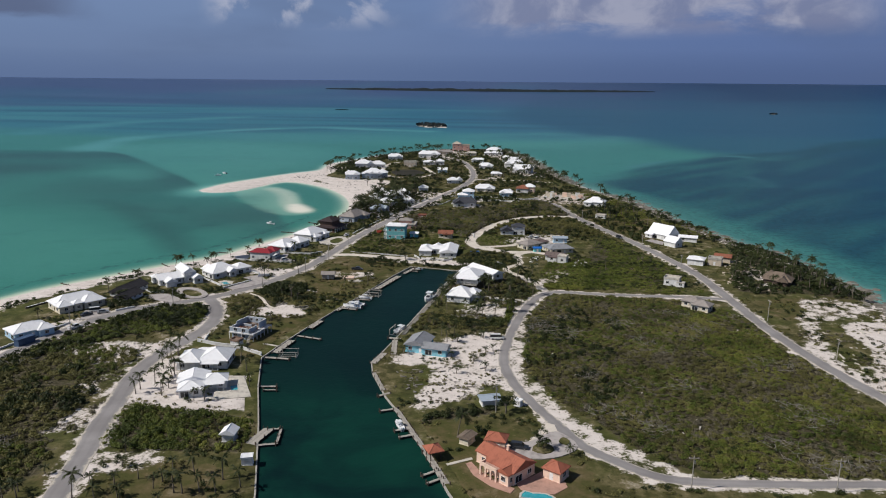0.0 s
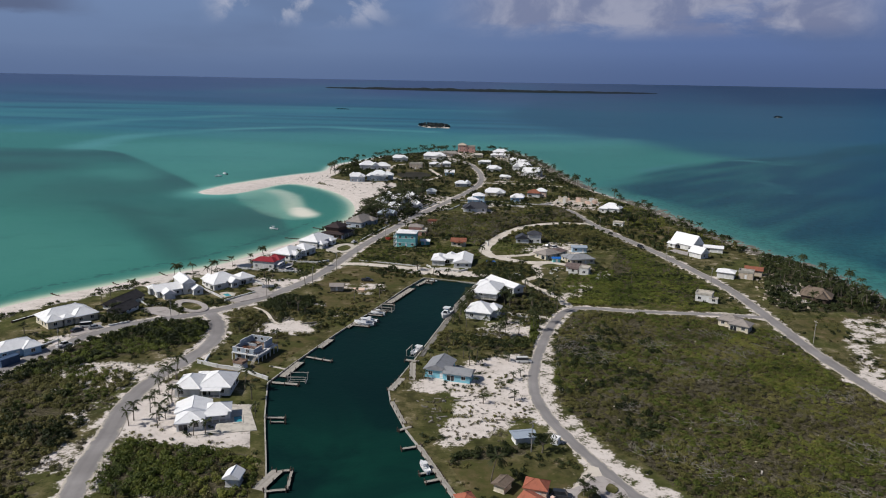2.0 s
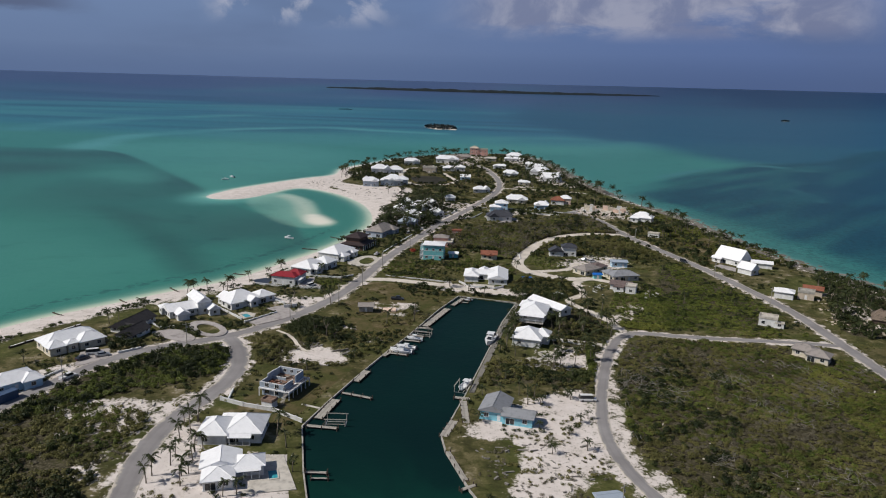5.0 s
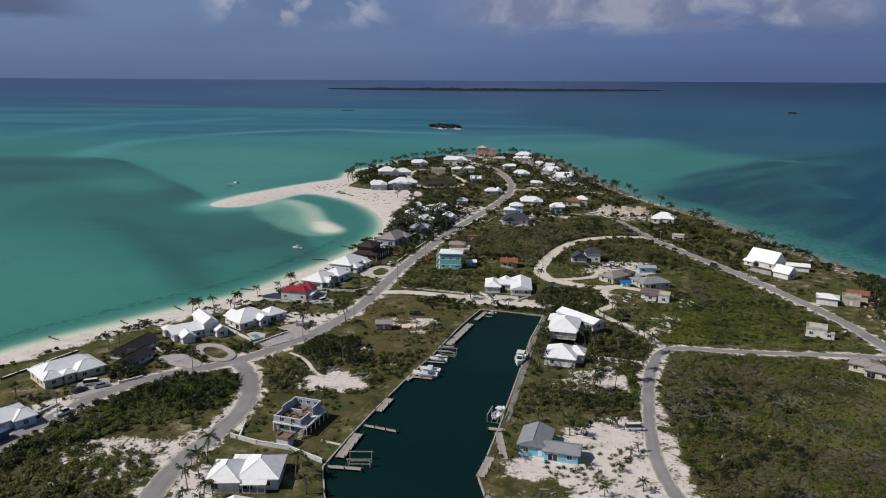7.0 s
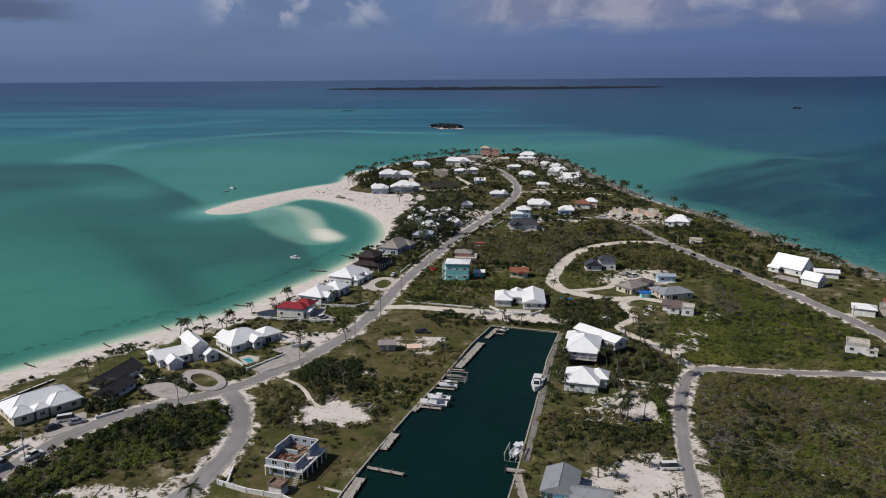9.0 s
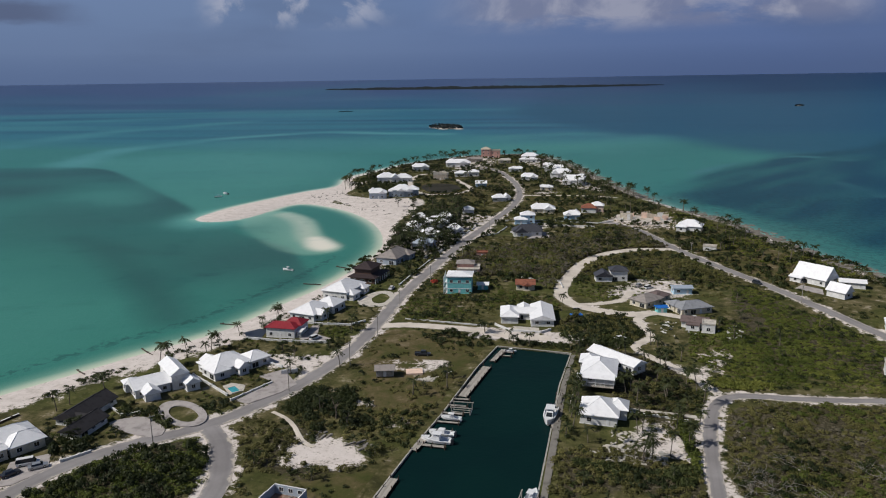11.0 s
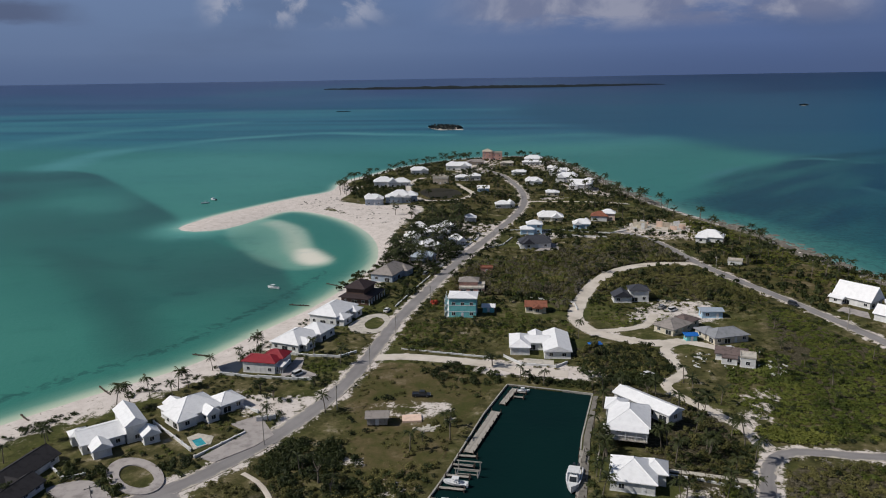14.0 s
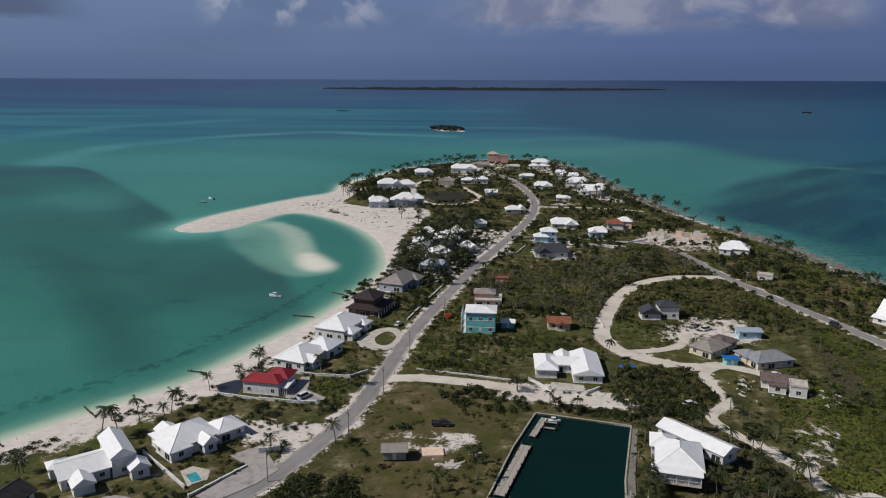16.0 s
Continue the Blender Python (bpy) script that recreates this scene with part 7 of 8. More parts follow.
# bare sand that stays clear of plants
for strength, ring in SAND:
    if ring[0] in ((8, 182), (-86, 300)):
        TAKEN |= inside(smooth_line(ring, 3.0, True), CELL_X, CELL_Y)
TAKEN |= inside(smooth_line([(-94, 244), (-92, 249.5), (-86, 251.5), (-78, 247.5), (-76, 241), (-80, 238.4), (-88, 238.4)], 3.0, True), CELL_X, CELL_Y)
FIELD = SCRUB[0][1]
FIELD_EAST = [(48, 152), (84, 155), (140, 172), (96, 186), (92, 212), (84, 232), (80, 262), (64, 278), (58, 240), (66, 205), (58, 180)]
FIELD_WEST = [(9, 190), (20, 176), (34, 172), (42, 195), (38, 232), (30, 272), (20, 281), (8, 268), (4, 235), (4, 205)]
thicket("scrub", bushes(scatter(FIELD, 1.65, seed=1, patch=(9, -0.42)), 0.4, 1.7, 0.9, 2), "scrub_leaf", "dense olive green scrub with many twigs")
thicket("scrub", bushes(scatter(FIELD, 2.3, seed=2, patch=(22, 0.05)), 0.6, 2.0, 0.8, 3), "bright_leaf", "bright green patches of low bushes in the scrub")
thicket("scrub", bushes(scatter(FIELD_EAST, 1.7, seed=201, patch=(14, -0.15)), 0.5, 1.7, 0.85, 3), "lime_leaf", "yellow-green low bushes spread over the scrub's edge")
thicket("scrub", bushes(scatter(FIELD_WEST, 2.8, seed=202, patch=(12, 0.12)), 0.8, 2.0, 1.25, 3), "tree_leaf", "dark green taller bushes in the scrub")
thicket("scrub", bushes(scatter(FIELD, 1.8, seed=3, patch=(15, 0.06)), 0.5, 1.5, 0.9, 4), "dull_leaf", "grey-brown half-dead bushes in the scrub")
GROVE = SCRUB[1][1]
thicket("scrub", bushes(scatter(GROVE, 2.1, seed=4, patch=(9, -0.4)), 1.0, 2.2, 1.4, 5), "scrub_leaf", "dense dark coppice of small trees", "mid")
thicket("scrub", bushes(scatter(GROVE, 2.4, seed=5, patch=(12, -0.25)), 1.0, 2.2, 1.45, 6), "dull_leaf", "dull green small trees in the coppice", "mid")
thicket("scrub", bushes(scatter(GROVE, 3.0, seed=51, patch=(20, 0.0)), 1.0, 2.2, 1.3, 6), "bright_leaf", "bright green small trees in the coppice", "mid")
thicket("scrub", bushes(scatter(SCRUB[2][1], 2.2, seed=6), 0.9, 2.0, 1.2, 7), "scrub_leaf", "dark scrub beside the sandy loop track", "mid")
thicket("scrub", bushes(scatter(SCRUB[3][1], 1.6, seed=7, patch=(8, -0.22)), 0.6, 2.0, 0.95, 8), "bright_leaf", "dense green hedge-like scrub beside the street")
thicket("scrub", bushes(scatter(SCRUB[3][1], 2.2, seed=77, patch=(11, -0.15)), 0.9, 2.1, 1.4, 8), "tree_leaf", "dark green bushes in the roadside scrub")
thicket("scrub", bushes(scatter(SCRUB[4][1], 1.7, seed=8, patch=(10, -0.35)), 0.7, 1.7, 1.0, 9), "scrub_leaf", "olive scrub with sandy gaps near the street")
thicket("scrub", bushes(scatter(SCRUB[4][1], 2.6, seed=88, patch=(12, -0.05)), 0.9, 1.8, 1.1, 9), "bright_leaf", "bright green bushes near the street")
thicket("scrub", bushes(scatter(SCRUB[6][1], 1.6, seed=9, patch=(9, -0.4)), 0.8, 1.8, 1.1, 10), "bright_leaf", "dense green bushes on an empty canal plot")
thicket("scrub", bushes(scatter(SCRUB[6][1], 1.9, seed=91, patch=(7, 0.0)), 0.6, 1.6, 1.15, 92), "lime_leaf", "yellow-green bushes on an empty canal plot")
thicket("scrub", bushes(scatter(SCRUB[6][1], 2.2, seed=93, patch=(8, 0.1)), 0.7, 1.6, 1.2, 94), "scrub_leaf", "olive dry bushes on an empty canal plot")
thicket("scrub", bushes(scatter(SCRUB[7][1], 2.3, seed=10, patch=(9, -0.35)), 0.8, 1.8, 1.1, 11), "scrub_leaf", "overgrown garden bushes between the palms")
thicket("scrub", bushes(scatter(SCRUB[8][1], 1.7, seed=12, patch=(8, -0.5)), 0.7, 1.7, 1.0, 12), "scrub_leaf", "overgrown hedge bushes by the canal plot")
thicket("scrub", bushes(scatter(SCRUB[9][1], 2.0, seed=13, patch=(8, -0.4)), 0.7, 1.7, 1.0, 13), "scrub_leaf", "bushes on the vacant canal lot")
thicket("scrub", bushes(scatter(SCRUB[10][1], 2.0, seed=14), 0.9, 1.9, 1.1, 14), "scrub_leaf", "thick bushes behind the white bungalow", "mid")
thicket("scrub", bushes(scatter(SCRUB[11][1], 2.4, seed=15), 0.9, 2.0, 1.3, 15), "tree_leaf", "dark shore scrub among palms", "mid")
thicket("scrub", bushes(scatter(SCRUB[12][1], 2.0, seed=16, patch=(14, -0.3)), 0.5, 1.5, 0.6, 16), "bright_leaf", "scattered bright bushes on rough grass", "mid")
thicket("scrub", bushes(scatter(SCRUB[13][1], 1.6, seed=17), 0.8, 1.7, 1.2, 17), "tree_leaf", "dark hedge behind the villa's lawn")
WEST_PLOT = [(-160, 84), (-155, 140), (-153, 182), (-146, 190), (-126, 190), (-117, 180), (-109, 168), (-106, 142), (-98, 118), (-92, 90)]
thicket("scrub", bushes(scatter(WEST_PLOT, 1.9, seed=301, patch=(14, -0.2)), 0.7, 1.9, 1.1, 30), "scrub_leaf", "dense dark scrub on the empty plot by the street", "mid")
thicket("scrub", bushes(scatter(WEST_PLOT, 2.1, seed=302, patch=(14, -0.03)), 0.8, 2.1, 1.3, 31), "tree_leaf", "dark green bushes on the empty plot by the street", "mid")
DUNE = [(x + d, y) for d, side in ((9, WEST_SHORE[3:13]), (17, WEST_SHORE[12:2:-1])) for x, y in side]
thicket("bushes", bushes(scatter(DUNE, 1.9, seed=303, patch=(9, 0.05)), 0.5, 1.6, 0.9, 32), "tree_leaf", "dark beach shrubs along the top of the sand", "mid")
HUT_LOT = [(-66, 262), (-60, 290), (-55, 320), (-88, 326), (-96, 300), (-100, 282), (-90, 262)]
thicket("bushes", bushes(scatter(HUT_LOT, 1.8, seed=304, patch=(7, 0.15)), 0.2, 0.75, 0.6, 33), "scrub_leaf", "low weeds and small shrubs on the rough lawn", "mid")
for n_, (ring, gap, low, high_, tall, mat, label) in enumerate((
    ([(-149, 263), (-147, 268), (-138, 263), (-127, 252), (-131, 249), (-140, 254)], 1.5, 0.8, 1.6, 1.3, "tree_leaf", "dense dark hedge between two beach houses"),
    ([(-150, 240), (-150, 247), (-144, 244), (-141, 238), (-145, 235)], 1.4, 1.0, 1.9, 1.7, "tree_leaf", "tall dark bushes beside the street"),
    ([(-125, 266), (-121, 269), (-114, 264), (-117, 260), (-121, 262)], 1.6, 0.6, 1.3, 1.1, "tree_leaf", "dark shrubs beside the pool garden"),
    ([(-104, 271), (-96, 283), (-88, 279), (-85, 266), (-95, 259), (-101, 264)], 1.7, 0.8, 1.8, 1.2, "tree_leaf", "thick dark bushes on the street corner lot"),
    ([(-83, 258), (-81, 268), (-74, 266), (-67, 271), (-63, 266), (-65, 249), (-74, 251), (-82, 255)], 2.1, 0.7, 1.6, 1.1, "tree_leaf", "dark bushes beside the boat docks"),
    ([(-77, 325), (-66, 334), (-56, 328), (-52, 319), (-64, 315), (-74, 319)], 2.2, 0.8, 1.8, 1.2, "tree_leaf", "dark bushes along the sandy yard track"),
    ([(-34, 245), (-22, 247.5), (-11, 243.5), (-3, 241), (-9, 237.5), (-30, 239)], 1.5, 0.8, 1.6, 1.1, "tree_leaf", "dense dark hedge between two canal plots"),
    ([(-110, 254), (-110, 260), (-98, 260), (-94, 252), (-96, 243), (-100, 237), (-104, 241)], 2.0, 0.5, 1.5, 1.0, "scrub_leaf", "bushes on the corner of the side street"),
    ([(-31, 332), (-22, 347), (-6, 343), (-2, 332), (-9, 319), (-26, 320)], 1.9, 0.8, 1.8, 1.3, "tree_leaf", "dark coppice beside the sandy footway"),
    ([(12, 298), (8, 320), (22, 356), (34, 340), (52, 318), (34, 297), (18, 289)], 1.7, 0.5, 1.6, 0.9, "bright_leaf", "bright green low bushes beside the footway"),
    ([(-24, 398), (-14, 418), (-6, 402), (4, 390), (0, 374), (-14, 368), (-24, 376)], 2.2, 0.5, 1.3, 0.9, "bright_leaf", "green bushes inside the sandy loop track"),
    ([(-116, 440), (-117, 500), (-114, 548), (-100, 552), (-90, 520), (-82, 500), (-84, 446)], 2.6, 0.8, 2.0, 1.4, "tree_leaf", "dark garden trees and bushes round the cottages"),
    ([(-182, 640), (-190, 690), (-184, 730), (-170, 720), (-150, 690), (-150, 645), (-165, 632)], 3.0, 0.8, 2.2, 1.3, "tree_leaf", "dark green bushes behind the sand spit"),
)):
    thicket("bushes", bushes(scatter(ring, gap, seed=400 + n_, patch=(9, -0.35)), low, high_, tall, 40 + n_), mat, label, "mid")
thicket("bushes", bushes(scatter([(-104, 262), (-100, 280), (-92, 276), (-82, 272), (-80, 258), (-92, 255)], 2.2, seed=305, patch=(8, -0.5)), 0.9, 1.9, 1.2, 34), "tree_leaf", "big dark bushes beside the street")
thicket("bushes", bushes(scatter([(-108, 192), (-110, 214), (-104, 236), (-114, 243), (-118, 256), (-106, 262), (-98, 248), (-97, 222), (-99, 205)], 2.4, seed=306, patch=(6, 0.05)), 0.5, 1.3, 1.0, 35), "scrub_leaf", "shrubs along the side street", "mid")
# bushes strewn thinly over the rest of the land
REST_SOUTH = [(-150, 150), (-150, 200), (-160, 262), (-130, 320), (-112, 400), (-40, 405), (60, 400), (105, 390), (130, 300), (136, 190), (60, 132), (-60, 120), (-110, 130)]
REST_NORTH = [(-112, 400), (-112, 470), (-116, 590), (-180, 640), (-196, 760), (-140, 885), (-50, 915), (-18, 800), (8, 690), (28, 610), (70, 500), (105, 400)]
thicket("bushes", bushes(scatter(REST_SOUTH, 2.4, seed=18, patch=(7, 0.16)), 0.3, 1.25, 0.85, 18), "scrub_leaf", "low bushes strewn over rough grass", "mid")
thicket("bushes", bushes(scatter(REST_SOUTH, 3.0, seed=19, patch=(9, 0.26)), 0.5, 1.5, 1.0, 19), "tree_leaf", "dark garden bushes round the houses", "mid")
thicket("bushes", bushes(scatter(REST_NORTH, 3.1, seed=20, patch=(11, -0.08)), 0.4, 1.8, 0.9, 20), "scrub_leaf", "low bushes over the far end of the island", "far")
thicket("bushes", bushes(scatter(REST_NORTH, 4.0, seed=21, patch=(13, 0.0)), 0.8, 2.4, 1.4, 21), "tree_leaf", "dark trees and bushes over the far end of the island", "far")
BEACH_GARDENS = [(-162, 205), (-165, 240), (-148, 285), (-134, 318), (-126, 350), (-117, 392), (-113, 440), (-116, 500), (-112, 560), (-90, 545), (-84, 460), (-96, 380), (-101, 320), (-112, 275), (-138, 244), (-154, 205)]
thicket("bushes", bushes(scatter(BEACH_GARDENS, 2.6, seed=22, patch=(9, -0.05)), 0.5, 1.3, 1.0, 22), "tree_leaf", "clipped and wild garden bushes round the beach houses", "mid")
thicket("bushes", bushes(scatter(BEACH_GARDENS, 3.2, seed=23, patch=(8, 0.0)), 0.4, 1.1, 0.9, 23), "bright_leaf", "green garden shrubs round the beach houses", "mid")
MEADOW = [(14, 300), (24, 293), (70, 292), (72, 310), (66, 335), (56, 368), (42, 402), (28, 446), (24, 440), (24, 404), (36, 386), (40, 352), (26, 328)]
thicket("scrub", bushes(scatter(MEADOW, 1.9, seed=243, patch=(13, -0.25)), 0.35, 1.25, 0.8, 44), "bright_leaf", "lush low green scrub on the open land", "mid")
thicket("scrub", bushes(scatter(MEADOW, 2.2, seed=247, patch=(15, -0.1)), 0.8, 2.0, 0.5, 48), "lime_leaf", "spreading yellow-green groundcover on the open land", "mid")
EAST_STRIP = [(34, 520), (48, 470), (62, 425), (80, 412), (96, 418), (84, 462), (70, 510), (52, 556), (38, 560)]
thicket("scrub", bushes(scatter(EAST_STRIP, 2.3, seed=248, patch=(12, -0.25)), 0.6, 1.8, 0.7, 49), "lime_leaf", "lush green groundcover between the road and the rocks", "far")
thicket("scrub", bushes(scatter(MEADOW, 3.2, seed=244, patch=(9, 0.05)), 0.6, 1.7, 1.0, 45), "tree_leaf", "dark taller bushes on the open land", "mid")
for n_, (ring, gap, low, high_, tall, mat, label) in enumerate((
    ([(-29, 245.2), (-19, 243.2), (-8, 242.4), (-8, 244.4), (-19, 245.6), (-29, 247.4)], 0.9, 0.8, 1.4, 1.3, "tree_leaf", "dense clipped hedge between two canal plots"),
    ([(-3.8, 246), (-2.2, 246), (-2.2, 268), (-3.8, 268)], 0.9, 0.8, 1.3, 1.5, "bright_leaf", "tall green hedge along the bending road"),
    ([(-9, 246), (-3, 246), (-3, 240.6), (-9, 240.6)], 1.1, 1.0, 1.8, 1.3, "tree_leaf", "big dark bushes at the end of the hedge"),
    ([(-2, 297), (2, 294), (8, 296), (20, 296), (28, 292), (20, 289.5), (8, 290.5)], 1.2, 0.8, 1.7, 1.1, "lime_leaf", "bright green mound of bushes beside the junction"),
)):
    thicket("hedge", bushes(scatter(ring, gap, seed=500 + n_), low, high_, tall, 60 + n_), mat, label, "mid")
RED_GARDEN = [(-111.2, 323.4), (-103.4, 318.4), (-101.2, 326.8), (-106, 328.4)]
thicket("bushes", bushes(scatter(RED_GARDEN, 1.2, seed=245), 0.5, 1.1, 0.8, 46), "bright_leaf", "clipped green garden bed beside the red-roofed house", "mid")
CANAL_PALM_GARDEN = [(-14, 284), (-8, 292), (-2, 296), (4, 292), (8, 286), (2, 276), (-10, 276)]
thicket("bushes", bushes(scatter(CANAL_PALM_GARDEN, 1.8, seed=246, patch=(7, -0.3)), 0.6, 1.7, 1.1, 47), "tree_leaf", "dark garden bushes under the palms by the canal houses", "mid")
YARD_SCRUB = [(-86, 342), (-90, 372), (-84, 395), (-60, 396), (-52, 380), (-30, 368), (-34, 350), (-54, 346), (-60, 340)]
thicket("bushes", bushes(scatter(YARD_SCRUB, 1.7, seed=241, patch=(8, -0.3)), 0.4, 1.15, 0.75, 24), "scrub_leaf", "low dense scrub round the turquoise house", "mid")
thicket("bushes", bushes(scatter(YARD_SCRUB, 2.2, seed=242, patch=(9, -0.15)), 0.6, 1.5, 0.9, 24), "bright_leaf", "bright low bushes round the turquoise house", "mid")
thicket("bushes", bushes(scatter(YARD_SCRUB, 2.6, seed=249, patch=(10, 0.08)), 0.7, 1.7, 1.1, 52), "tree_leaf", "dark bushes in the rough ground round the turquoise house", "mid")
LOT_BUSHES = [(-66, 252), (-59, 285), (-62, 300), (-72, 285), (-84, 268), (-96, 272), (-100, 262), (-88, 240)]
thicket("bushes", bushes(scatter(LOT_BUSHES, 2.6, seed=24, patch=(8, -0.15)), 0.6, 1.6, 1.1, 24), "scrub_leaf", "bushes on the lawn beside the canal")
CANAL_HEAD = [(-50, 318.6), (-49, 323.5), (-38, 321), (-24, 319.5), (-8, 318), (-8, 325), (-22, 324), (-26, 314), (-40, 316.4)]
thicket("bushes", bushes(scatter(CANAL_HEAD, 1.5, seed=25, patch=(7, -0.5)), 0.8, 1.8, 1.2, 25), "tree_leaf", "dark bushes along the canal's head")
EAST_BANK = [(-30, 312), (-34, 280), (-36, 250), (-30, 250), (-27, 280), (-24, 312)]
thicket("bushes", bushes(scatter(EAST_BANK, 2.2, seed=26), 0.5, 1.3, 1.2, 26), "tree_leaf", "shrubs along the canal's east bank")
GRASS_TUFTS = [(-22, 200), (-36, 188), (-30, 176), (-12, 172), (-2, 190), (-8, 200)]
thicket("bushes", bushes(scatter(GRASS_TUFTS, 1.7, seed=27, patch=(6, 0.12)), 0.35, 0.9, 0.7, 27), "dull_leaf", "dry tufts and weeds on bare sand")
thicket("bushes", bushes(scatter([(-140, 135), (-146, 168), (-122, 190), (-106, 176), (-100, 150), (-112, 130)], 1.6, seed=28, patch=(6, 0.02)), 0.35, 1.1, 0.8, 28), "dull_leaf", "dry bushes between patches of bare sand", "mid")
thicket("bushes", bushes(scatter([(92, 228), (100, 262), (130, 280), (145, 240), (150, 190), (105, 200)], 2.4, seed=29, patch=(8, 0.1)), 0.4, 1.2, 0.8, 29), "dull_leaf", "dry shore plants on bare sand", "mid")


def dead_sticks(name, ring, count, seed, label):
    """Storm-felled branches lying and leaning in the scrub."""
    rnd = random.Random(seed)
    spots = scatter(ring, 2.0, seed=seed, patch=(11, 0.34))
    s = Shape()
    for _ in range(count):
        x, y = spots[rnd.randrange(len(spots))]
        x, y = x + rnd.uniform(-2, 2), y + rnd.uniform(-2, 2)
        a = rnd.uniform(0, 3.14)
        run, z0 = rnd.uniform(0.8, 3.4), gz(x, y) + rnd.uniform(0.7, 1.7)
        rise_ = rnd.uniform(-0.3, 0.9)
        p0, p1 = Vector((x, y, z0)), Vector((x + run * math.cos(a), y + run * math.sin(a), z0 + rise_))
        mid = (p0 + p1) / 2 + Vector((rnd.gauss(0, 0.25), rnd.gauss(0, 0.25), rnd.gauss(0, 0.2)))
        s.tube([p0, mid, p1], [0.05, 0.035, 0.015], 4)
    return tagged(s.make(name, "dead_wood"), label, "branches", "", "stuff")


dead_sticks("fallen_branches", FIELD, 950, 31, "grey storm-felled branches tangled in the scrub")
dead_sticks("fallen_branches", GROVE, 260, 32, "grey dead branches in the coppice")
dead_sticks("fallen_branches", SCRUB[4][1] + SCRUB[3][1][:0], 160, 33, "grey dead branches near the street")


# palms
def frond(s, rnd, base, yaw, up, length):
    """One feathered palm leaf: a bent rib with leaflets hanging from both sides."""
    d = Vector((math.cos(yaw), math.sin(yaw), 0))
    side = Vector((-d.y, d.x, 0))
    pts = []
    for i in range(7):
        k = i / 6
        pts.append(base + d * length * (k - 0.18 * k * k) + Vector((0, 0, length * (up * k - 0.75 * k * k * (0.7 + 0.3 * rnd.random())))))
    for i in range(6):
        a, b = pts[i], pts[i + 1]
        w0 = length * 0.23 * math.sin(math.pi * (0.14 + 0.80 * i / 6))
        drop = Vector((0, 0, -w0 * rnd.uniform(0.35, 0.85)))
        for u in (-1, 1):
            tip = a.lerp(b, 0.9) + side * u * w0 + drop + d * 0.12 * length
            s.add([a, a.lerp(b, 0.5), tip], [(0, 1, 2)])
            tip = b + side * u * w0 * 0.95 + drop * 1.1 + d * 0.16 * length
            s.add([a.lerp(b, 0.5), b, tip], [(0, 1, 2)])


def palm(name, seed, tall, lean, fronds, length):
    rnd = random.Random(seed)
    ob = new(name)
    tagged(ob, "coconut palm with a thin leaning trunk and ragged crown", "palm tree", "palm trees")
    a = rnd.uniform(0, 6.28)
    path = [Vector((lean * math.cos(a) * (k / 6) ** 1.6, lean * math.sin(a) * (k / 6) ** 1.6, tall * k / 6 - (0.3 if k == 0 else 0))) for k in range(7)]
    Shape().tube(path, [0.22, 0.16, 0.14, 0.13, 0.12, 0.115, 0.13], 6).make("trunk", "palm_bark", ob, "", True)
    s = Shape()
    for i in range(fronds):
        frond(s, rnd, path[-1], 6.2832 * i / fronds * 1.618 * 3 + rnd.uniform(-0.3, 0.3), rnd.choice((0.15, 0.35, 0.6, 0.9)) + rnd.uniform(-0.1, 0.1), length * rnd.uniform(0.8, 1.12))
    s.make("crown", "palm_leaf", ob, "drooping feathered fronds")
    return ob


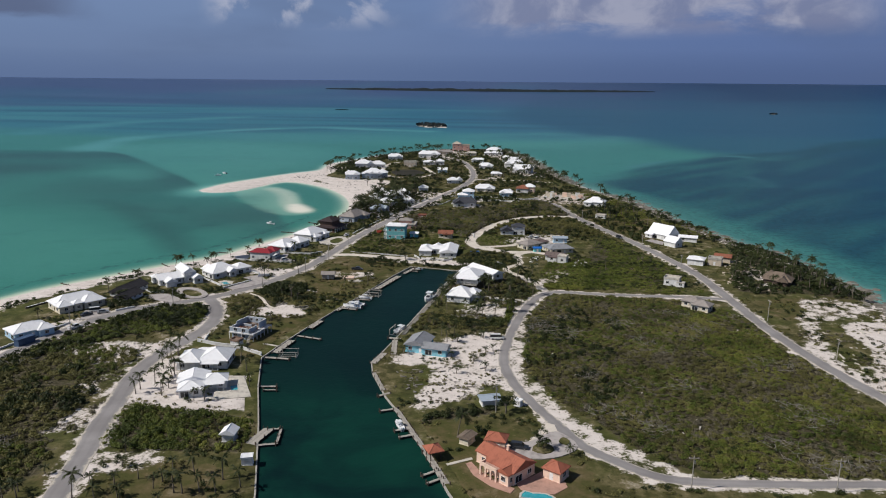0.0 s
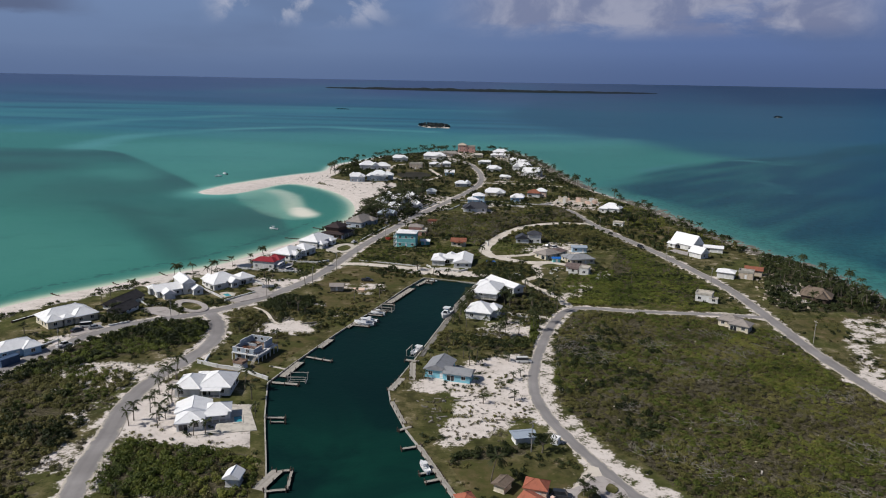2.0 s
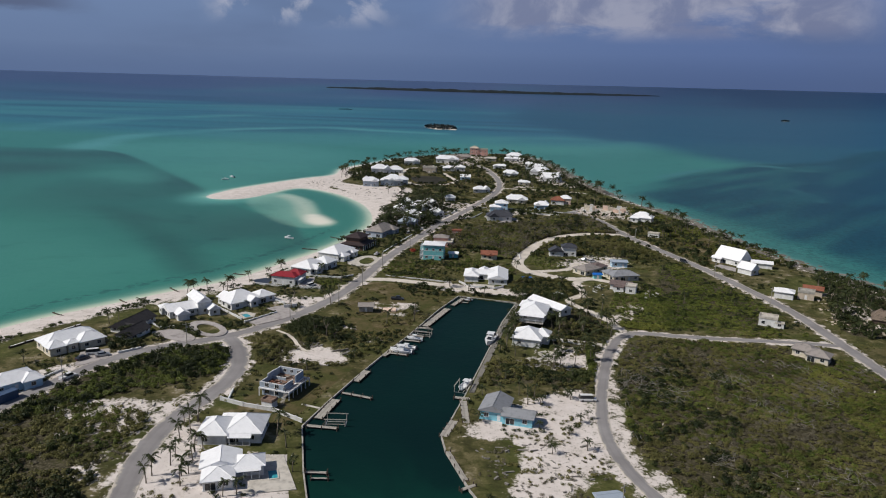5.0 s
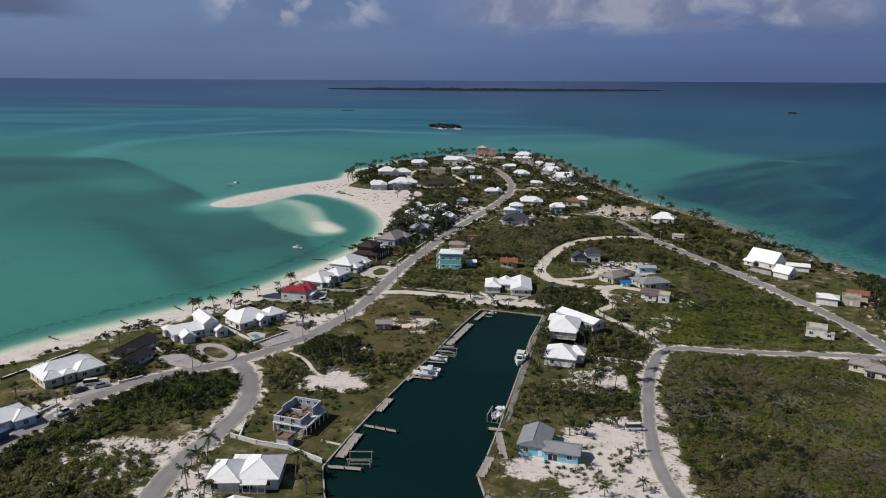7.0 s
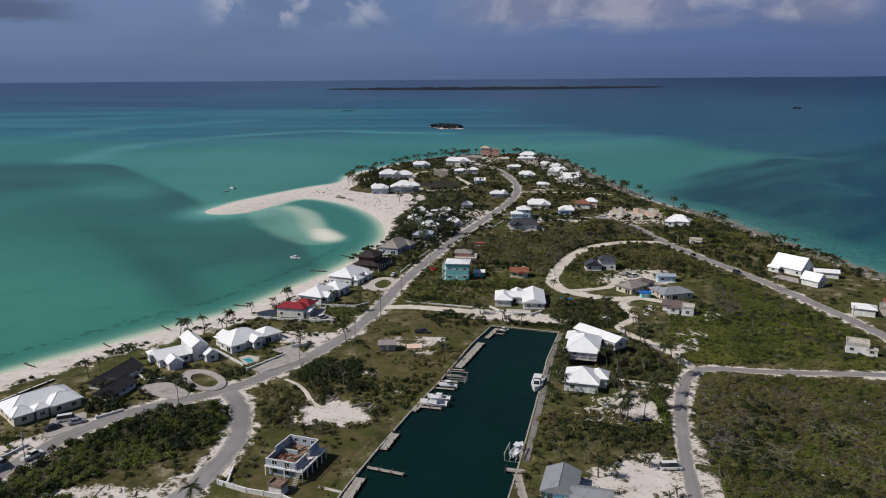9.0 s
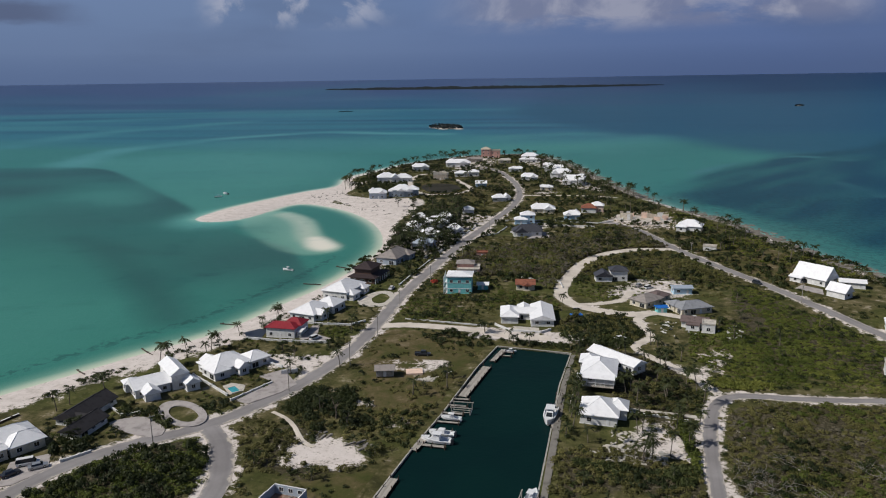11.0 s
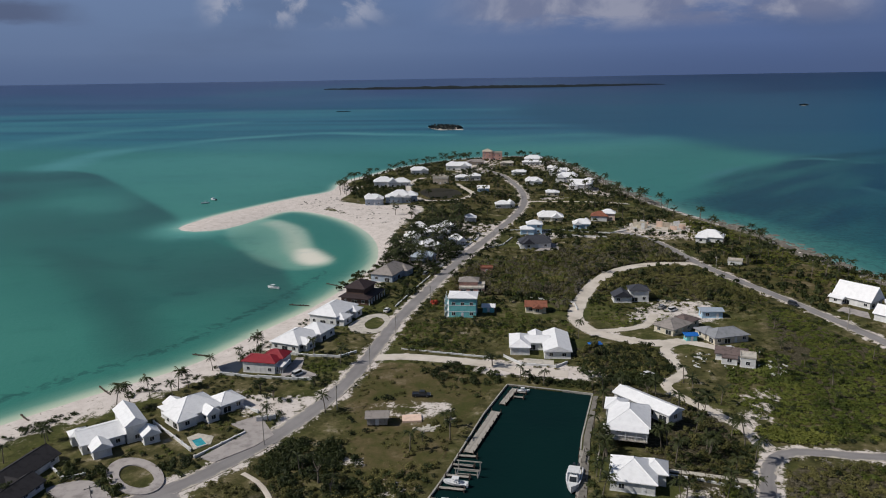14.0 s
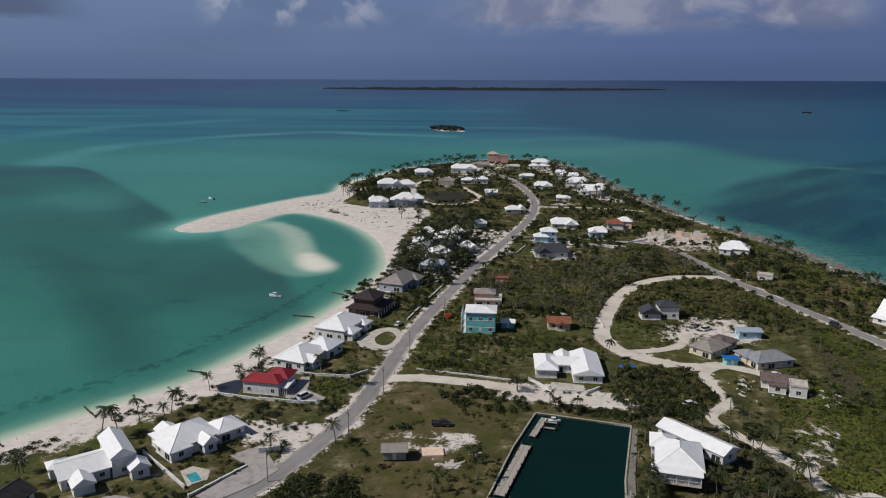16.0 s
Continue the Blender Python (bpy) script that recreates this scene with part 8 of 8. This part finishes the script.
PALMS = [palm("palm_tree", 40, 5.2, 0.6, 17, 2.5), palm("palm_tree", 41, 6.2, 1.2, 18, 2.7), palm("palm_tree", 42, 4.6, 0.4, 15, 2.3), palm("palm_tree", 43, 7.6, 1.4, 18, 2.8), palm("palm_tree", 44, 2.6, 0.2, 13, 2.0)]
PALM_SPOTS = [
    (0, [(-161, 262), (-162, 258), (-138, 319), (-135, 323), (-132, 326), (-129, 324), (-97, 299), (-109, 288), (-140, 299), (-101, 326), (-116, 326), (-111, 332), (-86, 334), (-83, 296)]),
    (1, [(-141, 304), (-139, 306), (-132, 338), (-115, 337), (-13, 286), (-10, 274), (-3, 268), (6, 289), (5, 281), (-9, 294), (5, 299), (0, 306), (-100, 196), (-99, 190), (-71, 183), (-79, 193)]),
    (2, [(-29, 292), (-26, 300), (-28, 277), (-29, 266), (-3, 302), (-3, 322), (-11, 328), (-28, 315.5), (-23, 315), (36, 428), (34, 339), (4, 269), (-3, 257), (-97, 184), (-94, 182), (-97, 179), (-75, 188)]),
    (4, [(-8, 213), (-18, 222), (-10, 227), (-18, 208), (-11, 206), (-28, 237), (-33.5, 225), (-33, 209), (-9, 242), (-6, 216), (-15, 196), (-7, 199), (-69, 282), (-65, 292), (-80, 249), (-74, 245), (13, 160), (16, 153)]),
    (2, [(-100, 171), (-98, 171), (-92, 172), (-93, 179), (-96, 189), (-92, 184), (-84, 176.5), (-74, 181), (-68.5, 182), (-74.5, 194), (-74, 129), (-69, 126), (-63, 132), (-59, 126), (-51.5, 129), (-64, 125), (-88, 134), (-103, 172), (-102, 193), (-95, 194), (-96.3, 175.6), (-99.3, 185.6), (-90.9, 173), (-100, 195.5), (-90.4, 168.4), (-78, 167.6), (-70.1, 178.2), (-100.1, 166.7), (-97.6, 168.1), (-92.4, 182.8), (-80.4, 166.5), (-63.4, 289.9), (-70.9, 276.5), (-78.4, 291.4), (-62.6, 283.2), (-47.5, 320.5), (-41, 318)]),
    (3, [(-148, 292), (-158, 273), (-146, 298), (-154, 267), (-52, 330), (-30, 355)]),
    (1, [(-10, 158), (-45, 137), (-90, 126), (-83, 120), (-20, 300), (-14, 262), (-8, 252)]),
]
palm_rnd = random.Random(50)


FAR_PALMS = []


def plant_palm(kind, x, y):
    if not is_free(x, y):
        return
    m = pose(x, y, gz(x, y), 0, 0, palm_rnd.uniform(0, 360))
    k = palm_rnd.uniform(0.68, 1.0) * (1.35 if y > 415 else 1.0)
    m = m @ Matrix.Diagonal((k, k, k * palm_rnd.uniform(0.9, 1.15), 1))
    if y > 415:
        FAR_PALMS.append((kind, m))
        return
    ob = copy_thing(PALMS[kind], m)


for kind, spots in PALM_SPOTS:
    for x, y in spots:
        plant_palm(kind, x, y)
for ring, gap, chance, seed, kinds in (
    ([(88, 300), (92, 340), (96, 368), (120, 378), (132, 340), (134, 300), (112, 302)], 6.5, 0.75, 61, (0, 1, 1, 3)),
    ([(60, 420), (45, 480), (36, 540), (28, 600), (40, 606), (64, 540), (84, 470), (98, 420), (88, 400)], 9.0, 0.4, 62, (0, 2, 1)),
    ([(-30, 760), (-18, 690), (6, 640), (24, 610), (32, 615), (14, 690), (-12, 815), (-30, 850)], 8.0, 0.6, 63, (0, 1, 1)),
    ([(-112, 440), (-114, 500), (-112, 545), (-92, 560), (-84, 470), (-94, 440)], 5.0, 0.8, 64, (0, 1, 3)),
    ([(-148, 832), (-118, 895), (-60, 915), (-30, 850), (-20, 780), (-40, 800), (-70, 890), (-120, 870)], 9.0, 0.6, 71, (0, 1)),
    ([(-195, 650), (-204, 720), (-190, 780), (-165, 850), (-120, 905), (-110, 890), (-150, 820), (-182, 740), (-182, 660)], 9.0, 0.7, 65, (0, 1, 1)),
    ([(-26, 255), (-24, 312), (4, 310), (0, 255)], 5, 0.6, 67, (1, 2, 0)),
    ([(-29, 280), (-33, 262), (-28, 262), (-25, 312), (-28, 312)], 3.2, 0.7, 74, (0, 2, 4)),
    ([(-34, 262), (-30, 292), (-26, 310), (-23, 310), (-28, 264)], 4.5, 0.6, 72, (1, 2, 0)),
    ([(-36, 227), (-31, 233), (-18, 230), (-6, 230), (-6, 217), (-20, 219)], 7, 0.5, 73, (4, 2)),
    ([(20, 330), (14, 350), (40, 380), (65, 345), (62, 318), (35, 312)], 9.0, 0.45, 68, (4, 2, 4)),
    ([(-120, 620), (-70, 600), (-50, 700), (-80, 800), (-140, 780)], 15, 0.6, 69, (0, 2)),
    ([(-60, 880), (-25, 800), (0, 690), (25, 560), (5, 560), (-30, 640), (-50, 760)], 9, 0.45, 75, (0, 1)),
    ([(-96, 112), (-92, 136), (-64, 140), (-54, 128), (-62, 104)], 5.5, 0.55, 70, (4, 2, 4)),
):
    rnd = random.Random(seed)
    for x, y in scatter(ring, gap, seed=seed, chance=chance):
        plant_palm(kinds[rnd.randrange(len(kinds))], x, y)
# the palms of the island's far end, one stand
for part_name, mat, label in (("palm_trunks", "palm_bark", "thin leaning trunks of the far palms"), ("palm_crowns", "palm_leaf", "ragged crowns of the far palms")):
    s = Shape()
    for kind, m in FAR_PALMS:
        me = next(c for c in PALMS[kind].children if c.name.startswith("trunk") == (mat == "palm_bark")).data
        s.add([m @ v.co for v in me.vertices], [tuple(f.vertices) for f in me.polygons])
    tagged(s.make(part_name, mat), label, "palm trees", "", "stuff")
# the patterns themselves stand at places of their own
for ob, (x, y) in zip(PALMS, ((-96, 294), (-128, 331), (-93, 265), (-150.2, 289), (-85, 233))):
    ob.matrix_basis = pose(x, y, gz(x, y), 0, 0, 20)


def broad_tree(seed, tall, spread):
    """A broadleaf tree: trunk, limbs and a crown of many leaf clumps with gaps."""
    rnd = random.Random(seed)
    ob = new("tree")
    tagged(ob, "dark green broadleaf tree with an uneven crown", "tree", "trees")
    Shape().tube([(0, 0, -0.3), (0.1, 0, tall * 0.25), (0.05, 0.1, tall * 0.5)], [0.24, 0.18, 0.12], 7).make("trunk", "palm_bark", ob)
    blocks = []
    for i in range(7):
        a = i * 2.4 + rnd.uniform(-0.4, 0.4)
        q_ = spread * rnd.uniform(0.25, 0.7)
        tip = Vector((q_ * math.cos(a), q_ * math.sin(a), tall * rnd.uniform(0.5, 0.85)))
        Shape().tube([(0.05, 0.08, tall * 0.35), tip * 0.6 + Vector((0, 0, tall * 0.12)), tip], [0.1, 0.06, 0.03], 5).make("limb", "palm_bark", ob)
        base = CLUMPS["near"][rnd.randrange(8)]
        r_ = spread * rnd.uniform(0.38, 0.6)
        blocks.append(base * np.array([r_, r_, r_ * 0.9]) + np.array([tip.x, tip.y, tip.z - r_ * 0.45]))
    v = np.concatenate(blocks).reshape(-1, 3)
    s = Shape()
    s.v = [tuple(p) for p in v]
    s.f = [(i, i + 1, i + 2) for i in range(0, len(v), 3)]
    s.make("crown", "tree_leaf", ob)
    return ob


TREES = [broad_tree(80, 5.5, 3.2), broad_tree(81, 4.2, 2.6), broad_tree(82, 7.5, 3.0)]
for ob, (x, y) in zip(TREES, ((0.5, 172), (-150, 247), (-88, 262))):
    ob.matrix_basis = pose(x, y, gz(x, y), 0, 0, 30)
TREE_SPOTS = [(-147, 243), (-93, 267), (-84, 258), (-56, 330), (-67, 326), (-20, 318), (-46, 321), (-118, 306), (-112, 300), (-104, 310), (130, 302), (126, 312), (134, 296), (-138, 246), (-166, 222), (-96, 408), (-88, 430), (-79, 420), (29, 458), (10, 154.8), (9, 155.4), (-90, 520), (-114, 455), (-112, 462), (-10, 345), (-2, 310), (-14, 312), (-26, 322), (-100, 238), (24, 330)]
tree_rnd = random.Random(90)
for k, (x, y) in enumerate(TREE_SPOTS):
    ob = copy_thing(TREES[k % 3], pose(x, y, gz(x, y), 0, 0, tree_rnd.uniform(0, 360)))
    q_ = tree_rnd.uniform(0.6, 1.0)
    ob.scale = (q_, q_, q_)
for ring, gap, chance, seed in (
    ([(-114, 440), (-116, 540), (-100, 565), (-78, 480), (-86, 440)], 4.6, 0.75, 91),
    ([(-184, 640), (-196, 720), (-150, 840), (-130, 830), (-170, 720)], 10, 0.6, 92),
    ([(-130, 560), (-80, 560), (-60, 660), (-100, 700), (-140, 640)], 9, 0.5, 93),
    ([(-24, 425), (-8, 447), (24, 460), (10, 498), (-30, 470)], 8, 0.5, 94),
    ([(40, 430), (60, 395), (66, 420), (50, 480), (34, 520)], 9, 0.4, 95),
):
    for x, y in scatter(ring, gap, seed=seed, chance=chance):
        ob = copy_thing(TREES[int(x * 7) % 3], pose(x, y, gz(x, y), 0, 0, tree_rnd.uniform(0, 360)))
        q_ = tree_rnd.uniform(0.6, 1.05)
        ob.scale = (q_, q_, q_)
red_bush = leaf_clump(random.Random(3), 150, 0.17)
s = Shape()
for quad in red_bush:
    s.add([tuple(p) for p in quad * 2.0], [(0, 1, 2)])
ob = s.make("flowering_tree", "flowers")
ob.matrix_basis = pose(-82, 388, gz(-82, 388), 0, 0, 0)
tagged(ob, "round bush covered in red flowers beside the street", "bush")
def pole(x, y, rot):
    """A utility pole with a crossarm, insulators and a transformer can."""
    ob = thing("utility_pole", "tall wooden utility pole with a crossarm", "utility pole", x, y, None, rot, "utility poles")
    Shape().tube([(0, 0, -0.6), (0, 0, 7.8)], [0.13, 0.09], 8).make("shaft", "weathered_wood", ob)
    Shape().box(-1.1, 1.1, -0.06, 0.06, 7.2, 7.34).make("crossarm", "weathered_wood", ob)
    for u in (-0.95, 0.0, 0.95):
        Shape().tube([(u, 0, 7.34), (u, 0, 7.54)], [0.06, 0.04], 6).make("insulator", "pale_concrete", ob)
    Shape().tube([(0.28, 0, 6.0), (0.28, 0, 6.6)], [0.17, 0.17], 8).make("transformer", "steel", ob)


for x, y, r_ in ((-127, 243.5, 45), (-105.5, 276.5, 60), (-93.5, 296, 75), (-91, 322, 80), (-89, 350, 85), (-83.5, 388, 85), (-76, 440, 80), (-66.5, 490, 80), (-146, 211, 60), (58, 372, -65), (70, 330, -70), (88.5, 262, -75), (97.5, 223, -75), (31, 440, -65), (40.5, 142.5, 10), (70, 146, 5), (-2, 172, 50)):
    pole(x, y, r_)


def wheel_part(ob, x, y):
    tyre = Shape().tube([(x, y - 0.11, 0.33), (x, y + 0.11, 0.33)], [0.33, 0.33], 12).make("wheel", "rubber", ob, "black tyre")
    Shape().tube([(x, y - 0.12, 0.33), (x, y + 0.12, 0.33)], [0.19, 0.19], 10).make("rim", "steel", tyre)


def car(x, y, rot, mat, label, kind="car", z=None):
    """A parked car, van or pickup from shaped shells."""
    ob = thing("car" if kind != "pickup" else "pickup_truck", label, "car" if kind != "pickup" else "truck", x, y, z if z is not None else gz(x, y) + 0.10, rot, "parked cars")
    ob.scale = (0.9, 0.9, 0.9)
    tall = {"car": 1.45, "suv": 1.72, "van": 2.0, "pickup": 1.75}[kind]
    long_ = {"car": 2.2, "suv": 2.35, "van": 2.6, "pickup": 2.7}[kind]
    roof0, roof1 = {"car": (-1.2, 0.6), "suv": (-2.0, 0.7), "van": (-2.4, 1.3), "pickup": (-0.5, 1.0)}[kind]
    s = Shape()
    for u in (-0.88, -0.80, 0.80, 0.88):
        e = 0.0 if abs(u) < 0.85 else 0.06
        s.v += [(-long_ + e, u, 0.28), (long_ - e, u, 0.28), (long_ - e, u, 0.68), (long_ * 0.5, u, 0.95 - e), (-long_ + e, u, 0.95 - e)]
    for i in range(3):
        for j in range(5):
            a, b = i * 5 + j, i * 5 + (j + 1) % 5
            s.f.append((a, b, b + 5, a + 5))
    s.f += [(4, 3, 2, 1, 0), (15, 16, 17, 18, 19)]
    s.make("body", mat, ob)
    c = Shape().add([(roof0 - 0.3, -0.78, 0.93), (roof1 + 0.55, -0.78, 0.93), (roof1 + 0.55, 0.78, 0.93), (roof0 - 0.3, 0.78, 0.93), (roof0, -0.64, tall - 0.06), (roof1, -0.64, tall - 0.06), (roof1, 0.64, tall - 0.06), (roof0, 0.64, tall - 0.06)], [(0, 1, 5, 4), (1, 2, 6, 5), (2, 3, 7, 6), (3, 0, 4, 7)])
    c.make("window_band", "glass", ob, "dark window glass")
    Shape().box(roof0 - 0.02, roof1 + 0.02, -0.66, 0.66, tall - 0.06, tall).make("roof_panel", mat, ob)
    if kind == "pickup":
        Shape().box(-2.6, -0.85, -0.86, -0.78, 0.9, 1.12).box(-2.6, -0.85, 0.78, 0.86, 0.9, 1.12).box(-2.68, -2.6, -0.86, 0.86, 0.9, 1.12).make("bed_sides", mat, ob)
    for u in (-0.62, 0.62):
        Shape().box(long_ - 0.03, long_ + 0.03, u - 0.18, u + 0.18, 0.55, 0.68).make("headlight", "gelcoat", ob)
        Shape().box(-long_ - 0.02, -long_ + 0.03, u - 0.15, u + 0.15, 0.66, 0.82).make("tail_light", "red_roof", ob)
    for u in (-1, 1):
        for v in (-1, 1):
            wheel_part(ob, u * long_ * 0.62, v * 0.80)


car(-73.3, 306.5, 8, "car_dark", "black pickup truck parked on the lawn", "pickup")
car(-146.6, 214.0, 70, "car_white", "white pickup truck on the street", "pickup")
car(-150.2, 231.6, 30, "car_white", "white van parked in a forecourt", "van")
car(-151.0, 227, 60, "car_dark", "dark car parked in a forecourt")
car(-147.0, 230.6, 40, "car_silver", "silver car parked in a forecourt")
car(-111, 317, 62, "car_white", "white estate car parked beside the red-roofed house", "suv")
car(4.6, 154.4, -5, "car_dark", "dark off-road car parked at the villa", "suv")
car(1.5, 391, 60, "car_silver", "silver car parked on sand", "car")
car(5, 388, 40, "car_white", "white car parked on sand", "suv")
car(-12, 326, 30, "car_white", "white car parked under palms", "car")
car(49, 397, -62, "car_dark", "dark car on the shore road", "suv")
car(-5.5, 227, 10, "car_white", "small white van parked on a sandy drive", "van")
car(-98, 378, 80, "car_white", "white car parked by the street", "car")
car(-92, 430, 80, "car_silver", "silver car parked by the street", "suv")
car(26, 546, 0, "car_blue", "blue pickup truck at the building site", "pickup")
car(-54, 494, 70, "car_white", "white car beside the dark-roofed bungalow", "car")
car(15.5, 349, 20, "car_white", "white car beside the grey-roofed houses", "car")

tarp = Shape()
for i in range(9):
    for j in range(7):
        tarp.v.append((i * 0.55 - 2.2, j * 0.5 - 1.5, 0.25 + 0.75 * math.exp(-((i - 4) ** 2 + (j - 3) ** 2) / 9) + 0.12 * math.sin(i * 2.1 + j * 1.7)))
for i in range(8):
    for j in range(6):
        a = i * 7 + j
        tarp.f.append((a, a + 7, a + 8, a + 1))
heap = thing("tarpaulin_heap", "heap covered with a crumpled blue tarpaulin", "tarpaulin", -25, 350.5, None, 15)
tarp.make("tarpaulin", "blue_tarp", heap)
Shape().box(-1.9, 1.9, -1.2, 1.2, -0.1, 0.3).make("pallet", "weathered_wood", heap)


def clutter(name, ring, count, seed, mats, label, low=0.2, high_=0.9):
    """Loose debris: planks, blocks and sheets lying about."""
    rnd = random.Random(seed)
    spots = scatter(ring, 1.2, seed=seed, patch=(6, -0.1))
    s = Shape()
    for _ in range(count):
        x, y = spots[rnd.randrange(len(spots))]
        z, a = gz(x, y) - 0.05, rnd.uniform(0, 6.28)
        l_, w_, t_ = rnd.uniform(low, high_) * rnd.choice((1, 1, 2.5)), rnd.uniform(low, high_) * 0.5, rnd.uniform(0.08, 0.4)
        c, q_ = math.cos(a), math.sin(a)
        ring_ = [(x + u * c - v * q_, y + u * q_ + v * c) for u, v in ((-l_, -w_), (l_, -w_), (l_ * 0.9, w_), (-l_ * 0.8, w_ * 0.9))]
        s.slab(ring_, z, z + t_)
    return tagged(s.make(name, mats), label, "debris", "", "stuff")


clutter("debris", [(-12, 374), (14, 378), (22, 396), (8, 404), (-6, 392)], 130, 71, "pale_concrete", "pale building rubble on a sandy lot")
clutter("debris", [(0, 520), (40, 508), (58, 536), (50, 560), (20, 562)], 420, 72, "sand_wall", "sand-coloured rubble round the building site")
clutter("debris", [(-80, 290), (-70, 302), (-63, 300), (-66, 288)], 60, 73, "pale_concrete", "pale rubble in the lawn")
clutter("debris", [(-36, 190), (-22, 200), (-6, 204), (-4, 190), (-14, 176)], 90, 74, "dead_wood", "driftwood and planks on bare sand", 0.12, 0.5)
clutter("debris", [(2, 345), (24, 350), (28, 332), (6, 330)], 70, 75, "white_wall", "white storm debris round the damaged houses", 0.15, 0.6)
clutter("debris", [(96, 205), (118, 262), (140, 280), (150, 220)], 160, 76, "pale_concrete", "pale rubble and driftwood on the shore")
clutter("debris", [(-118, 540), (-126, 600), (-190, 640), (-215, 600), (-150, 545)], 110, 77, "dead_wood", "dark seaweed and driftwood on the sand", 0.2, 0.9)
clutter("debris", [(86, 308), (96, 360), (110, 340), (104, 306)], 120, 78, "sand_wall", "sand-coloured debris among the shore palms")
clutter("debris", [(-20, 262), (-2, 262), (-2, 250), (-18, 248)], 80, 79, "pale_concrete", "pale rubble on a palm garden plot")
clutter("debris", FIELD, 120, 80, "pale_concrete", "pale scraps strewn in the scrub", 0.15, 0.4)


def shore_rocks(line, count, seed, spread, label):
    """Broken dark limestone along the water's edge."""
    rnd = random.Random(seed)
    s = Shape()
    line = smooth_line(line, 2.0)
    for _ in range(count):
        p = line[rnd.randrange(len(line))]
        x, y = p[0] + rnd.gauss(0, spread), p[1] + rnd.gauss(0, spread)
        r_ = rnd.uniform(0.25, 0.75) * rnd.choice((1, 1, 1.6, 2.6, 4.0))
        z = max(gz(x, y), -0.1) - 0.1
        n_ = 6
        lo = [(x + r_ * rnd.uniform(0.8, 1.2) * math.cos(6.2832 * k / n_), y + r_ * rnd.uniform(0.8, 1.2) * math.sin(6.2832 * k / n_), z) for k in range(n_)]
        hi = [(x + r_ * rnd.uniform(0.45, 0.8) * math.cos(6.2832 * k / n_), y + r_ * rnd.uniform(0.45, 0.8) * math.sin(6.2832 * k / n_), z + 0.15 + min(r_, 1.0) * rnd.uniform(0.1, 0.3)) for k in range(n_)]
        s.add(lo + hi, [(k, (k + 1) % n_, n_ + (k + 1) % n_, n_ + k) for k in range(n_)] + [tuple(range(n_, 2 * n_))])
    return tagged(s.make("shore_rocks", "shore_rock"), label, "rocks", "", "stuff")


shore_rocks(EAST_SHORE[:10], 2600, 85, 3.4, "broken grey-brown limestone along the east shore")
shore_rocks(NORTH_SHORE[5:], 1500, 86, 3.2, "broken dark limestone along the north-east shore")

clutter("debris", [(-26, 253), (-24, 248), (-6, 249), (-4, 253)], 70, 81, "concrete", "broken concrete pieces behind the hedge")
clutter("debris", [(-96, 246), (-90, 255), (-78, 252), (-75, 245), (-86, 239)], 60, 82, "dead_wood", "dry twigs and debris on bare sand", 0.15, 0.6)
clutter("debris", [(-140, 196), (-130, 202), (-112, 206), (-112, 198), (-124, 188)], 60, 83, "pale_concrete", "pale scraps and slabs in sandy scrub", 0.2, 0.7)
